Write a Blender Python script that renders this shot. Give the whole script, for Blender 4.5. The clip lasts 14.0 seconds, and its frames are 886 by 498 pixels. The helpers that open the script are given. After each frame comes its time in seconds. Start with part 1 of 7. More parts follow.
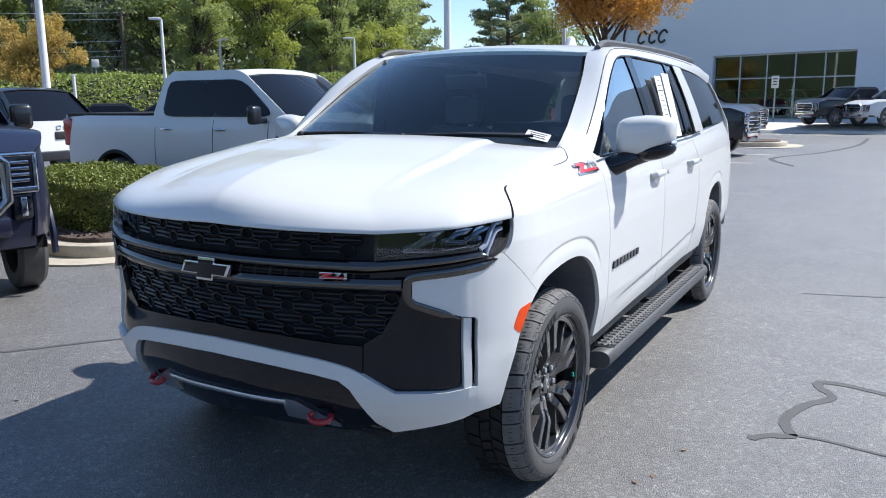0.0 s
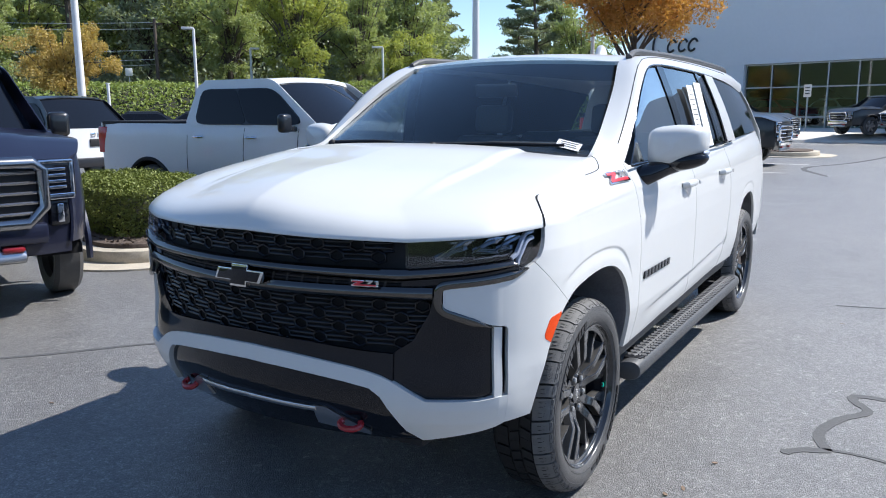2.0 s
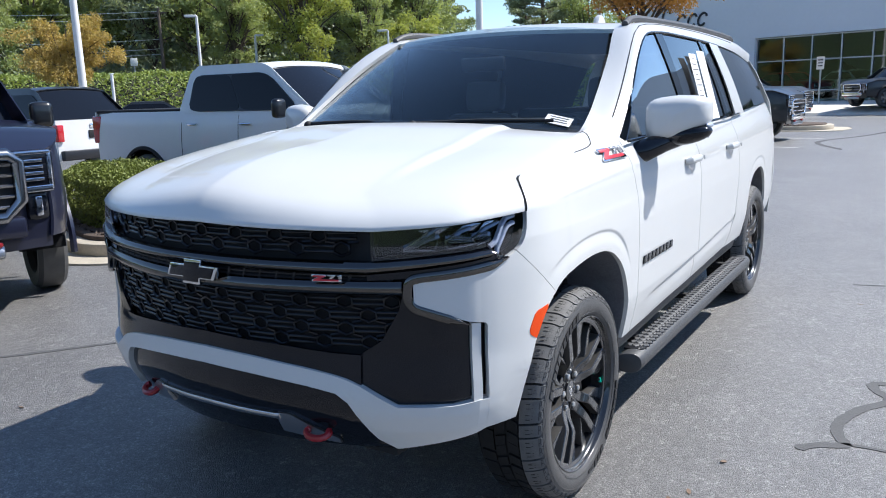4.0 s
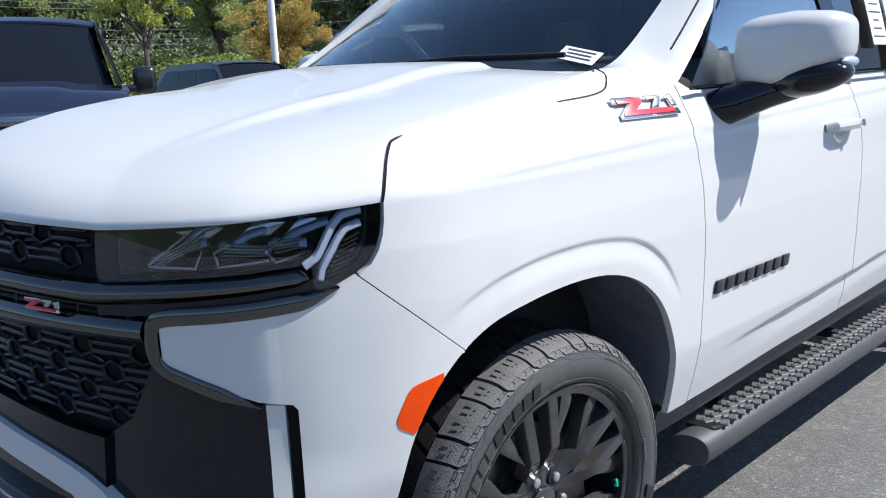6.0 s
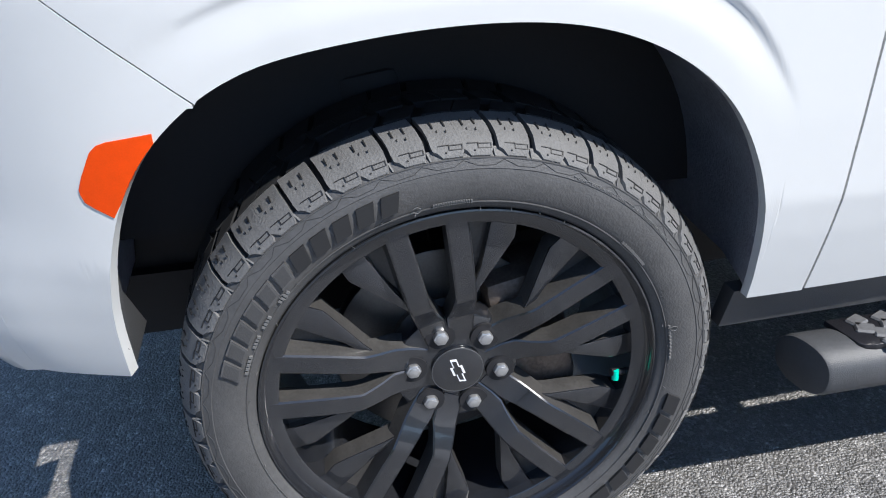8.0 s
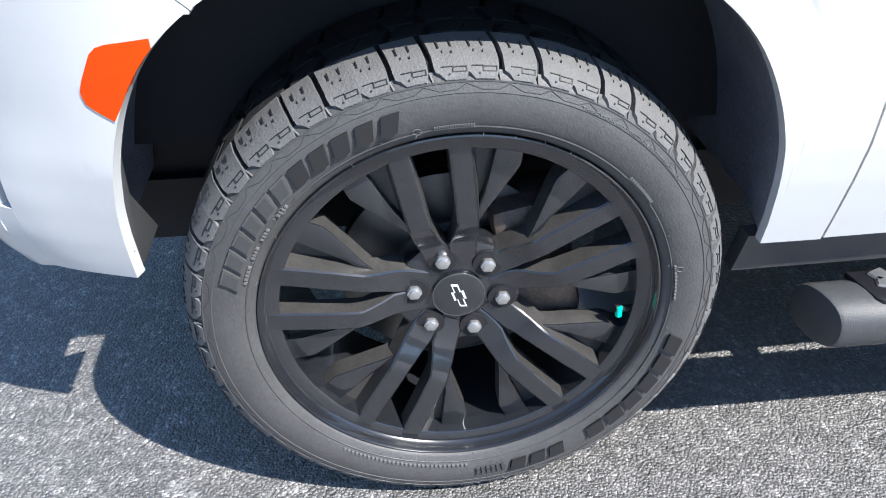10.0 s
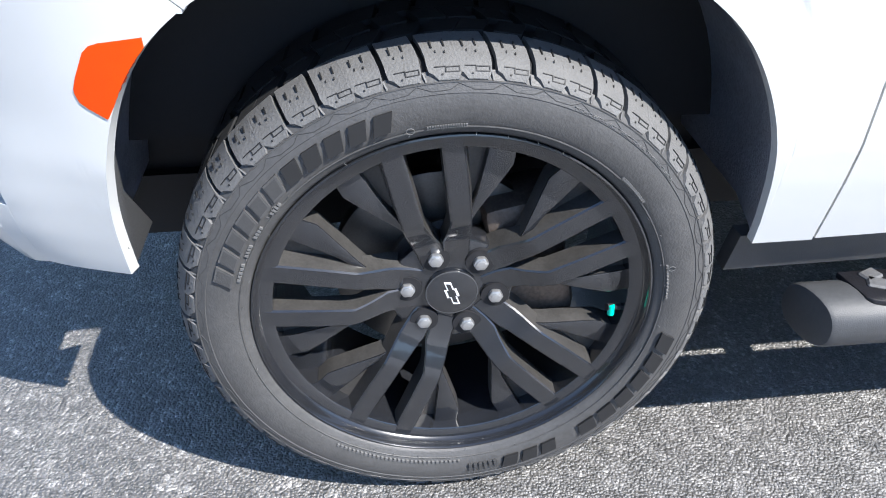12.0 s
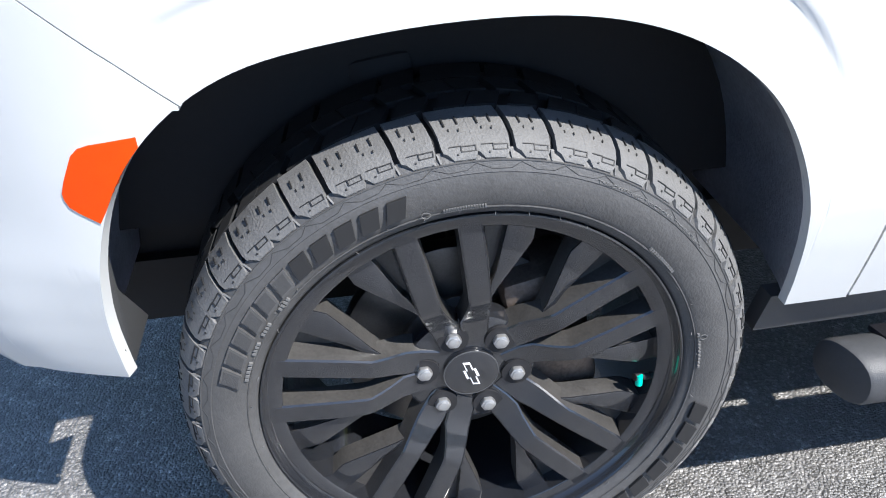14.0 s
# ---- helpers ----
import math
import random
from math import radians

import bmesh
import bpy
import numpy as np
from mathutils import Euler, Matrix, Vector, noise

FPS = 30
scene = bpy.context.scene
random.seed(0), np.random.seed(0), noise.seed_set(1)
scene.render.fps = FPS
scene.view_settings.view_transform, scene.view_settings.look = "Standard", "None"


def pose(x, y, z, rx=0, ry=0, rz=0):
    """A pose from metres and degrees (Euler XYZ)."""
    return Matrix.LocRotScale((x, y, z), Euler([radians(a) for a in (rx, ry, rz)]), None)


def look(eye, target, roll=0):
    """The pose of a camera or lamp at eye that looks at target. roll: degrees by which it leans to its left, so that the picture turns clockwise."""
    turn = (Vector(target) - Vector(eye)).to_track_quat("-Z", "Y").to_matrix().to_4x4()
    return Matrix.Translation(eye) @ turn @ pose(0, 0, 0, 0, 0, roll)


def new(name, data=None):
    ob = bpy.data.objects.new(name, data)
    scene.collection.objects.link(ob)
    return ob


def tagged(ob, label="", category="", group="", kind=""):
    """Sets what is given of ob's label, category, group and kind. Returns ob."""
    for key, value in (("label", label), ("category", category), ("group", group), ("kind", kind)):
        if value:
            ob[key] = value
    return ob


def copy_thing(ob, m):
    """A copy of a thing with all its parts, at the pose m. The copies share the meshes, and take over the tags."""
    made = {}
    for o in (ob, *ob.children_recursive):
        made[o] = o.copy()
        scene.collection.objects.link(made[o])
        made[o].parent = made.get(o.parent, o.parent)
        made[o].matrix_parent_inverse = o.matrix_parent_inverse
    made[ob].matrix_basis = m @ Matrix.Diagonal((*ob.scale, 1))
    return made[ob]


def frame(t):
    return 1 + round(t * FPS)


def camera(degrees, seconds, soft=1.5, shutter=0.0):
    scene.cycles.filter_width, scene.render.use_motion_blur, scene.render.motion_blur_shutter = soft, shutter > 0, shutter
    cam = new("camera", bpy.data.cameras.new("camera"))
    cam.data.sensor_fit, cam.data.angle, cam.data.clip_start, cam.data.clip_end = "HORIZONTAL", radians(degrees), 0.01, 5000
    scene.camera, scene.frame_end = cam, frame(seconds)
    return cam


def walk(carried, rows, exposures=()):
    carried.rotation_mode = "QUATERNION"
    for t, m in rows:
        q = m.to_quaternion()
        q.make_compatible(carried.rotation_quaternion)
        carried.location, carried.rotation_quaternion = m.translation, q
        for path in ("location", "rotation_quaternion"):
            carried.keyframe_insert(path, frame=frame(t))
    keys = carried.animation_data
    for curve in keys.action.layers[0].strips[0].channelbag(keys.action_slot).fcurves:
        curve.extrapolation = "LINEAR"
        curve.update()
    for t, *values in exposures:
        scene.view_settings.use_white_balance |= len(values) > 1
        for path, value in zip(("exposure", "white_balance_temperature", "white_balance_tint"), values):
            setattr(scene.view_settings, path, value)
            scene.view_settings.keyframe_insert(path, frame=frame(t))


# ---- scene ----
cam = camera(59.3, 14.0, soft=1.0)
PATH = [
    (0, (2.121, -2.94, 1.592), (1.149, -1.233, 1.219), -0.4),
    (0.5, (2.13, -2.942, 1.596), (1.144, -1.241, 1.229), -0.4),
    (1, (2.127, -2.943, 1.592), (1.127, -1.248, 1.233), -0.4),
    (1.5, (2.122, -2.947, 1.591), (1.107, -1.26, 1.237), -0.3),
    (2, (2.11, -2.955, 1.595), (1.078, -1.279, 1.243), -0.3),
    (2.5, (2.118, -2.951, 1.593), (1.066, -1.288, 1.236), -0.5),
    (3, (2.124, -2.939, 1.591), (1.058, -1.287, 1.224), -1.0),
    (3.5, (2.1, -2.845, 1.574), (1.04, -1.193, 1.189), -1.6),
    (3.7, (2.081, -2.777, 1.567), (1.028, -1.122, 1.177), -1.7),
    (5.8, (2.074, -1.411, 1.42), (0.704, -0.014, 1.007), -2.9),
    (6, (2.017, -1.241, 1.383), (0.567, 0.068, 0.956), -2.2),
    (6.2, (1.992, -1.11, 1.395), (0.487, 0.105, 0.889), -0.7),
    (6.5, (2.019, -0.864, 1.306), (0.391, 0.165, 0.766), -1.5),
    (6.8, (2.072, -0.685, 1.282), (0.365, 0.172, 0.691), -1.3),
    (7, (2.052, -0.588, 1.277), (0.331, 0.175, 0.6), -1.3),
    (7.2, (2.021, -0.501, 1.243), (0.289, 0.153, 0.485), -1.3),
    (7.5, (1.987, -0.368, 1.196), (0.236, 0.137, 0.372), -1.7),
    (8, (1.887, -0.186, 1.161), (0.17, 0.137, 0.188), -1.6),
    (8.2, (1.889, -0.148, 1.161), (0.19, 0.121, 0.14), -1.2),
    (8.5, (1.887, -0.128, 1.161), (0.216, 0.093, 0.086), -0.9),
    (9, (1.888, -0.116, 1.156), (0.242, 0.057, 0.034), -0.6),
    (11.5, (1.889, -0.11, 1.165), (0.264, 0.063, 0.012), -0.0),
    (12, (1.888, -0.105, 1.168), (0.266, 0.067, 0.01), 0.1),
    (12.5, (1.886, -0.103, 1.17), (0.264, 0.068, 0.013), -0.1),
    (13, (1.878, -0.107, 1.169), (0.252, 0.066, 0.017), -0.5),
    (13.5, (1.854, -0.115, 1.161), (0.215, 0.065, 0.029), -1.1),
    (14, (1.790, -0.139, 1.190), (0.132, 0.083, 0.096), -2.2),
]
EXPOSURE = [(0, 0.58, 6150, 10), (3.5, 0.62, 6150, 10), (6.0, 0.46, 6150, 10), (7.5, 0.46, 6150, 10), (8.0, 0.62, 6150, 10), (8.5, 0.82, 6150, 10), (9.0, 1.04, 6150, 10), (12.0, 1.14, 6150, 10), (14.0, 1.12, 6150, 10)]
walk(cam, [(t, look(eye, target, roll)) for t, eye, target, roll in PATH], EXPOSURE)

# ---- world and sun ----
SUN_TO = Vector((0.585, 0.63, 1.0)).normalized()
world = bpy.data.worlds.new("sky")
scene.world = world
world.use_nodes = True
wn = world.node_tree.nodes
sky = wn.new("ShaderNodeTexSky")
sky.sky_type = "NISHITA"
sky.sun_disc = False
sky.sun_elevation = math.asin(SUN_TO.z)
sky.sun_rotation = math.atan2(SUN_TO.x, SUN_TO.y)
sky.air_density, sky.dust_density, sky.ozone_density = 1.0, 0.15, 2.6
sky.altitude = 900
world.node_tree.links.new(sky.outputs[0], wn["Background"].inputs[0])
wn["Background"].inputs[1].default_value = 0.120
sun_data = bpy.data.lights.new("sun", "SUN")
sun_data.energy, sun_data.angle, sun_data.color = 5.0, radians(0.55), (1.0, 0.945, 0.865)
sun = new("sun", sun_data)
sun.matrix_world = look(SUN_TO * 50, (0, 0, 0))
scene.view_settings.exposure = 0.0


# ---- materials ----
def mat(name, color, rough=0.5, metal=0.0, coat=0.0, vary=0.0, scale=8.0, bump=0.0, bump_scale=60.0, spec=0.5, island=0.0):
    """A principled material with mottling at two scales and a fine relief."""
    m = bpy.data.materials.new(name)
    m.use_nodes = True
    nt = m.node_tree
    b = nt.nodes["Principled BSDF"]
    b.inputs["Roughness"].default_value, b.inputs["Metallic"].default_value = rough, metal
    b.inputs["Base Color"].default_value = (*color, 1)
    b.inputs["Coat Weight"].default_value, b.inputs["Coat Roughness"].default_value = coat, 0.03
    b.inputs["Specular IOR Level"].default_value = spec
    co = nt.nodes.new("ShaderNodeTexCoord")
    if vary or island:
        n1, n2 = nt.nodes.new("ShaderNodeTexNoise"), nt.nodes.new("ShaderNodeTexNoise")
        n1.inputs["Scale"].default_value, n1.inputs["Detail"].default_value = scale, 6
        n2.inputs["Scale"].default_value, n2.inputs["Detail"].default_value = scale * 9, 4
        mid = nt.nodes.new("ShaderNodeMath")
        mid.operation = "MULTIPLY_ADD"
        mid.inputs[1].default_value = 0.5
        nt.links.new(co.outputs["Object"], n1.inputs[0]), nt.links.new(co.outputs["Object"], n2.inputs[0])
        half = nt.nodes.new("ShaderNodeMath")
        half.operation = "MULTIPLY"
        half.inputs[1].default_value = 0.5
        nt.links.new(n2.outputs[0], half.inputs[0])
        nt.links.new(n1.outputs[0], mid.inputs[0]), nt.links.new(half.outputs[0], mid.inputs[2])
        value = mid.outputs[0]
        if island:
            geo = nt.nodes.new("ShaderNodeNewGeometry")
            add = nt.nodes.new("ShaderNodeMath")
            add.operation = "MULTIPLY_ADD"
            add.inputs[1].default_value = island
            nt.links.new(geo.outputs["Random Per Island"], add.inputs[0]), nt.links.new(value, add.inputs[2])
            value = add.outputs[0]
        ramp = nt.nodes.new("ShaderNodeMapRange")
        ramp.inputs[1].default_value, ramp.inputs[2].default_value = 0.25, 0.75 + island
        ramp.inputs[3].default_value, ramp.inputs[4].default_value = 1 - vary, 1 + vary
        nt.links.new(value, ramp.inputs[0])
        mul = nt.nodes.new("ShaderNodeMix")
        mul.data_type, mul.blend_type = "RGBA", "MULTIPLY"
        mul.inputs[0].default_value = 1.0
        mul.inputs[6].default_value = (*color, 1)
        nt.links.new(ramp.outputs[0], mul.inputs[7])
        nt.links.new(mul.outputs[2], b.inputs["Base Color"])
    if bump:
        n3, bp = nt.nodes.new("ShaderNodeTexNoise"), nt.nodes.new("ShaderNodeBump")
        n3.inputs["Scale"].default_value, n3.inputs["Detail"].default_value = bump_scale, 4
        bp.inputs["Strength"].default_value, bp.inputs["Distance"].default_value = bump, 0.01
        nt.links.new(co.outputs["Object"], n3.inputs[0]), nt.links.new(n3.outputs[0], bp.inputs["Height"])
        nt.links.new(bp.outputs[0], b.inputs["Normal"])
    return m


def glass_mat(name, tint, gloss=1.0, rough=0.0, f0=0.04):
    """A thin pane: tinted see-through with a Fresnel mirror on it."""
    m = bpy.data.materials.new(name)
    m.use_nodes = True
    nt = m.node_tree
    for n in list(nt.nodes):
        if n.type == "BSDF_PRINCIPLED":
            nt.nodes.remove(n)
    tr, gl, mix, lw, up, fr = (nt.nodes.new("ShaderNode" + k) for k in ("BsdfTransparent", "BsdfGlossy", "MixShader", "LayerWeight", "Math", "Math"))
    tr.inputs[0].default_value = (*tint, 1)
    gl.inputs["Color"].default_value, gl.inputs["Roughness"].default_value = (gloss, gloss, gloss, 1), rough
    lw.inputs[0].default_value = 0.5
    up.operation, fr.operation = "POWER", "MULTIPLY_ADD"
    up.inputs[1].default_value, fr.inputs[1].default_value, fr.inputs[2].default_value = 5.0, 0.95, f0
    nt.links.new(lw.outputs["Facing"], up.inputs[0]), nt.links.new(up.outputs[0], fr.inputs[0])
    nt.links.new(fr.outputs[0], mix.inputs[0]), nt.links.new(tr.outputs[0], mix.inputs[1]), nt.links.new(gl.outputs[0], mix.inputs[2])
    nt.links.new(mix.outputs[0], nt.nodes["Material Output"].inputs[0])
    return m


WHITE = mat("white_paint", (0.635, 0.64, 0.63), 0.30, coat=0.5, vary=0.012, scale=3)
BLACK_GLOSS = mat("gloss_black_paint", (0.006, 0.007, 0.011), 0.06, spec=0.42)
BLACK_PLASTIC = mat("black_plastic", (0.014, 0.014, 0.017), 0.36, vary=0.15, scale=20, bump=0.1, bump_scale=400)
GRILLE_BLACK = mat("gloss_grille_plastic", (0.007, 0.008, 0.011), 0.20, spec=0.4)
BLACK_MATTE = mat("matte_black", (0.009, 0.009, 0.011), 0.7, vary=0.2, scale=10)
GREY_PLASTIC = mat("dark_grey_plastic", (0.060, 0.062, 0.066), 0.5, vary=0.2, scale=15, bump=0.15, bump_scale=500)
# dark felt given a pale bluish base, standing in for haze over the arch shade
LINER = mat("wheel_liner_felt", (0.34, 0.355, 0.40), 0.95, vary=0.3, scale=14, bump=0.3, bump_scale=200)
CHROME = mat("chrome", (0.75, 0.75, 0.76), 0.12, metal=1.0)
DARK_CHROME = mat("dark_chrome", (0.13, 0.125, 0.12), 0.12, metal=1.0, vary=0.05)
SILVER = mat("silver_trim", (0.55, 0.55, 0.56), 0.3, metal=1.0)
RUBBER = mat("tyre_rubber", (0.072, 0.071, 0.071), 0.50, vary=0.25, scale=14, bump=0.15, bump_scale=300)
# black rubber, darkened further in place of the shade under the arch
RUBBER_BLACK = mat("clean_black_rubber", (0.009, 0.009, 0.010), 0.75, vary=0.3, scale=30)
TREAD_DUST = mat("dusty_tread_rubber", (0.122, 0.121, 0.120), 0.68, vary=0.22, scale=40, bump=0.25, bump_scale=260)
RUBBER_DULL = mat("tyre_letter_face", (0.048, 0.048, 0.049), 0.7, vary=0.2, scale=30, bump=0.2, bump_scale=500)
RUBBER_DUSTY = mat("dusty_raised_print", (0.125, 0.125, 0.124), 0.75)
RUBBER_MARK = mat("tyre_raised_marks", (0.016, 0.016, 0.017), 0.6)
RIM_DUST = mat("brake_dust_on_black", (0.045, 0.043, 0.041), 0.42, coat=0.2, vary=0.5, scale=24, bump=0.05, bump_scale=300)
RIM_BLACK = mat("satin_black_wheel", (0.015, 0.016, 0.019), 0.24, coat=1.0, vary=0.35, scale=16, bump=0.02, bump_scale=500, spec=0.5)
RIM_BLACK.node_tree.nodes["Principled BSDF"].inputs["Coat Roughness"].default_value = 0.07
STEEL = mat("rusty_steel", (0.16, 0.13, 0.11), 0.55, metal=0.6, vary=0.5, scale=18, bump=0.2)
DISC = mat("brake_disc", (0.16, 0.155, 0.15), 0.42, metal=1.0, vary=0.2, scale=30)
NUT = mat("silver_nut", (0.55, 0.55, 0.55), 0.32, metal=0.85, vary=0.2, scale=60)
RED = mat("red_paint", (0.30, 0.010, 0.016), 0.35, coat=0.4)
BADGE_RED = mat("badge_red", (0.62, 0.03, 0.05), 0.35, coat=0.3)
AMBER = mat("amber_reflector", (0.80, 0.065, 0.0), 0.35, coat=0.0, spec=0.25, vary=0.10, scale=60, bump=0.12, bump_scale=900)
GREEN_CAP = mat("green_valve_cap", (0.0, 0.55, 0.38), 0.4)
LENS_GLASS = glass_mat("clear_lens", (0.90, 0.91, 0.93))
WINDSCREEN = glass_mat("windscreen_glass", (0.84, 0.89, 0.88))
PRIVACY = glass_mat("privacy_glass", (0.22, 0.24, 0.26), f0=0.15)
TINT = glass_mat("tinted_door_glass", (0.55, 0.60, 0.62), f0=0.36)
LAMP_CHROME = mat("lamp_reflector", (0.48, 0.50, 0.55), 0.14, metal=1.0)
LAMP_GREY = mat("lamp_light_guide", (0.48, 0.54, 0.66), 0.20, coat=0.5)
LAMP_DARK = mat("lamp_plate", (0.20, 0.24, 0.31), 0.16, metal=0.6, coat=0.8)
TREAD_WORN = mat("worn_tread", (0.105, 0.106, 0.110), 0.55, vary=0.35, scale=30)
LINE_WHITE = mat("silver_print", (0.75, 0.75, 0.76), 0.35)
PAPER = mat("white_paper", (0.8, 0.8, 0.78), 0.7)
INK = mat("printed_ink", (0.06, 0.06, 0.07), 0.7)
CABIN = mat("cabin_trim", (0.025, 0.025, 0.027), 0.6, vary=0.2, scale=12)
SEAT_MAT = mat("seat_leather", (0.10, 0.10, 0.105), 0.55, vary=0.15, scale=15)


# ---- mesh helpers ----
def solid(name, verts, faces, material, parent=None, label="", smooth=True, angle=35):
    me = bpy.data.meshes.new(name)
    me.from_pydata([tuple(float(c) for c in v) for v in verts], [], faces)
    me.validate()
    me.materials.append(material)
    if smooth:
        me.shade_smooth()
        me.set_sharp_from_angle(angle=radians(angle))
    ob = new(name, me)
    ob.parent = parent
    return tagged(ob, label)


def part(name, bm, material, parent=None, label="", smooth=True, angle=35):
    me = bpy.data.meshes.new(name)
    bm.normal_update()
    bm.to_mesh(me)
    bm.free()
    me.materials.append(material)
    if smooth:
        me.shade_smooth()
        me.set_sharp_from_angle(angle=radians(angle))
    ob = new(name, me)
    ob.parent = parent
    return tagged(ob, label)


def thing(name, label, category, m=None, group="", kind=""):
    ob = new(name)
    if m is not None:
        ob.matrix_basis = m
    return tagged(ob, label, category, group, kind)


def spline(points, n=12):
    """A smooth curve through points, n steps a span."""
    p = [np.array(q, float) for q in points]
    p = [2 * p[0] - p[1], *p, 2 * p[-1] - p[-2]]
    out = []
    for a, b, c, d in zip(p, p[1:], p[2:], p[3:]):
        for k in range(n):
            t = k / n
            out.append(0.5 * (2 * b + (c - a) * t + (2 * a - 5 * b + 4 * c - d) * t * t + (3 * b - a - 3 * c + d) * t**3))
    return np.array([*out, p[-2]])


def along(curve, n):
    """n points evenly spread along a polyline."""
    curve = np.asarray(curve, float)
    run = np.r_[0, np.cumsum(np.linalg.norm(np.diff(curve, axis=0), axis=1))]
    at = np.linspace(0, run[-1], n)
    return np.stack([np.interp(at, run, c) for c in curve.T], 1)


def shell(grid, thick, inward):
    """Verts and faces of a sheet with thickness: grid[i][j] outer points, inward[i][j] unit ways in."""
    a = np.asarray(grid, float)
    n, m = a.shape[:2]
    b = a + thick * np.asarray(inward, float)
    verts = np.concatenate([a.reshape(-1, 3), b.reshape(-1, 3)])
    i = lambda p, q, k=0: k * n * m + p * m + q  # noqa: E731
    faces = []
    for p in range(n - 1):
        for q in range(m - 1):
            faces.append((i(p, q), i(p + 1, q), i(p + 1, q + 1), i(p, q + 1)))
            faces.append((i(p, q, 1), i(p, q + 1, 1), i(p + 1, q + 1, 1), i(p + 1, q, 1)))
    for p in range(n - 1):
        faces += [(i(p, 0), i(p, 0, 1), i(p + 1, 0, 1), i(p + 1, 0)), (i(p, m - 1), i(p + 1, m - 1), i(p + 1, m - 1, 1), i(p, m - 1, 1))]
    for q in range(m - 1):
        faces += [(i(0, q), i(0, q + 1), i(0, q + 1, 1), i(0, q, 1)), (i(n - 1, q), i(n - 1, q, 1), i(n - 1, q + 1, 1), i(n - 1, q + 1))]
    return verts, faces


def grid_normals(grid):
    a = np.asarray(grid, float)
    du, dv = np.gradient(a, axis=0), np.gradient(a, axis=1)
    n = np.cross(du, dv)
    return n / np.maximum(np.linalg.norm(n, axis=2, keepdims=True), 1e-9)


def box(bm, size, m=None, bevel=0.0, segs=2):
    """A bevelled box into bm."""
    r = bmesh.ops.create_cube(bm, size=1.0, matrix=(m or Matrix()) @ Matrix.Diagonal((*size, 1)))
    if bevel:
        edges = list({e for v in r["verts"] for e in v.link_edges})
        bmesh.ops.bevel(bm, geom=edges, offset=bevel, segments=segs, affect="EDGES", profile=0.5)
    return bm


def boxes(*rows, bevel=0.0):
    """rows of (size, matrix)."""
    bm = bmesh.new()
    for size, m in rows:
        box(bm, size, m, bevel)
    return bm


def prism(points, depth, m=None, bevel=0.0):
    """A flat outline in x, y, pulled up by depth along z."""
    bm = bmesh.new()
    vs = [bm.verts.new((*p, 0)) for p in points]
    f = bm.faces.new(vs)
    if f.normal.z > 0:
        f.normal_flip()
    bm.normal_update()
    r = bmesh.ops.extrude_face_region(bm, geom=[f])
    up = [v for v in r["geom"] if isinstance(v, bmesh.types.BMVert)]
    bmesh.ops.translate(bm, vec=(0, 0, depth), verts=up)
    bmesh.ops.recalc_face_normals(bm, faces=bm.faces)
    if bevel:
        bmesh.ops.bevel(bm, geom=list(bm.edges), offset=bevel, segments=2, affect="EDGES", profile=0.5)
    if m is not None:
        bmesh.ops.transform(bm, matrix=m, verts=bm.verts)
    return bm


def tube(bm, path, radius, sides=8, closed=False):
    """A round bar along a path; radius a number or one for each point."""
    path = [Vector(p) for p in path]
    radii = [float(r) for r in radius] if isinstance(radius, (list, tuple, np.ndarray)) else [float(radius)] * len(path)
    rings, up = [], None
    for k, p in enumerate(path):
        if closed:
            d = path[(k + 1) % len(path)] - path[k - 1]
        else:
            d = path[min(k + 1, len(path) - 1)] - path[max(k - 1, 0)]
        d.normalize()
        if up is None:
            up = d.orthogonal().normalized()
        up = (up - d * up.dot(d)).normalized()
        side = d.cross(up)
        rings.append([bm.verts.new(p + radii[k] * (math.cos(a) * up + math.sin(a) * side)) for a in (2 * math.pi * j / sides for j in range(sides))])
    pairs = list(zip(rings, rings[1:])) + ([(rings[-1], rings[0])] if closed else [])
    for a, b in pairs:
        for j in range(sides):
            bm.faces.new((a[j], a[(j + 1) % sides], b[(j + 1) % sides], b[j]))
    if not closed:
        bm.faces.new(rings[0][::-1]), bm.faces.new(rings[-1])
    return bm


def lathe(name, profile, material, parent, label="", sides=96, angle=35):
    """Turns a profile of (radius, x) about the x axis; the profile is closed on itself."""
    n = len(profile)
    verts = [(x, r * math.cos(a), r * math.sin(a)) for a in (2 * math.pi * k / sides for k in range(sides)) for r, x in profile]
    faces = [(k * n + j, k * n + (j + 1) % n, ((k + 1) % sides) * n + (j + 1) % n, ((k + 1) % sides) * n + j) for k in range(sides) for j in range(n)]
    return solid(name, verts, faces, material, parent, label, angle=angle)


def disc_x(bm, r, x0, x1, sides=32, at=(0, 0), bevel=0.0):
    """A disc whose axis is x, from x0 to x1, centred at (y, z)."""
    m = Matrix.Translation(((x0 + x1) / 2, *at)) @ pose(0, 0, 0, 0, 90, 0)
    res = bmesh.ops.create_cone(bm, cap_ends=True, segments=sides, radius1=r, radius2=r, depth=abs(x1 - x0), matrix=m)
    if bevel:
        edges = [e for e in {e for v in res["verts"] for e in v.link_edges} if len(e.link_faces) == 2 and e.calc_face_angle(0) > 0.9]
        bmesh.ops.bevel(bm, geom=edges, offset=bevel, segments=2, affect="EDGES", profile=0.5)
    return bm


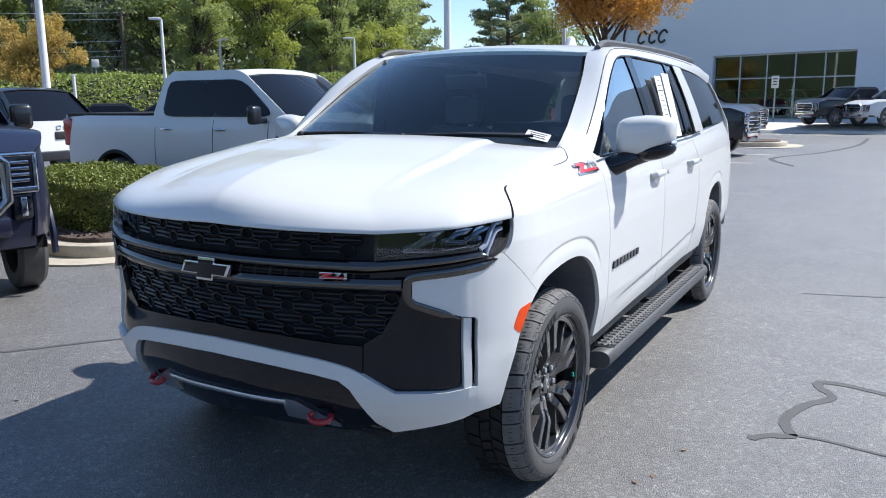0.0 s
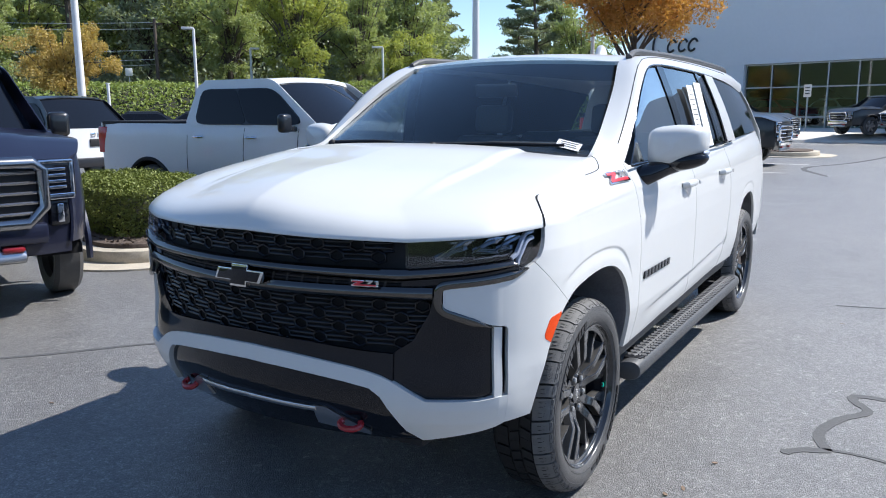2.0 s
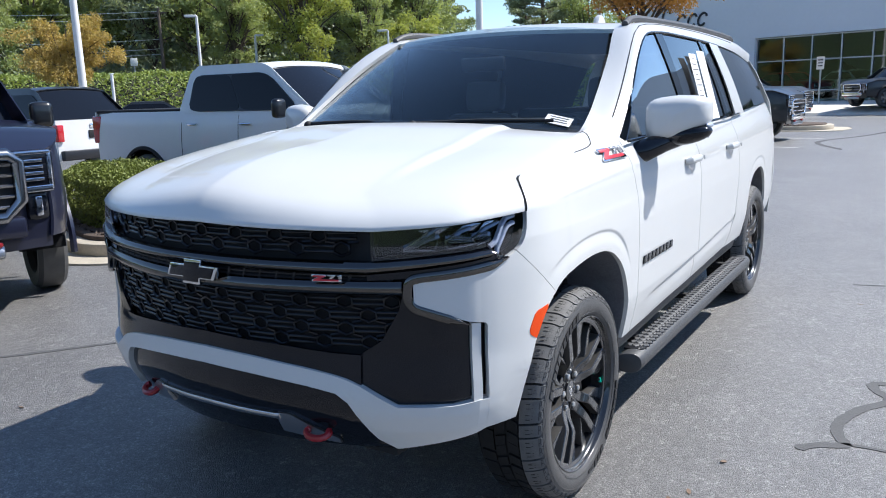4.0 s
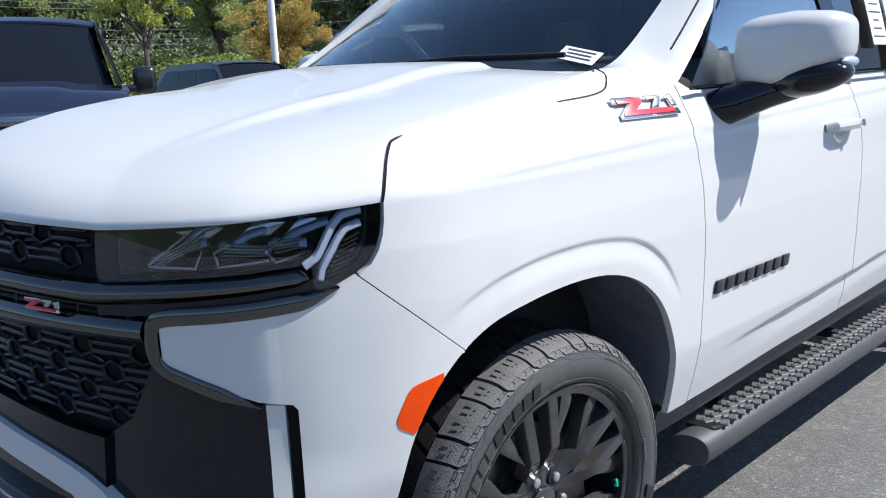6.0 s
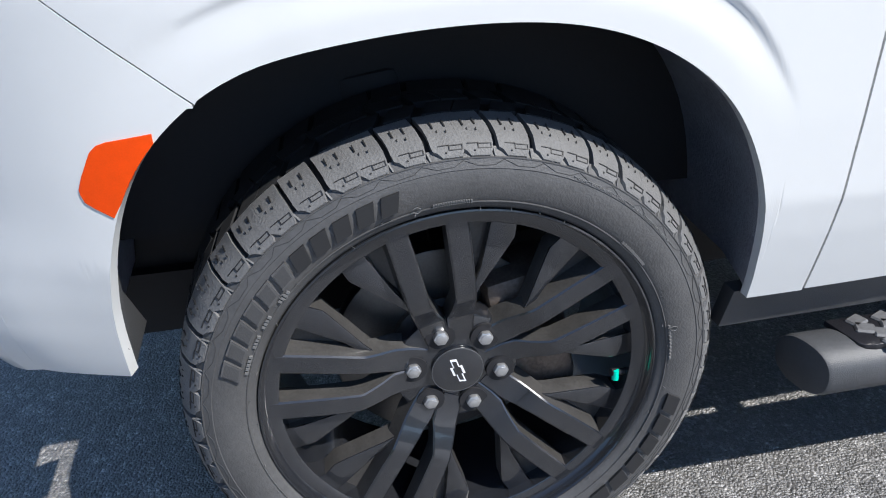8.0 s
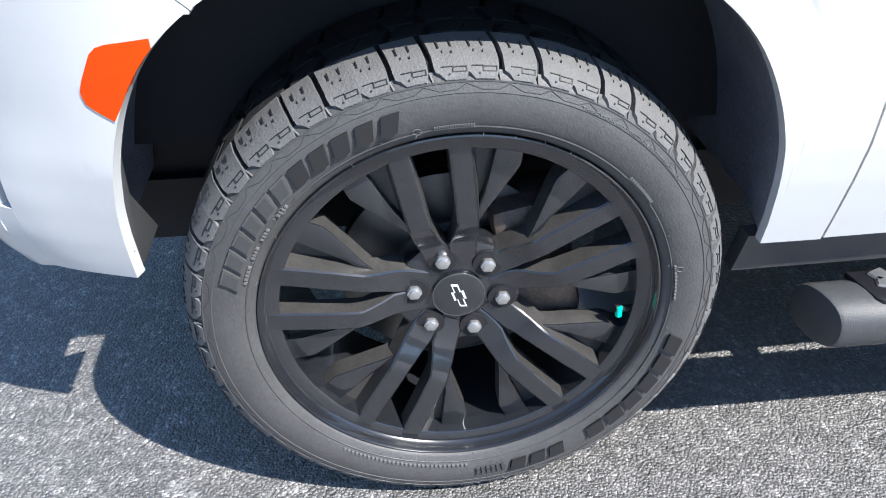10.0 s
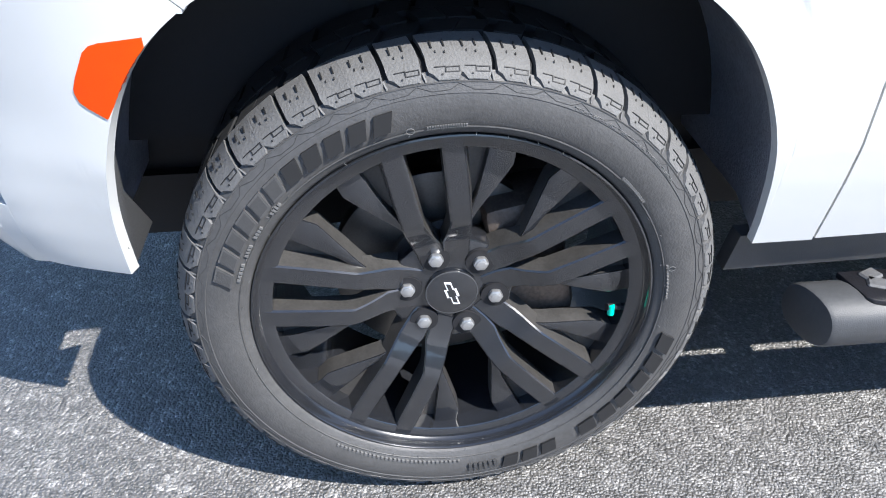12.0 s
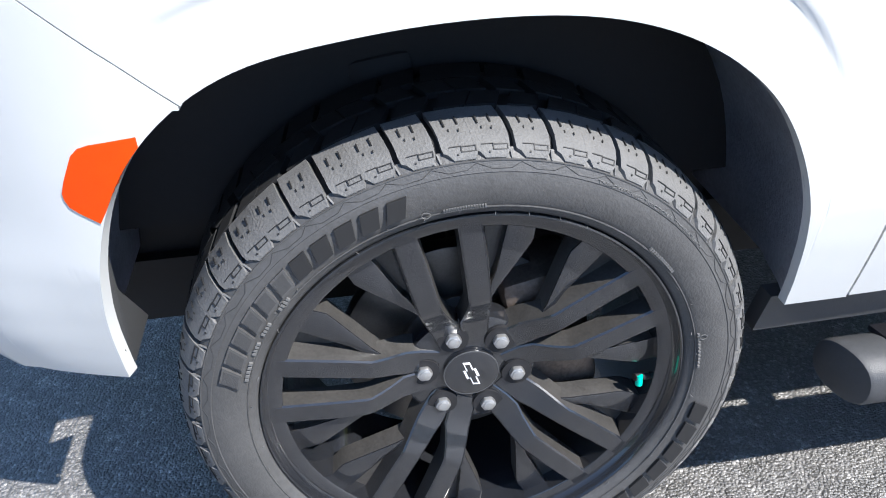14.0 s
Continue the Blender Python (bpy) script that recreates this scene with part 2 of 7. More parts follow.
# ---- the white car: its outer skin ----
PLAN = spline([(0, -0.945), (0.15, -0.938), (0.3, -0.915), (0.45, -0.878), (0.58, -0.835), (0.70, -0.785), (0.80, -0.73), (0.88, -0.668),
               (0.94, -0.59), (0.985, -0.50), (1.012, -0.42), (1.028, -0.33), (1.036, -0.22), (1.04, -0.1), (1.04, 0.3), (1.038, 0.6),
               (1.034, 1.4), (1.018, 2.2), (1.0, 2.9), (0.98, 3.5), (0.945, 4.1), (0.90, 4.45), (0.80, 4.66)], 24)
RUN = np.r_[0, np.cumsum(np.hypot(*np.diff(PLAN, axis=0).T))]
ARCH = spline([(-0.476, 0.485), (-0.455, 0.62), (-0.41, 0.76), (-0.34, 0.858), (-0.24, 0.922), (-0.1, 0.95), (0.05, 0.957), (0.17, 0.942),
               (0.27, 0.902), (0.35, 0.838), (0.405, 0.75), (0.436, 0.65), (0.455, 0.51)], 40)
ARCH_REAR = ARCH * (0.96, 1) + (3.40, 0)
HUB = (0.943, 0.0088, 0.411)
FRONT_IN = ([0.36, 0.42, 0.5, 0.56, 0.62, 0.75, 0.9, 1.0, 1.1, 1.17, 1.22], [0.14, 0.06, 0.014, -0.006, -0.010, 0.004, 0, 0, 0.004, 0.012, 0.03])
SIDE_IN = ([0.36, 0.42, 0.5, 0.56, 0.62, 0.68, 0.8, 1.0, 1.1, 1.18], [0.09, 0.066, 0.042, 0.028, 0.015, 0.005, 0.002, 0, 0.003, 0.012])
TOP = ([-0.45, -0.32, 0.3, 0.5, 0.56, 0.6, 1.5, 2.6, 3.5, 4.5], [1.285, 1.305, 1.388, 1.40, 1.36, 1.335, 1.345, 1.362, 1.39, 1.40])
TOP_IN = ([-0.45, -0.32, 0.3, 0.5, 0.6, 4.6], [0.10, 0.135, 0.158, 0.15, 0.075, 0.07])
S_SEAM = ([0.95, 1.02, 1.12, 1.23, 1.30, 1.40], [0.0, -0.008, -0.018, -0.030, -0.018, 0.03])


def step01(a, b, v):
    t = min(max((v - a) / (b - a), 0.0), 1.0)
    return t * t * (3 - 2 * t)


def s_y(y):
    """The run along the skin at y, on the flank."""
    k = int(np.argmax(PLAN[:, 1] > -0.7))
    return float(np.interp(y, PLAN[k:, 1], RUN[k:]))


CREASE = spline([(-0.43, 0.885), (-0.395, 0.921), (-0.353, 0.955), (-0.26, 0.998), (-0.155, 1.024), (-0.025, 1.037), (0.127, 1.033), (0.263, 1.005), (0.367, 0.94), (0.445, 0.835), (0.472, 0.765), (0.49, 0.68), (0.495, 0.60)], 12)
CREASE_TURN = np.arctan2(CREASE[:, 1] - 0.45, CREASE[:, 0] - 0.03)[::-1]
CREASE_REACH = np.hypot(CREASE[:, 1] - 0.45, CREASE[:, 0] - 0.03)[::-1]


def flare_dip(y, z):
    """How far the skin dips under the crease that runs round a wheel arch."""
    if y > 1.5:
        y = (y - 3.40) / 0.96
    if not -0.45 < y < 0.52 or z < 0.62:
        return 0.0
    turn = math.atan2(z - 0.45, y - 0.03)
    c = float(np.interp(turn, CREASE_TURN, CREASE_REACH)) - math.hypot(z - 0.45, y - 0.03)
    fade = step01(-0.43, -0.16, y) * (step01(0.80, 0.96, z) if y > 0.2 else 1.0)
    return 0.005 * fade * step01(0.0, 0.010, c) * (1 - step01(0.010, 0.060, c))


def skin(s, z, out=0.0):
    """A point of the car's skin at the run s from the middle of the nose (minus: the car's right), proud by out; and the way in."""
    side, s = (1 if s >= 0 else -1), abs(s)
    y0 = float(np.interp(s, RUN, PLAN[:, 1]))
    if z > 0.95 and 0.2 < y0 < 1.0:
        bend = step01(0.2, 0.5, y0) * (1 - step01(0.6, 1.0, y0))
        s = s + bend * float(np.interp(z, *S_SEAM))
    x, y = float(np.interp(s, RUN, PLAN[:, 0])), float(np.interp(s, RUN, PLAN[:, 1]))
    e = 0.012
    tx, ty = (float(np.interp(s + e, RUN, PLAN[:, k]) - np.interp(max(s - e, 0), RUN, PLAN[:, k])) for k in (0, 1))
    if s < e:
        tx, ty = 1.0, 0.0
    length = math.hypot(tx, ty)
    nx, ny = -ty / length, tx / length
    w = step01(-0.72, -0.42, y)
    d = (1 - w) * float(np.interp(z, *FRONT_IN)) + w * float(np.interp(z, *SIDE_IN))
    if z > 1.18:
        top = float(np.interp(y, *TOP))
        d += w * float(np.interp(y, *TOP_IN)) * min((z - 1.18) / max(0.05, top - 1.18), 1.1) ** 1.7
    if w > 0.2:
        d += w * (0.006 + flare_dip(y, z))
        line = 1.197 + 0.042 * (y + 0.4)
        d += w * 0.0045 * step01(-0.36, -0.1, y) * step01(line + 0.003, line - 0.013, z) * (1 - step01(line - 0.03, line - 0.16, z))
    if 0.56 < y < 3.0:
        ledge = 0.634 + 0.0445 * (y - 0.69)
        d += 0.017 * step01(0.60, 1.2, y) * (1 - step01(2.4, 2.9, y)) * step01(ledge + 0.002, ledge - 0.016, z) * (1 - 0.4 * step01(ledge - 0.02, ledge - 0.09, z))
    d -= out
    return np.array((side * (x + nx * d), y + ny * d, z)), np.array((side * nx, ny, 0.0))


def band(name, lo, hi, material, parent, label="", out=0.0, thick=0.012, ds=0.02, nz=10, mirror=False, angle=40, bulge=0.0):
    """A panel of the skin between a lower and an upper edge, each a list of (run, height)."""
    lo, hi = np.asarray(lo, float), np.asarray(hi, float)
    a, b = max(lo[0, 0], hi[0, 0]), min(lo[-1, 0], hi[-1, 0])
    cols = sorted({round(float(v), 5) for v in [*lo[:, 0], *hi[:, 0], *np.linspace(a, b, max(2, int((b - a) / ds) + 1))] if a - 1e-6 <= v <= b + 1e-6})
    cols = [c for k, c in enumerate(cols) if k == 0 or c - cols[k - 1] > 4e-4]
    grid, way = [], []
    for s in cols:
        z0, z1 = float(np.interp(s, lo[:, 0], lo[:, 1])), float(np.interp(s, hi[:, 0], hi[:, 1]))
        z1 = max(z1, z0 + 5e-4)
        row = [skin(-s if mirror else s, z0 + (z1 - z0) * k / (nz - 1), out + bulge * math.sin(math.pi * k / (nz - 1))) for k in range(nz)]
        grid.append([p for p, _ in row]), way.append([n for _, n in row])
    v, f = shell(grid, thick, way)
    if not mirror:
        f = [q[::-1] for q in f]
    return solid(name, v, f, material, parent, label, angle=angle)


def ribbon(name, path, width, material, parent, label="", out=0.004, thick=0.012, mirror=False, curved=False):
    """A narrow strip on the skin along a path of (run, height)."""
    path = np.asarray(path, float)
    path = along(spline(path, 8) if curved else path, max(8, len(path) * 6))
    taper = np.minimum(1.0, np.minimum(np.arange(len(path)) + 0.6, len(path) - np.arange(len(path)) - 0.4) / 8) if curved else np.ones(len(path))
    d = np.gradient(path, axis=0)
    d /= np.maximum(np.linalg.norm(d, axis=1, keepdims=True), 1e-9)
    n = np.stack([-d[:, 1], d[:, 0]], 1)
    grid, way = [], []
    for k, (p, q) in enumerate(zip(path, n)):
        row = [skin(*((p + q * width * taper[k] * f) * ((-1 if mirror else 1), 1)), out - (0.004 if abs(f) > 0.4 else 0)) for f in (-0.5, -0.3, 0.3, 0.5)]
        grid.append([a for a, _ in row]), way.append([b for _, b in row])
    v, f = shell(grid, thick, way)
    if not mirror:
        f = [q[::-1] for q in f]
    return solid(name, v, f, material, parent, label, angle=50)


def on_skin(s, z, out=0.0):
    """A frame on the skin: x along the run, y up, z outward."""
    p, n = skin(s, z, 0.0)
    side = 1 if s >= 0 else -1
    o = Vector(skin(s + 0.02 * side, z)[0] - skin(s - 0.02 * side, z)[0]).cross(Vector(skin(s, z + 0.02)[0] - skin(s, z - 0.02)[0])).normalized() * side
    p = Vector(p) + out * o
    r = Vector((0, 0, 1)).cross(o).normalized()
    u = o.cross(r)
    m = Matrix((r, u, o)).transposed().to_4x4()
    m.translation = Vector(p)
    return m


FOOT = [(0.38, 1.390), (0.46, 1.384), (0.51, 1.368), (0.546, 1.345)]
suv = thing("large_suv", "white full-size SUV with gloss black grille and black wheels", "car")
Y = s_y
SEAM = 0.55
LAMP_S0, LAMP_S1 = Y(-0.498), Y(-0.447)
LAMP_EDGE = [(LAMP_S0 + (LAMP_S1 - LAMP_S0) * q, z) for q, z in ((0.40, 1.082), (0.68, 1.104), (0.86, 1.128), (0.95, 1.152))]

# hood
HOOD_EDGE = [(-0.0, 1.171), (0.325, 1.162), (0.665, 1.157), (0.93, 1.172), (1.15, 1.187)]
hood_rows = []
for v in np.r_[0, 0.006, 0.015, 0.03, 0.05, 0.08, np.linspace(0.12, 1, 22)]:
    row = []
    for u in np.linspace(-1, 1, 141):
        su = abs(u) ** 0.92 * 1.165
        f, _ = skin(math.copysign(su, u), float(np.interp(su, *np.array(HOOD_EDGE).T)))
        half = abs(f[0])
        rear_x = 0.88 * abs(u) ** 0.98
        ry = 0.24 + 0.06 * (rear_x / 0.88) ** 3
        rz = 1.432 - 0.044 * (rear_x / 0.88) ** 2.5
        length = ry - f[1]
        d = v * length
        mid = float(np.interp(d, [0, 0.02, 0.05, 0.1, 0.18, 0.3, 0.5, 0.8, 1.18], [0, 0.028, 0.055, 0.085, 0.115, 0.142, 0.176, 0.218, 0.261]))
        rim = float(np.interp(d, [0, 0.03, 0.06, 0.1, 0.16, 0.4, 0.77], [0, 0.035, 0.07, 0.10, 0.118, 0.158, 0.203]))
        e = (su / 1.165) ** 5
        z = f[2] + (1 - e) * mid + e * rim
        pull = step01(0, 0.14, d)
        x = half + (rear_x - half) * (0.75 * pull + 0.25 * v)
        crease = 0.015 * step01(0.585, 0.530, x) * step01(0.1, 0.5, d)
        z += crease + (rz - (f[2] + (1 - e) * mid + e * rim) - 0.012) * step01(0.6, 1.0, v)
        z += 0.05 * max(0.0, 0.5 - x) * step01(0.0, 0.05, d) * (1 - step01(0.2, 0.75, d))
        yy = f[1] + d
        hold = step01(0.78, 1.0, abs(u))
        if hold > 0:
            ey = -0.447 + 0.747 * v
            ez = float(np.interp(ey, [-0.447, -0.434, -0.415, -0.389, -0.372, -0.353, -0.30, 0.3], [1.188, 1.221, 1.251, 1.274, 1.281, 1.287, 1.299, 1.388]))
            ep, _ = skin(Y(ey), ez, 0.0)
            x, yy, z = x + (ep[0] - 0.004 - x) * hold, yy + (ep[1] - 0.005 - yy) * hold, z + (ez + 0.001 - z) * hold
        row.append((math.copysign(x, u), yy, z))
    hood_rows.append(row)
v, f = shell(hood_rows, 0.006, np.tile((0, 0.25, -0.97), (len(hood_rows), 141, 1)))
hood = solid("hood", v, f, WHITE, suv, angle=50)

arch_s = [(Y(y), z) for y, z in ARCH[::5]]
BAND_LO = [tuple(p) for p in spline([(0.0, 0.678), (0.2, 0.670), (0.4, 0.650), (0.52, 0.630)], 8)]
BAND_HI = [tuple(p) for p in spline([(0.0, 0.735), (0.2, 0.727), (0.4, 0.706), (0.5, 0.690), (0.56, 0.675)], 8)]
for mirror in (False, True):
    # fender: bumper seam, wheel arch and door seam below; lamp edge and hood seam above
    lo = [(Y(-0.498), 1.0645), (Y(-0.297), 0.8900), *[p for p in arch_s if p[0] > Y(-0.295)], (Y(0.446), 0.505), (Y(SEAM - 0.004), 0.505)]
    hi = [(Y(-0.498), 1.068), *LAMP_EDGE, (Y(-0.447), 1.186), (Y(-0.434), 1.219), (Y(-0.415), 1.249), (Y(-0.389), 1.272), (Y(-0.372), 1.279), (Y(-0.353), 1.285), (Y(-0.30), 1.297), (Y(0.3), 1.386), *[(Y(a_), b_) for a_, b_ in FOOT]]
    ribbon("panel_gap", [(Y(-0.449), 1.184), (Y(-0.434), 1.220), (Y(-0.415), 1.250), (Y(-0.389), 1.273), (Y(-0.372), 1.280), (Y(-0.345), 1.286)], 0.0014, BLACK_MATTE, suv, out=0.0040, thick=0.004, mirror=mirror, curved=True)
    ribbon("panel_gap", [(Y(0.10), 1.326), (Y(0.21), 1.334), (Y(0.27), 1.344), (Y(0.30), 1.360), (Y(0.32), 1.380), (Y(0.31), 1.393)], 0.0014, BLACK_MATTE, suv, out=0.0040, thick=0.004, mirror=mirror, curved=True)
    band("fender", lo, hi, WHITE, suv, mirror=mirror, nz=84, thick=0.018, ds=0.008)
    # doors, with handles
    for y0, y1 in ((SEAM, 1.58), (1.586, 2.62)):
        cut = [(Y(2.45), 0.54), (Y(2.52), 0.62), (Y(2.57), 0.78), (Y(2.62), 0.95)] if y1 > 2 else [(Y(y1), 0.525)]
        cols = [(Y(y0), 0.508 if y0 < 1 else 0.526), *cut]
        door = band("door", cols, [(Y(y), float(np.interp(y, *TOP)) - 0.002) for y in np.linspace(y0, y1, 24)], WHITE, suv, mirror=mirror, nz=110, thick=0.018, ds=0.03)
        hy = y1 - 0.19 if y0 < 1 else y1 - 0.27
        hm = on_skin(-Y(hy) if mirror else Y(hy), 1.187, 0.0)
        flip = -1 if mirror else 1
        pull = bmesh.new()
        tube(pull, [hm @ Vector((x * flip, yy, zz)) for x, yy, zz in ((-0.10, 0, 0), (-0.085, 0, 0.026), (-0.04, 0.002, 0.036), (0.04, 0.002, 0.036), (0.085, 0, 0.026), (0.10, 0, 0))], [0.014, 0.018, 0.019, 0.019, 0.018, 0.014], 10)
        handle = part("door_handle", pull, WHITE, door, "white body-colour pull handle")
        part("lock_cap", disc_x(bmesh.new(), 0.011, 0, 0.004, 16), SILVER, handle).matrix_basis = hm @ pose(0.06 * flip, 0.0, 0.054, 0, -90, 0)
        # thin silver disc laid on the skin, its grey standing in for a recess's shade
        cup = bmesh.new()
        bmesh.ops.create_uvsphere(cup, u_segments=20, v_segments=10, radius=1, matrix=hm @ pose(0, -0.018, 0.0) @ Matrix.Diagonal((0.05, 0.036, 0.004, 1)))
        part("handle_cup", cup, SILVER, door, "thin silver disc for the shade behind the handle")
    # rear quarter
    rear = [(Y(y), z) for y, z in ARCH_REAR[::5]]
    lo = [(Y(2.626), 0.955), *rear[1:], (Y(3.835), 0.52), (Y(4.3), 0.56), (Y(4.6), 0.60)]
    band("rear_quarter", [(a, max(b, 0.52)) for a, b in lo], [(Y(y), float(np.interp(y, *TOP)) - 0.002) for y in np.linspace(2.626, 4.6, 24)], WHITE, suv, mirror=mirror, nz=50, thick=0.018, ds=0.015)
    band("door_foot", [(Y(2.46), 0.535), (Y(2.93), 0.53)], [(Y(2.46), 0.537), (Y(2.53), 0.62), (Y(2.58), 0.78), (Y(2.63), 0.95), (Y(2.93), 0.6)], WHITE, suv, mirror=mirror, nz=8, thick=0.018)
    # sill under the doors
    band("sill", [(Y(0.447), 0.420), (Y(2.95), 0.445)], [(Y(0.447), 0.502), (Y(1.5), 0.516), (Y(2.95), 0.53)], GREY_PLASTIC, suv, "dusty black plastic sill", out=-0.024, mirror=mirror, nz=5, thick=0.03)
    # wheel arch liners
    for arch, name in ((ARCH, "wheel_liner"), (ARCH_REAR, "wheel_liner")):
        rails = []
        for depth in (0.012, 0.03, 0.12, 0.25, 0.42):
            pts = []
            for y, z in along(arch, 40):
                p, n = skin(Y(y), z, -depth)
                pts.append(((-p[0] if mirror else p[0]), y + (arch[0, 0] + arch[-1, 0] - 2 * y) * (0.0 if depth < 0.1 else -0.02), z + (0.0 if depth < 0.03 else 0.012)))
            rails.append(pts)
        v, f = shell(rails, 0.008, grid_normals(np.array(rails)) * 0)
        solid(name, v, f, LINER, suv, "felt-covered arch liner, lifted to blue-grey for haze in the shade")
    # bumper corner
    arm_hi = [(0.786, 0.996), (0.800, 1.001), (0.90, 1.010), (1.0, 1.021), (1.06, 1.034), (1.10, 1.048), (1.137, 1.0650), (Y(-0.30), 0.8902)]
    lo_arch = [p for p in arch_s if p[0] < Y(-0.301)]
    band("bumper_arm", [(0.786, 0.925), (0.800, 0.918), (0.955, 0.862), (1.0125, 0.852), (1.0205, 0.842)], arm_hi, WHITE, suv, mirror=mirror, nz=30, thick=0.02, ds=0.012)
    band("bumper_corner", [(1.0205, 0.488), *lo_arch, (Y(-0.30), 0.886)], arm_hi, WHITE, suv, mirror=mirror, nz=30, thick=0.02, ds=0.012)
    band("bumper_corner", [(0.984, 0.475), (1.02, 0.486)], [(0.984, 0.600), (1.02, 0.600)], WHITE, suv, mirror=mirror, nz=6, thick=0.02)
    band("vent_frame", [(0.966, 0.60), (0.998, 0.60)], [(0.962, 0.855), (1.010, 0.850)], WHITE, suv, mirror=mirror, nz=8, thick=0.03, out=-0.004)
    band("air_slit", [(0.99, 0.595), (1.032, 0.595)], [(0.99, 0.86), (1.032, 0.86)], BLACK_MATTE, suv, "narrow black vertical air slit", out=-0.045, mirror=mirror, nz=5)
    # dark side panel under the arm
    band("lower_panel", [(0.60, 0.659), (0.72, 0.594), (0.90, 0.594), (0.965, 0.612)], [(0.60, 0.752), (0.675, 0.80), (0.735, 0.90), (0.758, 0.985), (0.78, 0.925), (0.966, 0.857)], BLACK_GLOSS, suv, "gloss black bumper insert", out=-0.024, mirror=mirror, nz=12, thick=0.012)
    # dark chrome outline round the arm
    ribbon("arm_outline", [(1.105, 1.050), (1.072, 1.039), (1.035, 1.030), (0.90, 1.016), (0.80, 1.006), (0.772, 0.99), (0.768, 0.945), (0.785, 0.915), (0.83, 0.897), (0.89, 0.876), (0.960, 0.852)], 0.028, DARK_CHROME, suv, "smoked chrome outline", out=0.005, mirror=mirror, curved=True)
    # white bumper band, half, with its foot
    band("bumper_band", [*BAND_LO, (0.56, 0.600), (0.645, 0.462), (0.705, 0.418), (0.80, 0.437), (0.984, 0.475)],
         [*BAND_HI, (0.60, 0.658), (0.72, 0.591), (0.90, 0.592), (0.984, 0.600)], WHITE, suv, mirror=mirror, nz=16, thick=0.03)
    # lower valance and skid strip
    band("valance", [(0.0, 0.42), (0.4, 0.40), (0.70, 0.40)], [(0.0, 0.68), (0.3, 0.663), (0.52, 0.636), (0.57, 0.60), (0.65, 0.465), (0.70, 0.425)], BLACK_GLOSS, suv, "gloss black lower valance", out=-0.02, mirror=mirror, nz=8)
    ribbon("skid_strip", [(0.0, 0.525), (0.30, 0.520)], 0.022, SILVER, suv, "bright skid plate edge", out=-0.004, mirror=mirror)
    band("skid_end", [(0.29, 0.455), (0.50, 0.425)], [(0.29, 0.535), (0.34, 0.535), (0.50, 0.445)], SILVER, suv, "bright skid plate end", out=-0.008, mirror=mirror, nz=5)
    # tow hook
    tm = on_skin(-0.435 if mirror else 0.435, 0.478, 0.0)
    hook = bmesh.new()
    tube(hook, [tm @ Vector((0.040 * math.cos(a), 0.0, 0.024 * math.sin(a) + 0.004)) for a in np.linspace(-0.5, math.pi + 0.5, 16)], 0.012, 8)
    part("tow_hook", hook, RED, suv, "red recovery hook")
    # amber marker
    band("side_marker", [(Y(-0.4475), 0.786), (Y(-0.4445), 0.776), (Y(-0.436), 0.769), (Y(-0.415), 0.756), *[p for p in arch_s if Y(-0.410) < p[0] < Y(-0.340)]], [(Y(-0.4475), 0.793), (Y(-0.441), 0.808), (Y(-0.424), 0.839), (Y(-0.415), 0.847), (Y(-0.403), 0.851), (Y(-0.340), 0.861)], AMBER, suv, "ribbed amber side marker", out=0.0015, mirror=mirror)
band("underbody", [(-0.75, 0.395), (0.75, 0.395)], [(-0.75, 0.42), (0.75, 0.42)], BLACK_MATTE, suv, out=-0.05)
floor_bm = boxes(((1.3, 5.0, 0.12), pose(0, 1.9, 0.42)), ((1.5, 1.1, 0.5), pose(0, 0.0, 0.85)), ((1.25, 1.2, 0.18), pose(0, -0.1, 0.46)))
part("chassis", floor_bm, BLACK_MATTE, suv)

# grille and bars
band("grille_back", [(-0.77, 0.74), (-0.4, 0.735), (0.0, 0.73), (0.4, 0.735), (0.77, 0.74)], [(-0.77, 1.0), (-0.66, 1.165), (0, 1.178), (0.66, 1.165), (0.77, 1.0)], BLACK_MATTE, suv, out=-0.06)
band("grille_surround", [(-0.604, 0.655), (-0.5, 0.685), (0, 0.73), (0.5, 0.685), (0.604, 0.655)], [(-0.604, 0.753), (-0.5, 0.757), (-0.3, 0.773), (0, 0.785), (0.3, 0.773), (0.5, 0.757), (0.604, 0.753)], BLACK_GLOSS, suv, out=-0.012)
band("grille_bar", [(-1.055, 1.070), (-1.04, 1.057), (-0.64, 1.018), (0, 1.028), (0.64, 1.018), (1.04, 1.057), (1.055, 1.070)], [(-1.055, 1.072), (-1.04, 1.084), (-0.64, 1.056), (0, 1.060), (0.64, 1.056), (1.04, 1.084), (1.055, 1.072)], DARK_CHROME, suv, "smoked chrome bar", out=-0.004, nz=9, thick=0.03, bulge=0.014)
band("grille_bar", [(-0.75, 0.955), (0, 0.950), (0.75, 0.955)], [(-0.75, 0.996), (0, 0.992), (0.75, 0.996)], DARK_CHROME, suv, "smoked chrome bar", out=-0.006, nz=9, thick=0.03, bulge=0.012)


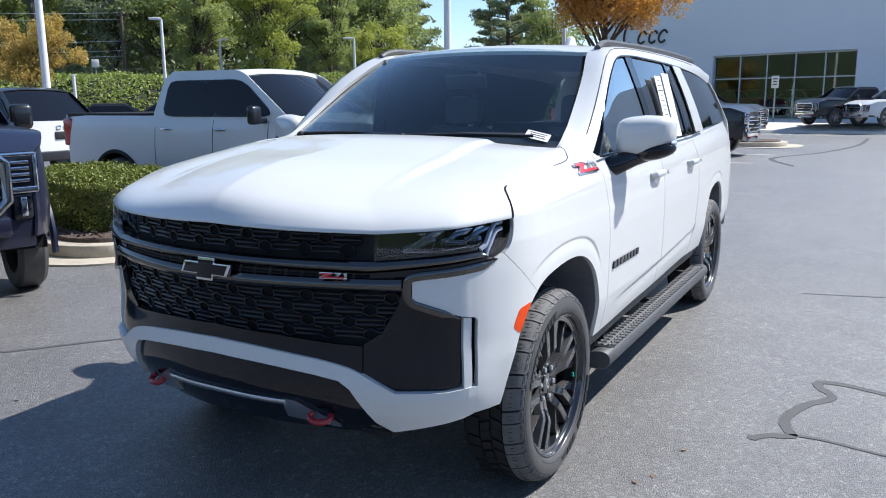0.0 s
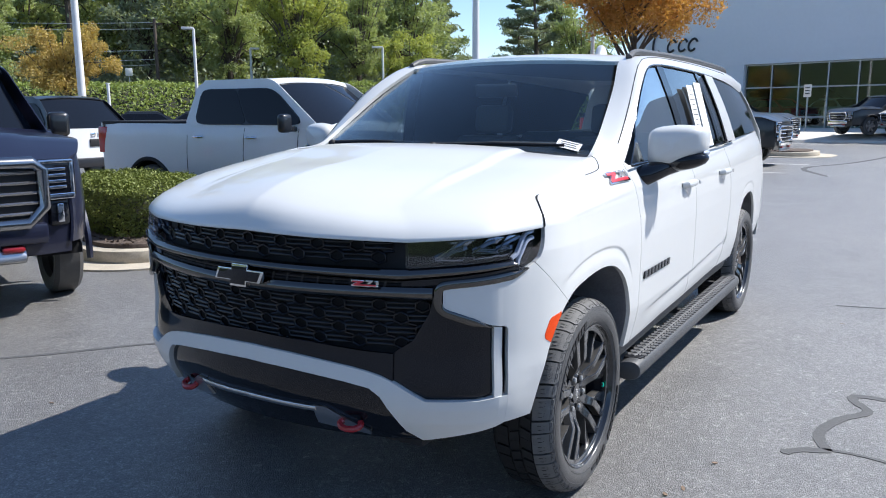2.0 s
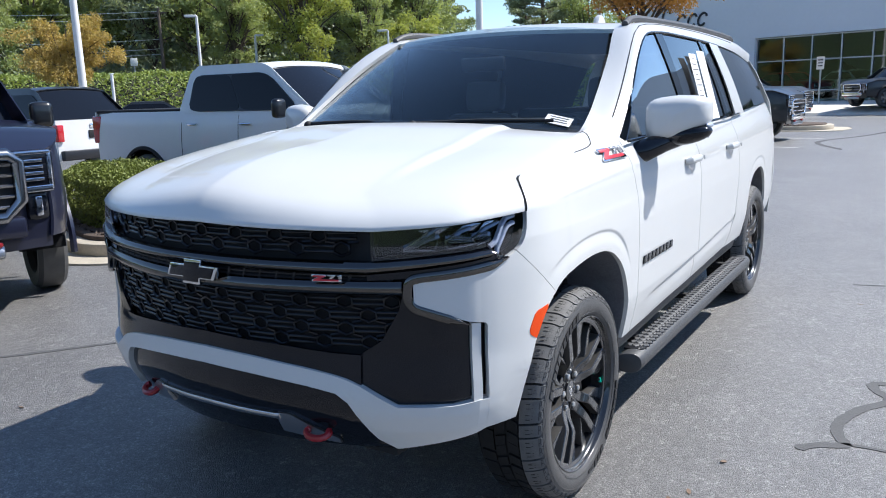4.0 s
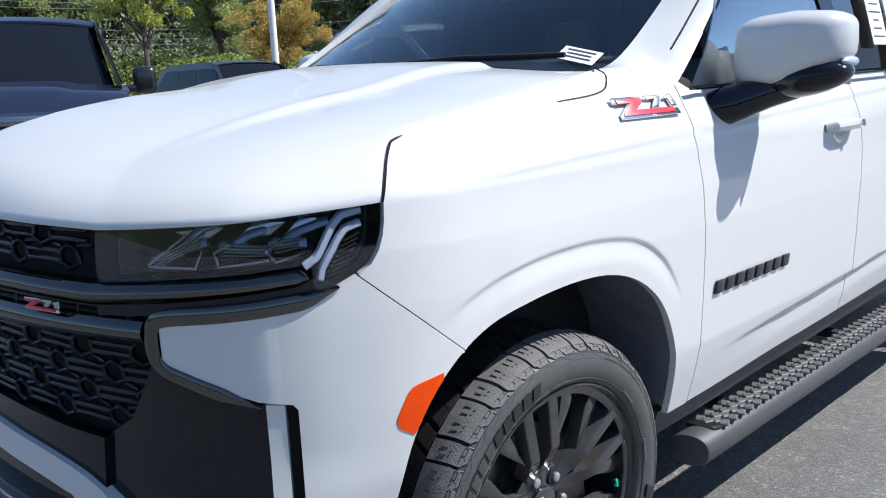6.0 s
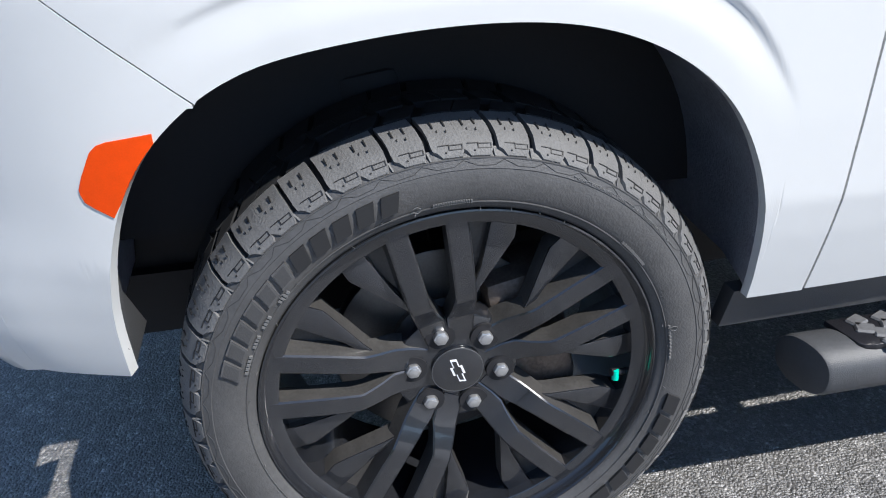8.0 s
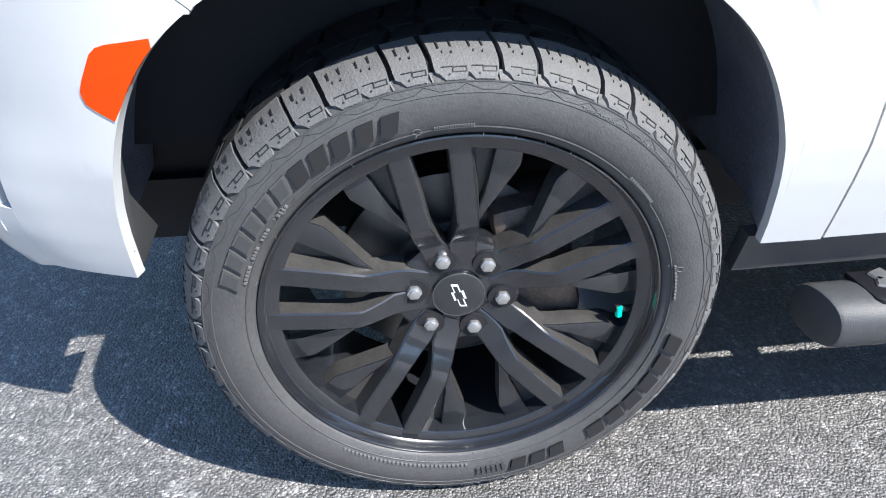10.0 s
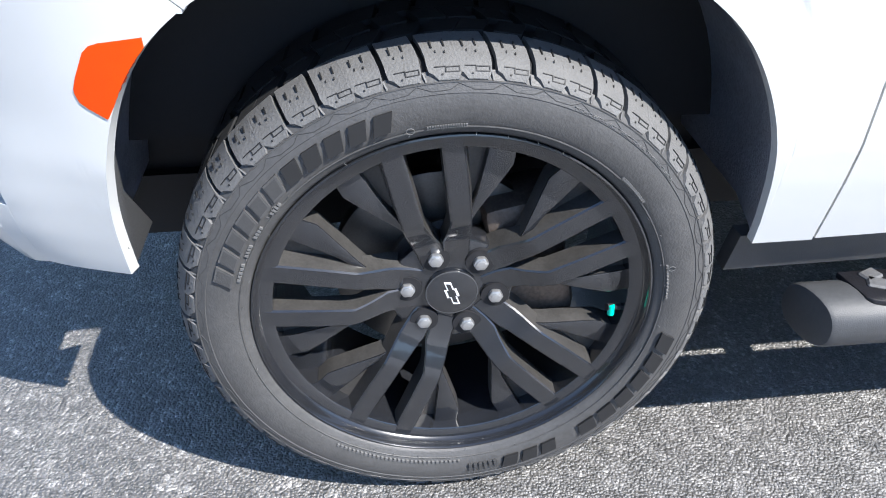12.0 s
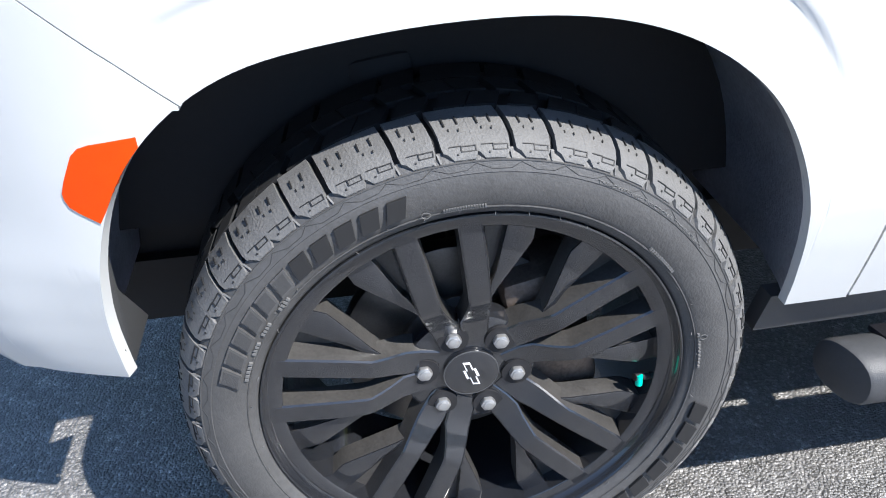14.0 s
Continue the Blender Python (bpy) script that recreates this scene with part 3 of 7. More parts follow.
def lattice(name, z0, rows, pitch, dz, half, out, shift=0.0):
    """Hexagonal cells joined by twin bars, on the nose."""
    bm = bmesh.new()
    for r in range(rows):
        z = z0 + r * dz
        reach = half
        k0 = int(reach / pitch) + 1
        for k in range(-k0, k0 + 1):
            s = (k + 0.5 * ((r + shift) % 2)) * pitch
            if abs(s) > reach:
                continue
            ring = [skin(s + 0.03 * math.cos(a), z + 0.022 * math.sin(a), out)[0] for a in (math.pi / 3 * j + math.pi / 6 for j in range(6))]
            tube(bm, ring, 0.0065, 6, closed=True)
            for dzz in (-0.0085, 0.0085):
                a, b = s + 0.028, s + pitch - 0.028
                if b < reach + 0.03:
                    tube(bm, [skin(a + (b - a) * q / 4, z + dzz, out)[0] for q in range(5)], 0.005, 6)
            if r + 1 < rows:
                for sg in (-1, 1):
                    tube(bm, [skin(s + sg * 0.022, z + 0.02, out)[0], skin(s + sg * (pitch / 2 - 0.022), z + dz - 0.02, out - 0.006)[0]], 0.0045, 5)
    return part(name, bm, GRILLE_BLACK, suv, "black hexagonal grille mesh", angle=60)


lattice("grille_mesh", 0.790, 4, 0.158, 0.045, 0.76, -0.036)
lattice("grille_mesh", 1.092, 2, 0.158, 0.042, 0.62, -0.033, 1)
mid_bm = bmesh.new()
for z in (1.0, 1.013):
    tube(mid_bm, [skin(s, z, -0.02)[0] for s in np.linspace(-0.72, 0.72, 40)], 0.004, 6)
for k in range(-11, 12):
    tube(mid_bm, [skin(k * 0.064, 0.99, -0.02)[0], skin(k * 0.064 + 0.01, 1.024, -0.02)[0]], 0.005, 5)
part("grille_slot", mid_bm, BLACK_PLASTIC, suv)
band("slot_back", [(-0.76, 0.985), (0.76, 0.985)], [(-0.76, 1.03), (0.76, 1.03)], BLACK_MATTE, suv, out=-0.03, nz=4)

# bow-shaped emblem, plain
BOW = [(-0.125, -0.022), (-0.105, 0.024), (-0.034, 0.024), (-0.034, 0.043), (0.05, 0.043), (0.042, 0.024), (0.125, 0.024), (0.105, -0.022), (0.034, -0.022), (0.034, -0.043), (-0.05, -0.043), (-0.042, -0.022)]
bow = part("front_emblem", prism(BOW, 0.02, on_skin(0, 1.0, 0.0) @ pose(0, 0, 0), 0.003), CHROME, suv, "chrome-edged black emblem")
part("emblem_face", prism([(x * 0.88, y * 0.78) for x, y in BOW], 0.006, on_skin(0, 1.0, 0.018), 0.001), BLACK_GLOSS, bow)


def trim_badge(m, width, height, parent_, flip=1):
    """A slanted trim badge: a red broad shape and two silver ones, each edged in chrome, on no ground."""
    z_shape = [(0.0, 1.0), (0.47, 1.0), (0.49, 0.80), (0.27, 0.30), (0.99, 0.30), (0.99, 0.0), (0.0, 0.0), (0.01, 0.22), (0.22, 0.72), (0.0, 0.72)]
    seven = [(0.53, 1.0), (0.80, 1.0), (0.80, 0.86), (0.68, 0.38), (0.57, 0.38), (0.68, 0.82), (0.53, 0.82)]
    one = [(0.85, 0.86), (0.97, 1.0), (1.0, 1.0), (1.0, 0.38), (0.90, 0.38), (0.90, 0.80), (0.85, 0.76)]
    badge = None
    for shape, colour in ((z_shape, BADGE_RED), (seven, SILVER), (one, SILVER)):
        pts = [((x - 0.5) * width * flip, (y - 0.5) * height) for x, y in shape]
        cx, cy = (sum(c) / len(pts) for c in zip(*pts))
        base = part("trim_badge", prism(pts, 0.005, m, 0.0008), CHROME, parent_ if badge is None else badge)
        badge = badge or tagged(base, "red and silver trim badge")
        part("badge_inlay", prism([(cx + (x - cx) * 0.86, cy + (y - cy) * 0.80) for x, y in pts], 0.003, m @ pose(0, 0, 0.0045), 0.0005), colour, badge)


trim_badge(on_skin(0.515, 1.008, 0.004), 0.10, 0.022, suv)
trim_badge(on_skin(Y(0.380), 1.298, 0.003) @ pose(0, 0, 0, 0, 0, 0.5), 0.235, 0.060, suv)
trim_badge(on_skin(-Y(0.380), 1.298, 0.003), 0.255, 0.056, suv)

# model name on the door: plain slanted bars
for k in range(8):
    s = Y(0.595 + 0.0555 * (k + 0.5))
    part("name_bar", prism([(-0.024, 0.0), (0.017, 0.0), (0.025, 0.034), (-0.016, 0.034)], 0.008, on_skin(s, 0.804, 0.0), 0.0015), BLACK_GLOSS, suv, "gloss black raised bar")

# lamps
for mirror in (False, True):
    lamp_lo = [(0.655, 1.060), (1.045, 1.090), (1.062, 1.085), (1.064, 1.050), (1.075, 1.042), (1.104, 1.053), *[(a_ - 0.003, b_ + 0.002) for a_, b_ in LAMP_EDGE], (LAMP_S1 - 0.001, 1.178)]
    lamp_hi = [(0.655, 1.152), (0.80, 1.160), (0.93, 1.168), (LAMP_S1 - 0.001, 1.182)]
    housing = band("headlamp", lamp_lo, lamp_hi, BLACK_GLOSS, suv, "headlamp with dark housing", out=-0.055, mirror=mirror, nz=8)
    sg = -1 if mirror else 1
    for pts, bowl in ((((0.752, 1.090), (0.835, 1.142), (0.868, 1.124), (0.852, 1.088)), ((0.80, 1.150), (0.84, 1.155), (0.90, 1.160), (0.86, 1.135))),
                      (((0.889, 1.116), (0.921, 1.128), (0.994, 1.131), (0.990, 1.106), (0.897, 1.094)), ((0.925, 1.138), (0.960, 1.168), (1.012, 1.166), (0.985, 1.145))),
                      (((0.985, 1.117), (1.015, 1.130), (1.060, 1.136), (1.054, 1.116), (1.0, 1.098)), ((1.02, 1.142), (1.045, 1.168), (1.075, 1.168), (1.06, 1.145)))):
        ribbon("reflector", [(pts[0][0] + 0.004, pts[0][1] + 0.004), ((pts[0][0] + pts[1][0]) / 2 + 0.012, (pts[0][1] + pts[1][1]) / 2), (pts[1][0] + 0.03, pts[1][1] + 0.012), (pts[1][0] + 0.085, pts[1][1] + 0.026)], 0.017, LAMP_DARK, housing, "blue-grey slanted reflector", out=-0.034, thick=0.008, mirror=mirror)
        ribbon("reflector", [(pts[0][0] + 0.012, pts[0][1] + 0.008), (pts[-2][0] + 0.004, pts[-2][1] + 0.006)], 0.018, LAMP_DARK, housing, out=-0.032, thick=0.008, mirror=mirror)
        for k in range(4):
            q = 0.2 + 0.2 * k
            ribbon("lamp_rib", [(pts[0][0] + 0.015 + 0.2 * 0.01 * k, pts[0][1] - 0.012 + 0.030 * q), (pts[-2][0] - 0.01, pts[-2][1] - 0.004 + 0.026 * q)], 0.003, LAMP_CHROME, housing, out=-0.026, thick=0.004, mirror=mirror)
        ribbon("light_guide", [pts[-1], (pts[0][0], pts[0][1] - 0.002), pts[1]], 0.007, LAMP_CHROME, housing, out=-0.024, thick=0.006, mirror=mirror)
        ribbon("light_guide", [(pts[-1][0], pts[-1][1] - 0.003), (pts[-2][0], pts[-2][1] - 0.006)], 0.006, LAMP_CHROME, housing, out=-0.022, thick=0.006, mirror=mirror)
        part("bowl", prism([(sg * (q[0] - bowl[0][0]), q[1] - bowl[0][1]) for q in bowl], 0.006, on_skin(sg * bowl[0][0], bowl[0][1], -0.046), 0.001), LAMP_CHROME, housing, "bright reflector bowl")
    ribbon("running_light", [(1.050, 1.084), (1.073, 1.098), (1.105, 1.150), (1.122, 1.166), (1.157, 1.172)], 0.014, LAMP_GREY, housing, "pale light guide", out=-0.020, thick=0.01, mirror=mirror)
    ribbon("running_light", [(1.073, 1.050), (1.081, 1.078), (1.113, 1.127), (1.127, 1.142), (1.155, 1.150)], 0.013, LAMP_GREY, housing, "pale light guide", out=-0.020, thick=0.01, mirror=mirror)
    for k in range(8):
        ribbon("lamp_rib", [(1.088 + 0.005 * k, 1.062 + 0.0085 * k), (1.125 + 0.004 * k, 1.074 + 0.0085 * k)], 0.004, BLACK_PLASTIC, housing, out=-0.024, thick=0.006, mirror=mirror)
    lens = band("lens", [(a_ + (0.002 if k == 0 else -0.001), b_ + 0.001) for k, (a_, b_) in enumerate(lamp_lo)], [(a_ + (0.002 if k == 0 else -0.001), b_ - 0.002) for k, (a_, b_) in enumerate(lamp_hi)], LENS_GLASS, housing, "clear lens", out=-0.002, thick=0.003, mirror=mirror, nz=8)
    lens.visible_shadow = False
    band("lamp_lower_bar", [(0.64, 0.998), (0.80, 1.008), (1.06, 1.032), (1.10, 1.046)], [(0.64, 1.016), (0.80, 1.030), (1.04, 1.055), (1.062, 1.066), (1.10, 1.052)], BLACK_GLOSS, suv, out=-0.011, mirror=mirror, nz=5)
    band("lamp_backing", [(0.60, 0.90), (0.78, 0.91), (1.03, 0.99)], [(0.60, 1.16), (1.03, 1.16)], BLACK_MATTE, suv, out=-0.075, mirror=mirror, nz=5)

# greenhouse
A_LINE = [(0.790, 0.62, 1.497), (0.735, 0.93, 1.675), (0.665, 1.20, 1.815), (0.655, 1.36, 1.855), (0.665, 1.8, 1.875), (0.66, 2.7, 1.880), (0.655, 3.7, 1.86), (0.63, 4.42, 1.80)]
D_LINE = [(0.926, 0.615, 1.395), (0.908, 0.76, 1.520), (0.865, 0.98, 1.685), (0.825, 1.20, 1.785), (0.81, 1.42, 1.812), (0.805, 1.8, 1.815), (0.79, 2.6, 1.80), (0.765, 3.4, 1.765), (0.70, 4.25, 1.71)]
B_LINE = [(0.966, 0.56, 1.333), (0.966, 1.0, 1.338), (0.966, 1.5, 1.343), (0.956, 2.2, 1.353), (0.945, 2.7, 1.363), (0.915, 3.5, 1.388), (0.86, 4.2, 1.398)]

LIFT = lambda rail: [(x, y, z + 0.024 * step01(1.42, 1.80, z)) for x, y, z in rail]  # noqa: E731
A_LINE, D_LINE = LIFT(A_LINE), LIFT(D_LINE)


for mirror in (False, True):
    foot_d = [tuple(skin(Y(a_), b_, -0.002)[0]) for a_, b_ in [(0.30, 1.386), *FOOT]]
    foot_a = [(0.850, 0.300, 1.388), (0.834, 0.36, 1.392), (0.818, 0.42, 1.400), (0.804, 0.50, 1.428)]
    rail_a, rail_d = along(spline([*foot_a, *A_LINE]), 400), along(spline([*foot_d, *D_LINE]), 400)
    cut_a, cut_d = int(np.argmin(np.linalg.norm(rail_a - A_LINE[0], axis=1))), int(np.argmin(np.linalg.norm(rail_d - D_LINE[0], axis=1)))
    rail_a = np.concatenate([along(rail_a[:cut_a + 1], 24)[:-1], along(rail_a[cut_a:], 66)])
    rail_d = np.concatenate([along(rail_d[:cut_d + 1], 24)[:-1], along(rail_d[cut_d:], 66)])
    grid = []
    for p_, (a_, b_) in enumerate(zip(rail_a, rail_d)):
        swell = 0.004 + 0.020 * step01(10, 40, p_)
        grid.append([a_ + (b_ - a_) * q + np.array((swell, 0, swell * 0.8)) * math.sin(math.pi * q) for q in np.linspace(0, 1, 11)])
    grid = np.array(grid) * ((-1, 1, 1) if mirror else (1, 1, 1))
    v, f = shell(grid, 0.02, grid_normals(grid) * (-1 if mirror else 1))
    if mirror:
        f = [q[::-1] for q in f]
    solid("roof_pillar", v, f, WHITE, suv, angle=60)
    gap = bmesh.new()
    tube(gap, [Vector(grid[k][6]) for k in range(22, 74, 2)], 0.0028, 5)
    part("panel_gap", gap, BLACK_MATTE, suv)
    flank = along(spline([(0.957, 0.55, 1.348), (0.915, 0.76, 1.538), *D_LINE[2:]]), 90), along(spline(B_LINE), 90)

    def side_pane(name, y_top, y_bot, material, label, inset=0.01, up=0.965, down=0.03):
        """A pane between two leaning edges: rows of y at the top and at the bottom."""
        g = []
        for p in range(9):
            yt, yb = y_top[0] + (y_top[1] - y_top[0]) * p / 8, y_bot[0] + (y_bot[1] - y_bot[0]) * p / 8
            t = np.array([np.interp(yt, flank[0][:, 1], flank[0][:, k]) for k in range(3)])
            b = np.array([np.interp(yb, flank[1][:, 1], flank[1][:, k]) for k in range(3)])
            g.append([(b + (t - b) * q) + np.array((0.012 * math.sin(math.pi * q) - inset, 0, 0)) for q in np.linspace(down, up, 7)])
        g = np.array(g) * ((-1, 1, 1) if mirror else (1, 1, 1))
        vv, ff = shell(g, 0.004, np.tile((1.0 if mirror else -1.0, 0, 0), (9, 7, 1)))
        ob = solid(name, vv, ff, material, suv, label)
        return ob

    side_pane("door_window", (0.80, 1.40), (0.585, 1.50), TINT, "tinted front door glass").visible_shadow = False
    side_pane("window_bar", (1.38, 1.62), (1.48, 1.66), BLACK_GLOSS, "", inset=0.022, up=1.0, down=0.0)
    side_pane("pillar_trim", (1.405, 1.53), (1.505, 1.60), BLACK_GLOSS, "black pillar cover", inset=0.004, up=0.985, down=0.01)
    side_pane("door_window", (1.54, 2.28), (1.62, 2.42), PRIVACY, "dark rear door glass")
    # added black board behind the glass, in place of the unlit cabin
    side_pane("window_bar", (1.5, 2.7), (1.6, 2.8), BLACK_MATTE, "", inset=0.03, up=1.0, down=0.0)
    side_pane("pillar_trim", (2.285, 2.36), (2.425, 2.50), BLACK_GLOSS, "black pillar cover", inset=0.004, up=0.985, down=0.01)
    side_pane("door_window", (2.365, 2.52), (2.505, 2.66), PRIVACY, "dark fixed rear glass")
    side_pane("rear_pillar", (2.55, 2.80), (2.70, 2.98), WHITE, "", inset=-0.004, up=1.0, down=-0.01)
    side_pane("quarter_window", (2.81, 4.10), (2.99, 4.15), PRIVACY, "dark cargo side glass", inset=0.0)
    # added black board again, for the dark behind the cargo glass
    side_pane("window_bar", (2.75, 4.2), (2.9, 4.2), BLACK_MATTE, "", inset=0.03, up=1.0, down=0.0)
    sgn = -1 if mirror else 1
    trim = bmesh.new()
    tube(trim, [(sgn * (x + 0.004), y, z + 0.004) for x, y, z in along(spline(B_LINE), 40)[:25]], 0.006, 6)
    tube(trim, [(sgn * (x + 0.002), y, z - 0.004) for x, y, z in along(spline(D_LINE), 60)[2:38]], 0.005, 6)
    part("window_trim", trim, BLACK_GLOSS, suv)
    rail = bmesh.new()
    tube(rail, [(sgn * x, y, z) for x, y, z in spline([(0.705, 1.25, 1.868), (0.70, 1.36, 1.900), (0.695, 1.6, 1.912), (0.685, 2.6, 1.922), (0.67, 3.6, 1.905), (0.668, 3.75, 1.876)], 8)], 0.018, 10)
    part("roof_rail", rail, GREY_PLASTIC, suv, "dark roof rail")
WS_MID = [(0.0, 0.27, 1.412), (0.0, 0.60, 1.60), (0.0, 0.88, 1.745), (0.0, 1.12, 1.862)]
WS_MID = LIFT(WS_MID)
WS_SIDE = [(0.80, 0.462, 1.388), (0.765, 0.68, 1.515), (0.712, 0.95, 1.672), (0.640, 1.215, 1.822)]
WS_SIDE = LIFT(WS_SIDE)
ws = []
for q in np.linspace(-1, 1, 25):
    a, b = along(spline(WS_MID), 20), along(spline(WS_SIDE), 20)
    w2 = abs(q) ** 2.2
    ws.append([((b[k][0]) * q, a[k][1] + (b[k][1] - a[k][1]) * w2, a[k][2] + (b[k][2] - a[k][2]) * w2) for k in range(20)])
v, f = shell(ws, 0.005, np.tile((0, 0.8, -0.6), (25, 20, 1)))
solid("windscreen", v, f, WINDSCREEN, suv, "darkly tinted windscreen").visible_shadow = False
cowl = []
for q in np.linspace(-1, 1, 25):
    w2 = abs(q) ** 2.2
    x = 0.84 * q
    cowl.append([(x, 0.20 + 0.10 * w2, 1.415 - 0.04 * w2), (x, 0.30 + 0.14 * w2, 1.405 - 0.035 * w2), (x * 0.98, 0.34 + 0.18 * w2, 1.435 - 0.035 * w2)])
v, f = shell(cowl, 0.01, np.tile((0, 0, -1.0), (25, 3, 1)))
solid("cowl", v, f, BLACK_PLASTIC, suv, "black plastic cowl")
for x0, x1 in ((-0.62, -0.02), (0.05, 0.70)):
    arm = bmesh.new()
    tube(arm, [(x0, 0.31 + 0.13 * abs(x0) ** 2.2, 1.425), ((x0 + x1) / 2, 0.325, 1.436), (x1, 0.345 + 0.12 * abs(x1) ** 2.2, 1.432)], [0.012, 0.010, 0.007], 8)
    disc = Matrix.Translation((x0, 0.30 + 0.13 * abs(x0) ** 2.2, 1.42))
    bmesh.ops.create_uvsphere(arm, u_segments=12, v_segments=8, radius=0.022, matrix=disc)
    part("wiper", arm, BLACK_MATTE, suv, "black wiper arm")
roof = []
for y in np.linspace(1.12, 4.45, 30):
    e = along(spline(A_LINE), 200)
    ey = max(y, 1.22)
    row = []
    for q in np.linspace(-1, 1, 21):
        yy = y + (0.10 * q * q if y < 1.3 else 0.10 * q * q * max(0, (1.9 - y) / 0.6))
        ex, ez = (float(np.interp(max(yy, 1.215), e[:, 1], e[:, k])) for k in (0, 2))
        row.append((ex * q, yy, ez + (0.045 - 0.01) * (1 - q * q) * min(1.0, 0.6 + (y - 1.1))))
    roof.append(row)
v, f = shell(roof, 0.02, np.tile((0, 0, -1.0), (30, 21, 1)))
solid("roof", v, f, WHITE, suv)
fin = prism([(-0.10, 0), (0.09, 0), (0.075, 0.03), (0.03, 0.08), (-0.0, 0.088), (-0.02, 0.075), (-0.05, 0.03)], 0.028, pose(0.02, 2.72, 1.922, 90, 0, -90) @ Matrix.Diagonal((-1.75, 1.6, 1.6, 1)), 0.008)
part("aerial_fin", fin, WHITE, suv, "white shark-fin aerial")
tail = [[(q * hw, 4.66 - 0.10 * q * q + dy, z) for q in np.linspace(-1, 1, 11)] for z, hw, dy in ((0.45, 0.85, 0.04), (0.8, 0.88, 0.06), (1.1, 0.87, 0.04), (1.4, 0.84, -0.05), (1.65, 0.74, -0.15), (1.82, 0.64, -0.2))]
v, f = shell(tail, 0.02, np.tile((0, -1.0, 0), (6, 11, 1)))
solid("tailgate", v, f, WHITE, suv)

# cabin
part("dashboard", boxes(((1.5, 0.42, 0.22), pose(0, 0.78, 1.26)), ((0.62, 0.16, 0.06), pose(0.40, 0.74, 1.40)), bevel=0.05), CABIN, suv)
ring = bmesh.new()
wheel_m = pose(0.40, 1.08, 1.26, 62, 0, 0)
tube(ring, [wheel_m @ Vector((0.185 * math.cos(a), 0.185 * math.sin(a), 0)) for a in np.linspace(0, 2 * math.pi, 32, endpoint=False)], 0.016, 8, closed=True)
box(ring, (0.34, 0.06, 0.03), wheel_m, 0.01), box(ring, (0.12, 0.12, 0.05), wheel_m, 0.02)
part("steering_wheel", ring, BLACK_PLASTIC, suv)
for x in (-0.42, 0.42):
    seat = boxes(((0.50, 0.16, 0.62), pose(x, 1.72, 1.12, -14)), ((0.52, 0.52, 0.18), pose(x, 1.45, 0.80)), bevel=0.06)
    seat_ob = part("seat", seat, SEAT_MAT, suv, "grey leather front seat")
    part("head_rest", boxes(((0.27, 0.10, 0.19), pose(x, 1.83, 1.53, -8)), bevel=0.04), SEAT_MAT, seat_ob)
part("bench_seat", boxes(((1.35, 0.16, 0.62), pose(0, 2.75, 1.12, -14)), ((1.35, 0.5, 0.18), pose(0, 2.5, 0.8)), bevel=0.06), SEAT_MAT, suv)
part("cabin_mirror", boxes(((0.26, 0.03, 0.075), pose(0.02, 1.02, 1.70, 15)), bevel=0.012), BLACK_PLASTIC, suv)
part("head_lining", boxes(((1.2, 3.0, 0.02), pose(0, 2.85, 1.862))), CABIN, suv)


def on_screen(q, t, out=0.004):
    """A spot on the windscreen: q across from -1 to 1, t up from 0 to 1."""
    a_, b_ = along(spline(WS_MID), 20), along(spline(WS_SIDE), 20)
    f_ = lambda qq, tt: Vector(((np.interp(tt * 19, range(20), b_[:, 0])) * qq, *[np.interp(tt * 19, range(20), a_[:, c_]) + (np.interp(tt * 19, range(20), b_[:, c_]) - np.interp(tt * 19, range(20), a_[:, c_])) * abs(qq) ** 2.2 for c_ in (1, 2)]))  # noqa: E731
    r = (f_(q + 0.02, t) - f_(q - 0.02, t)).normalized()
    u = (f_(q, t + 0.03) - f_(q, t - 0.03)).normalized()
    o = r.cross(u).normalized()
    m = Matrix((r, o.cross(r), o)).transposed().to_4x4()
    m.translation = f_(q, t) + o * out
    return m


sticker_m = on_screen(0.875, 0.07) @ pose(0, 0, 0, 0, 0, -18)
sticker = part("window_label", boxes(((0.115, 0.062, 0.0015), sticker_m)), PAPER, suv, "white printed stock label")
for k in range(3):
    part("print_bar", boxes(((0.085 - 0.012 * (k % 2), 0.005, 0.001), sticker_m @ pose(0.0, 0.018 - 0.016 * k, 0.0015))), INK, sticker)
sheet_m = pose(0.918, 1.98, 1.56, 0, 0, 0) @ pose(0, 0, 0, 90, 0, 90) @ pose(0, 0, 0, -16)
price = part("price_sheet", boxes(((0.16, 0.40, 0.001), sheet_m @ pose(0.10, 0, 0)), ((0.14, 0.30, 0.001), sheet_m @ pose(-0.09, 0.03, 0))), PAPER, suv, "white price sheet inside the rear door glass")
for k in range(9):
    part("print_bar", boxes(((0.05 + 0.03 * (k % 3), 0.005, 0.001), sheet_m @ pose(-0.09, 0.15 - 0.030 * k, 0.0012))), INK, price)

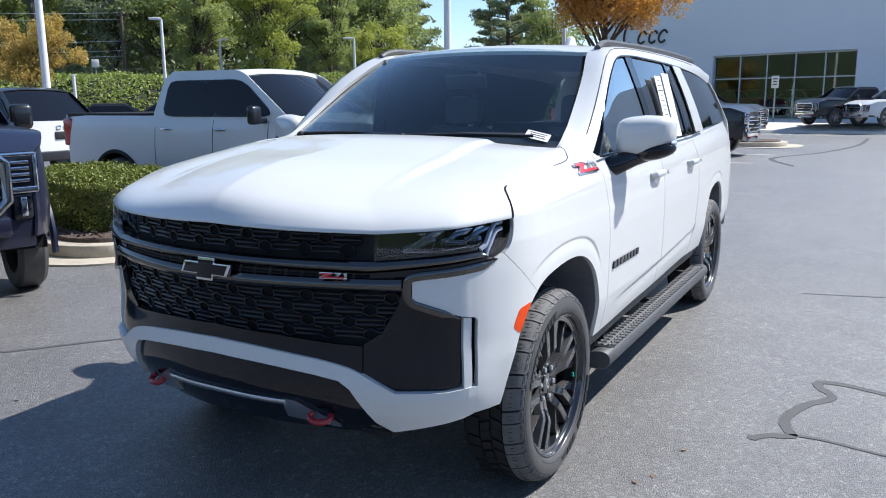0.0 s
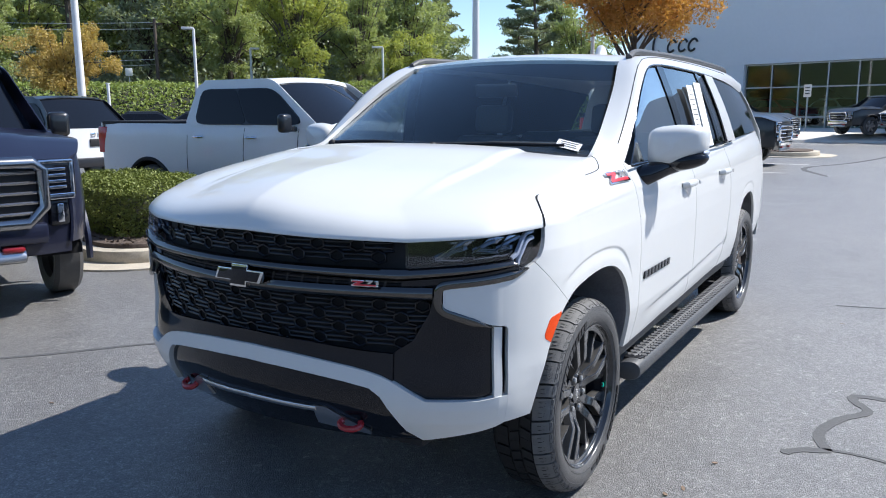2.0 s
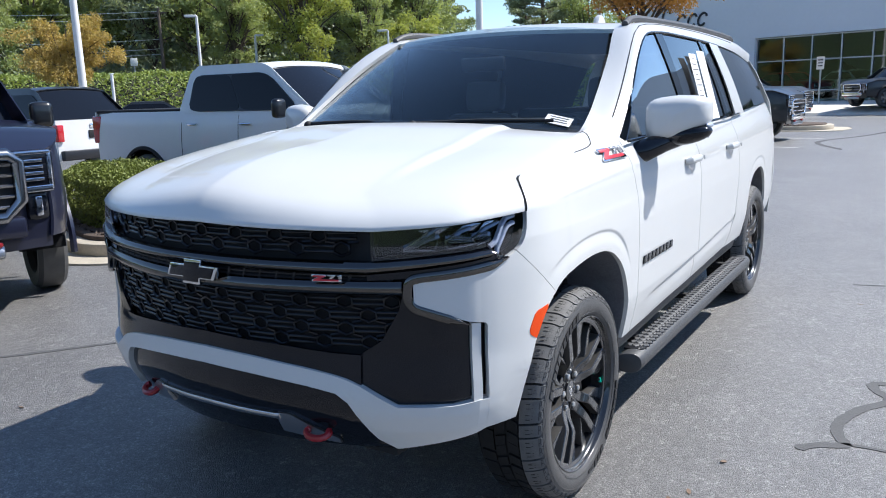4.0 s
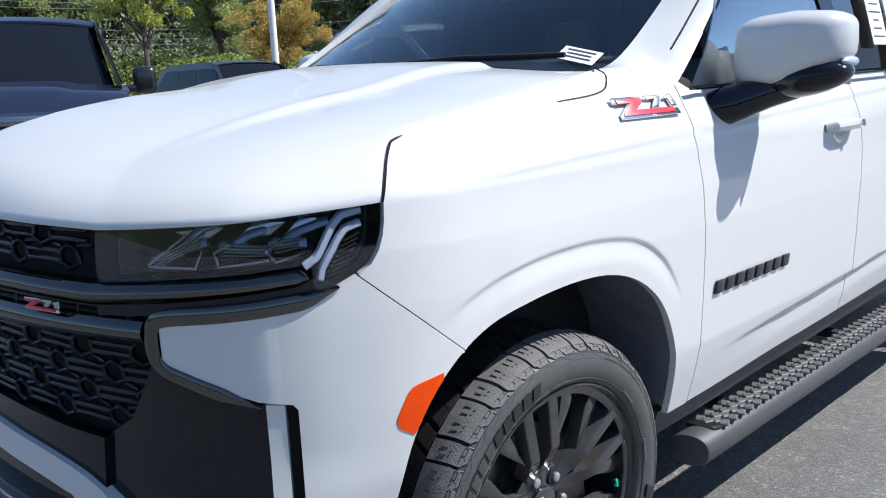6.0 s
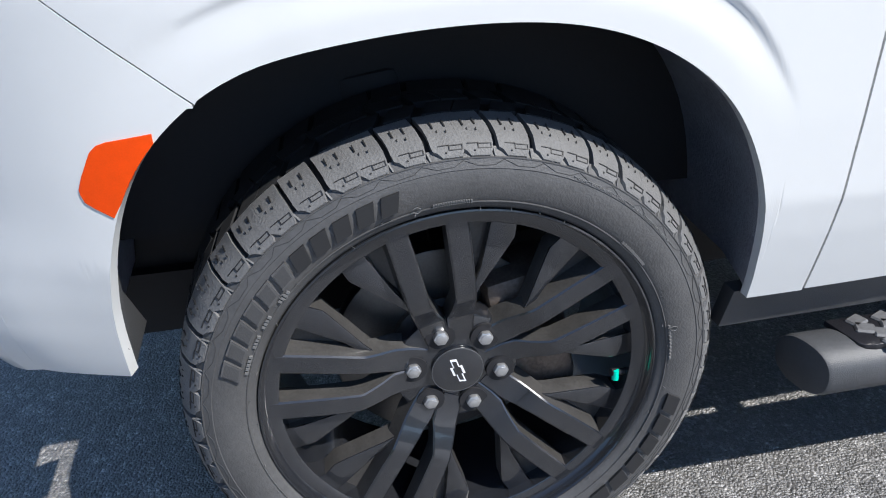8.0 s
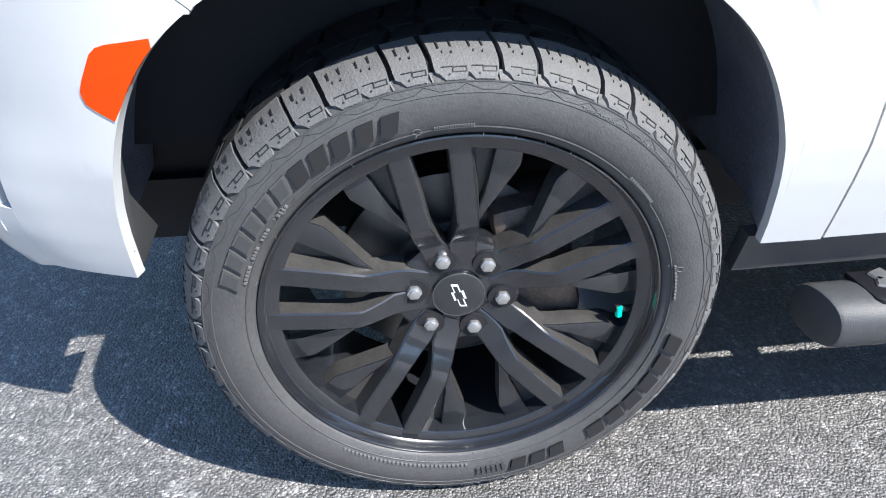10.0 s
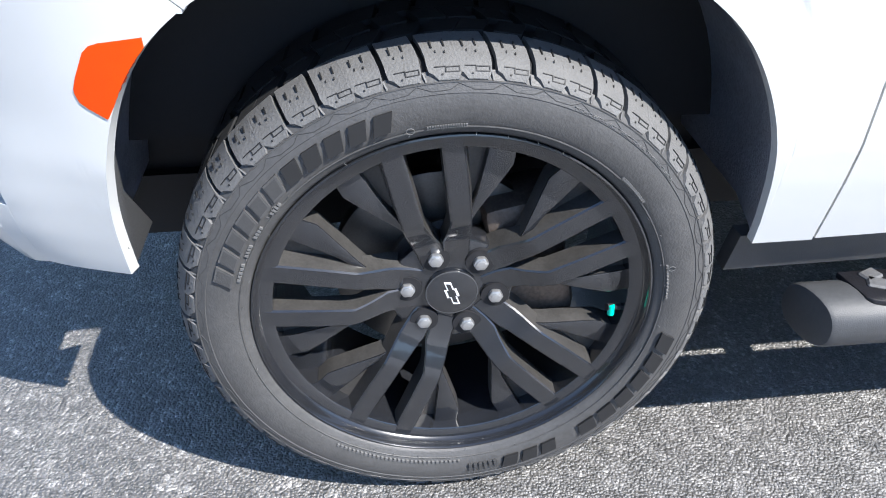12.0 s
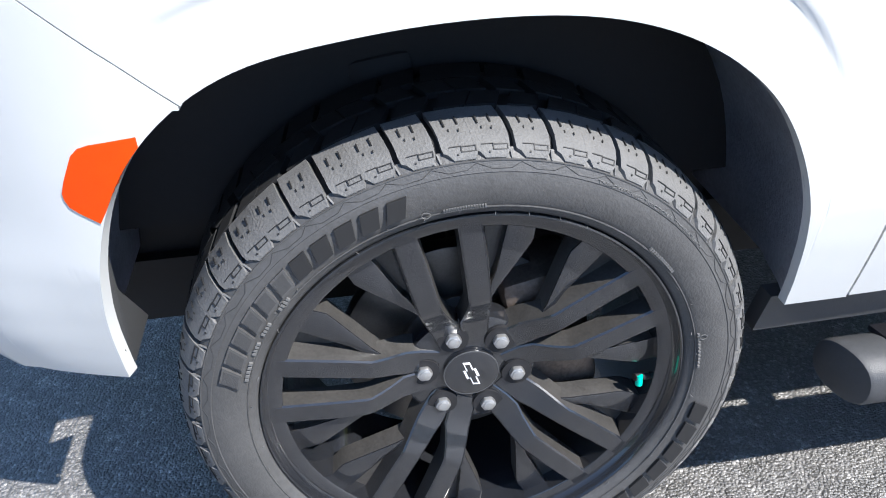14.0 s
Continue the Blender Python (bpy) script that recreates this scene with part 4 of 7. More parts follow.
# door mirrors
for sg in (1, -1):
    rows = []
    for k in range(13):
        a = math.pi * k / 12
        row = []
        for j in range(24):
            b = 2 * math.pi * j / 24
            sup = lambda c: math.copysign(abs(c) ** 0.45, c)  # noqa: E731
            x, z = sup(math.cos(b)), sup(math.sin(b))
            r = math.sin(a) ** 0.5
            row.append((sg * (1.105 + 0.132 * x * r * (1 - 0.0 * z)), 0.835 - 0.085 * math.cos(a) + 0.05 * x * r * 0.9, 1.424 + (0.096 - (0.018 if z > 0 else 0.050) * (x > 0) * x * r) * z * r + 0.012 * x))
        rows.append(row)
    verts = [p for r in rows for p in r]
    faces = [(k * 24 + j, k * 24 + (j + 1) % 24, (k + 1) * 24 + (j + 1) % 24, (k + 1) * 24 + j) for k in range(12) for j in range(24)]
    mirror_ob = solid("door_mirror", verts, faces, WHITE, suv, "white door mirror on a black foot", angle=60)
    foot = bmesh.new()
    tube(foot, [(sg * x, y, z) for x, y, z in ((0.945, 0.66, 1.275), (0.99, 0.70, 1.285), (1.05, 0.80, 1.318), (1.10, 0.86, 1.335))], [0.040, 0.050, 0.045, 0.04], 16)
    bmesh.ops.create_uvsphere(foot, u_segments=24, v_segments=12, radius=1, matrix=Matrix.Translation((sg * 1.118, 0.850, 1.346)) @ pose(0, 0, 0, 0, -sg * 9, 0) @ Matrix.Diagonal((0.130, 0.084, 0.046, 1)))
    part("mirror_foot", foot, BLACK_GLOSS, mirror_ob)
    sig = bmesh.new()
    bmesh.ops.create_uvsphere(sig, u_segments=16, v_segments=8, radius=1, matrix=Matrix.Translation((sg * 1.226, 0.878, 1.388)) @ Matrix.Diagonal((0.013, 0.05, 0.013, 1)))
    part("turn_signal", sig, LAMP_GREY, mirror_ob)
    part("mirror_glass", boxes(((0.22, 0.004, 0.14), pose(sg * 1.105, 0.922, 1.40)), bevel=0.001), CHROME, mirror_ob)

# running boards
for sg in (1, -1):
    sec = []
    for k in range(24):
        a = 2 * math.pi * k / 24
        c_, s_ = math.cos(a), math.sin(a)
        sec.append((0.980 + 0.056 * math.copysign(abs(c_) ** 0.85, c_), 0.345 + 0.047 * math.copysign(abs(s_) ** 0.85, s_)))
    ends = [(0.598, 0.86), (0.600, 0.95), (0.607, 1.0), (0.75, 1.0), (1.8, 1.0), (2.90, 1.0), (2.945, 0.96), (2.955, 0.8)]
    n = len(sec)
    verts = [(sg * (0.980 + (x - 0.980) * t), y - 0.012 + (0.25 * (x - 0.980) if y < 0.7 else 0), 0.345 + (z - 0.345) * t) for y, t in ends for x, z in sec]
    faces = [(k * n + j, k * n + (j + 1) % n, (k + 1) * n + (j + 1) % n, (k + 1) * n + j) for k in range(len(ends) - 1) for j in range(n)] + [tuple(range(n))[::-1], tuple(range(7 * n, 8 * n))]
    board = solid("running_board", verts, [q if sg < 0 else q[::-1] for q in faces], GREY_PLASTIC, suv, "worn black running board with chevron tread", angle=40)
    pad = [(0.672, 0.048), (0.664, 0.040), (0.650, -0.030), (2.86, -0.032), (2.86, 0.052), (0.690, 0.052)]
    part("tread_pad", prism([(sg * (0.964 + b_), a_) for a_, b_ in pad], 0.012, pose(0, 0, 0.382), 0.003), BLACK_PLASTIC, board)
    tread = bmesh.new()
    for k in range(44):
        for j in range(2):
            y = 0.70 + k * 0.0485 + 0.022 * (j % 2)
            for q in (-1, 1):
                box(tread, (0.027, 0.034, 0.008), pose(sg * (0.961 + 0.041 * j + q * 0.0112), y, 0.3945, 0, 0, sg * q * (24 if j % 2 else -24)), 0.003, 1)
    tagged(part("tread_pattern", tread, TREAD_WORN, board, "worn raised zigzag tread", smooth=False), kind="stuff")
    for y in (0.9, 1.8, 2.7):
        part("bracket", boxes(((0.3, 0.05, 0.03), pose(sg * 0.82, y, 0.36)), bevel=0.005), BLACK_MATTE, board)
    part("arch_flap", prism([(0.165, 0.17), (0.172, 0.11), (0.085, 0.0), (0.19, 0.0), (0.215, 0.04), (0.185, 0.20)], 0.006, pose(sg * 0.735, -0.452, 0.492, 90, 0, 0) @ Matrix.Diagonal((sg, 1, 1, 1)), 0.001), GREY_PLASTIC, suv, "grey felt flap at the front of the arch")


# wheels
def spoke(bm, ang, r0, r1, l0, l1, w0, w1, x0, x1, deep, chamfer=0.006, bow=0.0):
    """A bar from radius r0 to r1, set off sideways by l, its outer face at x."""
    rings = []
    for k in range(7):
        t = k / 6
        r, l, w, x = r0 + (r1 - r0) * t, l0 + (l1 - l0) * t, w0 + (w1 - w0) * t, x0 + (x1 - x0) * t + bow * math.sin(math.pi * t)
        ca, sa = math.cos(ang), math.sin(ang)
        ring = []
        for off, dx in ((-w / 2 - 0.004, -deep), (-w / 2, -chamfer), (-w / 2 + chamfer * 0.7, 0), (w / 2 - chamfer * 0.7, 0), (w / 2, -chamfer), (w / 2 + 0.004, -deep)):
            q = l + off
            ring.append(bm.verts.new((x + dx, r * ca - q * sa, r * sa + q * ca)))
        rings.append(ring)
    for a, b in zip(rings, rings[1:]):
        for j in range(6):
            bm.faces.new((a[j], a[(j + 1) % 6], b[(j + 1) % 6], b[j]))
    bm.faces.new(rings[0][::-1]), bm.faces.new(rings[-1])


def profile_ring(bm, profile, sides=96):
    """Turns a closed profile of (radius, x) about the x axis into bm."""
    n = len(profile)
    rings = [[bm.verts.new((xx, r * math.cos(a), r * math.sin(a))) for r, xx in profile] for a in (2 * math.pi * k / sides for k in range(sides))]
    for a, b in zip(rings, rings[1:] + rings[:1]):
        for j in range(n):
            bm.faces.new((a[j], a[(j + 1) % n], b[(j + 1) % n], b[j]))
    bmesh.ops.recalc_face_normals(bm, faces=bm.faces)
    return bm


def plate_x(outline, deep, bevel=0.0):
    """A plate facing x: outline of (radial, sideways, x) points, pulled back by deep."""
    bm = bmesh.new()
    front = [bm.verts.new((x, u, l)) for u, l, x in outline]
    back = [bm.verts.new((x - deep, u, l)) for u, l, x in outline]
    n = len(outline)
    bm.faces.new(front), bm.faces.new(back[::-1])
    for k in range(n):
        bm.faces.new((front[k], back[k], back[(k + 1) % n], front[(k + 1) % n])).material_index = 1
    bmesh.ops.recalc_face_normals(bm, faces=bm.faces)
    if bevel:
        edges = [e for e in bm.edges if e.verts[0] in front and e.verts[1] in front]
        bmesh.ops.bevel(bm, geom=edges, offset=bevel, segments=2, affect="EDGES", profile=0.5)
    return bm


def polar(r, deg, x):
    return r * math.cos(radians(deg)), r * math.sin(radians(deg)), x


# stations of a main spoke: radial run, inner edge, outer edge, height of its face, depth
SPOKE = [(0.050, 0.000, 0.036, -0.003, 0.030), (0.078, 0.000, 0.040, 0.001, 0.034), (0.100, 0.002, 0.0435, 0.008, 0.036), (0.116, 0.009, 0.046, 0.017, 0.036), (0.132, 0.014, 0.048, 0.026, 0.036), (0.147, 0.0185, 0.0495, 0.033, 0.036),
         (0.153, 0.0192, 0.0500, 0.0345, 0.036), (0.20, 0.0222, 0.0538, 0.036, 0.034), (0.262, 0.0258, 0.0572, 0.037, 0.033), (0.284, 0.0268, 0.0582, 0.0372, 0.033)]


def main_spoke(side):
    bm = bmesh.new()
    rings = []
    for u, l0, l1, x, deep in SPOKE:
        c = 0.0022
        ring = ((l0 - 0.002, x - deep), (l0 - 0.0004, x - c), (l0 + c, x), (l1 - c, x), (l1 + 0.0004, x - c), (l1 + 0.006, x - deep))
        rings.append([bm.verts.new((xx, u, side * l)) for l, xx in ring])
    for a, b in zip(rings, rings[1:]):
        for j in range(6):
            bm.faces.new((a[j], a[(j + 1) % 6], b[(j + 1) % 6], b[j])).material_index = int(j in (0, 4))
    bm.faces.new(rings[0][::-1]), bm.faces.new(rings[-1])
    bmesh.ops.recalc_face_normals(bm, faces=bm.faces)
    return bm


def wheel(x, y, z, sg, turn=0.0):
    """A black wheel with five pairs of straight spokes and sunken branches, with its tyre; sg: 1 on the car's left."""
    bm = bmesh.new()
    disc_x(bm, 0.100, -0.06, -0.004, 64, bevel=0.010)
    bmesh.ops.recalc_face_normals(bm, faces=bm.faces)
    w = part("wheel", bm, RIM_BLACK, suv, "satin black paired-spoke alloy wheel", angle=40)
    w.matrix_basis = pose(x, y, z, 0, 0, 0 if sg > 0 else 180)
    rim_profile = [(0.2985, 0.045), (0.3015, 0.0515), (0.3005, 0.0560), (0.2980, 0.0568), (0.2960, 0.0535), (0.2950, 0.046), (0.2920, 0.0392), (0.2905, 0.0374), (0.2735, 0.0366), (0.2712, 0.0345), (0.2705, 0.010), (0.267, -0.05), (0.261, -0.16), (0.29, -0.165), (0.29, -0.17), (0.2985, -0.17)]
    part("rim", profile_ring(bmesh.new(), rim_profile, 128), RIM_BLACK, w, angle=40)
    for side in (-1, 1):
        branch = plate_x([(u, side * l, xx) for u, l, xx in ((0.132, 0.046, 0.019), (0.150, 0.0600, 0.019), polar(0.232, 28.6, 0.019), polar(0.246, 29.3, 0.019), polar(0.274, 28.0, 0.019), polar(0.274, 20.0, 0.019), (0.180, 0.0640, 0.019), (0.160, 0.0520, 0.019))], 0.036, 0.0022)
        web = plate_x([(u, side * l, xx) for u, l, xx in ((0.158, 0.050, 0.004), polar(0.274, 10.5, 0.004), polar(0.274, 22.0, 0.004))], 0.012)
        for nm, b_ in (("spoke", main_spoke(side)), ("spoke_branch", branch), ("spoke_web", web)):
            first = part(nm, b_, RIM_BLACK, w, angle=25)
            first.data.materials.append(RIM_DUST)
            if nm == "spoke_web":
                first.data.materials[0] = RIM_DUST
            first.matrix_basis = pose(0, 0, 0, 99.6 + turn, 0, 0)
            for k in range(1, 5):
                c_ = new(nm, first.data)
                c_.parent = w
                c_.matrix_basis = pose(0, 0, 0, 99.6 + turn + 72 * k, 0, 0)
    wall_prof = [(0.2995, 0.046), (0.303, 0.0545), (0.308, 0.0590), (0.314, 0.0615), (0.3155, 0.0628), (0.322, 0.0655), (0.333, 0.0680), (0.345, 0.0690), (0.356, 0.0675), (0.3615, 0.0660), (0.3625, 0.0668), (0.3745, 0.0620), (0.3755, 0.0606), (0.386, 0.050), (0.380, 0.040), (0.34, 0.050), (0.31, 0.040)]
    crown_prof = [(0.384, 0.046), (0.394, 0.034), (0.400, 0.010), (0.402, -0.06), (0.400, -0.15), (0.395, -0.172), (0.386, -0.195), (0.345, -0.205), (0.306, -0.195), (0.297, -0.18), (0.30, -0.10), (0.37, 0.02)]
    part("tyre", profile_ring(bmesh.new(), wall_prof, 160), RUBBER, w, "dusty all-season tyre", angle=30)
    part("tyre_crown", profile_ring(bmesh.new(), crown_prof, 160), RUBBER_BLACK, w, "black rubber between the tread blocks, darkened for arch shade", angle=30)
    count = 54
    wid = 2 * math.pi / count
    tread, slits, inner_tread = bmesh.new(), bmesh.new(), bmesh.new()

    def block(x0, x1, a0, a1, skew, top=0.411, foot=0.397):
        vs = []
        for xx, rr in ((x0, top), (x1, top), (x1, foot), (x0, foot)):
            for aa in (a0, a1):
                aa += skew * (xx - x0)
                vs.append(inner_tread.verts.new((xx, rr * math.cos(aa), rr * math.sin(aa))))
        for q in ((0, 1, 3, 2), (2, 3, 5, 4), (4, 5, 7, 6), (6, 7, 1, 0), (0, 2, 4, 6), (1, 7, 5, 3)):
            inner_tread.faces.new([vs[i] for i in q])

    def groove(aa, xx, rr, size, tilt=0.0, lean=0.0):
        """A thin dark cut on the shoulder."""
        box(slits, size, Matrix.Translation((xx, rr * math.cos(aa), rr * math.sin(aa))) @ pose(0, 0, 0, math.degrees(aa) - 90, 0, 0) @ pose(0, 0, 0, 0, tilt, lean))

    # the shoulder's section: x, radius, the block's two edges in parts of the pitch
    shoulder = ((0.0612, 0.3785, 0.40, 0.16), (0.0580, 0.3850, 0.465, 0.30), (0.0555, 0.3872, 0.475, 0.42), (0.0490, 0.3935, 0.475, 0.455), (0.0380, 0.4000, 0.47, 0.46), (0.0220, 0.4062, 0.455, 0.47), (0.0020, 0.4095, 0.45, 0.475), (-0.0140, 0.4110, 0.45, 0.475))
    for k in range(count):
        c = wid * (k + 0.1 * math.sin(2.1 * k))
        shift = lambda xx: 0.9 * max(0.0, 0.045 - xx) ** 1.3  # noqa: E731
        sides_ = []
        for sg2 in (-1, 1):
            outer, inner = [], []
            for xx, rr, f0, f1 in shoulder:
                aa = c + (f1 if sg2 > 0 else -f0) * wid + shift(xx)
                outer.append(tread.verts.new((xx, rr * math.cos(aa), rr * math.sin(aa))))
                inner.append(tread.verts.new((xx - 0.004, (rr - 0.010) * math.cos(aa), (rr - 0.010) * math.sin(aa))))
            sides_.append((outer, inner))
        (o0, i0), (o1, i1) = sides_
        for i in range(len(shoulder) - 1):
            tread.faces.new((o0[i], o0[i + 1], o1[i + 1], o1[i]))
            tread.faces.new((o0[i], i0[i], i0[i + 1], o0[i + 1]))
            tread.faces.new((o1[i], o1[i + 1], i1[i + 1], i1[i]))
        tread.faces.new((o0[0], o1[0], i1[0], i0[0])), tread.faces.new((o0[-1], i0[-1], i1[-1], o1[-1]))
        block(-0.020, -0.062, c - wid * 0.42, c + wid * 0.36, 0.8)
        block(-0.070, -0.110, c - wid * 0.36, c + wid * 0.42, -0.8)
        block(-0.118, -0.170, c - wid * 0.45, c + wid * 0.45, 0.3, 0.409)
        for f, xx in ((-0.14, 0.016), (0.20, 0.018)):
            groove(c + f * wid + shift(xx), xx, 0.4078, (0.015, 0.0018, 0.0016), 13, 6)
        for f, xx in ((-0.1, 0.033), (0.14, 0.031)):
            groove(c + f * wid + shift(xx), xx, 0.4031, (0.004, 0.0012, 0.0012), 26)
        # an open rectangle cut low on each block, and studs beside it
        for f, xx, rr, size in ((-0.24, 0.0565, 0.3862, (0.0012, 0.0165, 0.0016)), (-0.24, 0.0520, 0.3908, (0.0012, 0.0165, 0.0016)), (-0.055, 0.0542, 0.3886, (0.0075, 0.0012, 0.0016)), (-0.425, 0.0542, 0.3886, (0.0075, 0.0012, 0.0016)), (0.10, 0.0515, 0.3915, (0.001, 0.014, 0.0014)), (0.05, 0.0585, 0.3845, (0.002, 0.002, 0.0016))):
            groove(c + f * wid, xx, rr, size, 45)
        for f, lean in ((0.56, 24), (0.70, 14)):
            aa = c + f * wid
            box(tread, (0.012, 0.0022, 0.0022), Matrix.Translation((0.0570, 0.3815 * math.cos(aa), 0.3815 * math.sin(aa))) @ pose(0, 0, 0, math.degrees(aa) - 90, 0, 0) @ pose(0, 0, 0, 0, 55, lean))
    bmesh.ops.recalc_face_normals(tread, faces=tread.faces), bmesh.ops.recalc_face_normals(inner_tread, faces=inner_tread.faces)
    tagged(part("tread_block", inner_tread, RUBBER_BLACK, w, "black inner tread blocks, darkened for arch shade", smooth=False), kind="stuff")
    tagged(part("tread_slit", slits, RUBBER_MARK, w, smooth=False), kind="stuff")
    tagged(part("tyre_tread", tread, TREAD_DUST, w, "dusty tread blocks", angle=30), kind="stuff")
    zig, step = bmesh.new(), 2 * math.pi / 44
    path = [(xx, rr, (k + q) * step) for k in range(44) for q, rr, xx in ((0.0, 0.3735, 0.0628), (0.22, 0.3668, 0.0654), (0.64, 0.3662, 0.0656), (0.78, 0.3690, 0.0646))]
    tube(zig, [(xx, rr * math.cos(a), rr * math.sin(a)) for xx, rr, a in path], 0.0005, 4, closed=True)
    part("sidewall_zigzag", zig, RUBBER_DULL, w)
    return w


def arc_bars(w, ang0, ang1, count, r0, r1, x, material, name, fill=0.72, lean=0.0):
    """Plain raised bars along the sidewall."""
    for k in range(count):
        a = radians(ang0 + (ang1 - ang0) * (k + 0.5) / count)
        half = abs(radians(ang1 - ang0)) / count * fill / 2
        bm = bmesh.new()
        out = []
        for xx in (x, x - 0.004):
            ring_ = []
            for r, sg2 in ((r0, -1), (r0, 1), (r1, 1), (r1, -1)):
                aa = a + sg2 * half + (lean if r == r1 else 0)
                bulge = 0.002 * math.sin(math.pi * (r - 0.30) / 0.09)
                ring_.append(bm.verts.new((xx + bulge, r * math.cos(aa), r * math.sin(aa))))
            out.append(ring_)
        bm.faces.new(out[0]), bm.faces.new(out[1][::-1])
        for j in range(4):
            bm.faces.new((out[0][j], out[1][j], out[1][(j + 1) % 4], out[0][(j + 1) % 4]))
        bmesh.ops.recalc_face_normals(bm, faces=bm.faces)
        part(name, bm, material, w)


front_wheel = wheel(*HUB, 1)
for k in range(6):
    a = radians(51 + 60 * k)
    c = (0.0698 * math.cos(a), 0.0698 * math.sin(a))
    # black disc on the hub face stands in for the shaded nut recess
    shade_disc = disc_x(bmesh.new(), 0.0225, -0.012, 0.0012, 28, c)
    part("nut_pocket", shade_disc, BLACK_MATTE, front_wheel, "black disc for the shade round a nut")
    nut = disc_x(bmesh.new(), 0.0128, -0.003, 0.009, 6, c, 0.003)
    disc_x(nut, 0.0085, 0.006, 0.0105, 16, c, 0.002)
    part("lug_nut", nut, NUT, front_wheel, "silver hexagonal lug nut", angle=25)
cap = part("centre_cap", disc_x(bmesh.new(), 0.041, -0.004, 0.004, 64, bevel=0.002), RIM_BLACK, front_wheel, "round black hub cap")
part("cap_rim", tube(bmesh.new(), [(0.003, 0.0405 * math.cos(a), 0.0405 * math.sin(a)) for a in np.linspace(0, 2 * math.pi, 40, endpoint=False)], 0.001, 5, closed=True), GREY_PLASTIC, front_wheel)
cap_m = Matrix.Translation((0.004, 0, 0)) @ pose(0, 0, 0, 90, 0, 90) @ pose(0, 0, 0, 0, 0, -71) @ Matrix.Diagonal((0.20, 0.22, 1, 1))
part("cap_emblem", prism(BOW, 0.001, cap_m), LINE_WHITE, front_wheel, "outlined silver emblem")
part("cap_emblem_face", prism([(x * 0.84, y * 0.62) for x, y in BOW], 0.0006, cap_m @ pose(0, 0, 0.0008)), RIM_BLACK, front_wheel)
valve = bmesh.new()
tube(valve, [(0.02, 0.268, -0.036), (0.024, 0.245, -0.032)], 0.006, 8)
part("valve_stem", valve, BLACK_PLASTIC, front_wheel)
part("valve_cap", tube(bmesh.new(), [(0.025, 0.252, -0.028), (0.027, 0.252, -0.045)], 0.0056, 12), GREEN_CAP, front_wheel, "green plastic valve cap")
arc_bars(front_wheel, 165.5, 132.5, 6, 0.3275, 0.3535, 0.0707, RUBBER, "sidewall_bar", 0.74, lean=-0.028)
arc_bars(front_wheel, 165.5, 132.5, 6, 0.3305, 0.3505, 0.0711, RUBBER_DULL, "sidewall_bar_face", 0.60, lean=-0.022)
arc_bars(front_wheel, 132.5, 104.5, 5, 0.3275, 0.3535, 0.0709, RUBBER_MARK, "sidewall_bar", 0.70, lean=-0.028)
arc_bars(front_wheel, -8.5, -51.0, 6, 0.3275, 0.3510, 0.0709, RUBBER_MARK, "sidewall_bar", 0.78, lean=-0.028)
arc_bars(front_wheel, -57.5, -75.5, 3, 0.3275, 0.3510, 0.0709, RUBBER_MARK, "sidewall_bar", 0.74, lean=-0.028)
arc_bars(front_wheel, -77, -86, 6, 0.330, 0.344, 0.0705, RUBBER_DULL, "sidewall_bar", 0.66)
arc_bars(front_wheel, 97.5, 88, 16, 0.3185, 0.3205, 0.0660, RUBBER_DUSTY, "sidewall_print", 0.6)
arc_bars(front_wheel, 97.5, 88, 18, 0.3155, 0.3175, 0.0650, RUBBER_DUSTY, "sidewall_print", 0.6)
arc_bars(front_wheel, 163, 157, 5, 0.3175, 0.3225, 0.0665, RUBBER_DUSTY, "sidewall_print", 0.6)
arc_bars(front_wheel, 155, 151, 4, 0.3175, 0.3225, 0.0665, RUBBER_DUSTY, "sidewall_print", 0.6)
arc_bars(front_wheel, 149, 145, 4, 0.3175, 0.3225, 0.0665, RUBBER_DUSTY, "sidewall_print", 0.6)
arc_bars(front_wheel, 141, 137, 4, 0.3175, 0.3225, 0.0665, RUBBER_DUSTY, "sidewall_print", 0.6)
arc_bars(front_wheel, 46, 36, 12, 0.3175, 0.3215, 0.0665, RUBBER_DUSTY, "sidewall_print", 0.55)
arc_bars(front_wheel, 14, 2, 10, 0.3185, 0.3215, 0.0668, RUBBER_DUSTY, "sidewall_print", 0.55)
arc_bars(front_wheel, -88, -128, 30, 0.320, 0.324, 0.0668, RUBBER_DUSTY, "sidewall_print", 0.55)
for deg, r, xx in ((101.2, 0.3190, 0.0665), (139, 0.3200, 0.0665), (12.5, 0.3260, 0.0680)):
    c3 = Vector((xx + 0.0006, r * math.cos(radians(deg)), r * math.sin(radians(deg))))
    part("sidewall_mark", tube(bmesh.new(), [c3 + Vector((0, 0.0052 * math.cos(a), 0.0040 * math.sin(a))) for a in np.linspace(0, 2 * math.pi, 20, endpoint=False)], 0.0005, 5, closed=True), RUBBER_DUSTY, front_wheel)
# rubber hairs left by the mould
hair_rng = random.Random(61)
hairs = bmesh.new()
for k in range(46):
    a, r = 2 * math.pi * k / 46 + hair_rng.uniform(-0.03, 0.03), hair_rng.choice((0.3045, 0.3125, 0.3185))
    xx = float(np.interp(r, (0.303, 0.308, 0.314, 0.322), (0.0545, 0.0590, 0.0615, 0.0655)))
    foot_ = Vector((xx, r * math.cos(a), r * math.sin(a)))
    tube(hairs, [foot_, foot_ + Vector((0.004, hair_rng.uniform(-0.004, 0.004), hair_rng.uniform(-0.004, 0.004)))], 0.0005, 4)
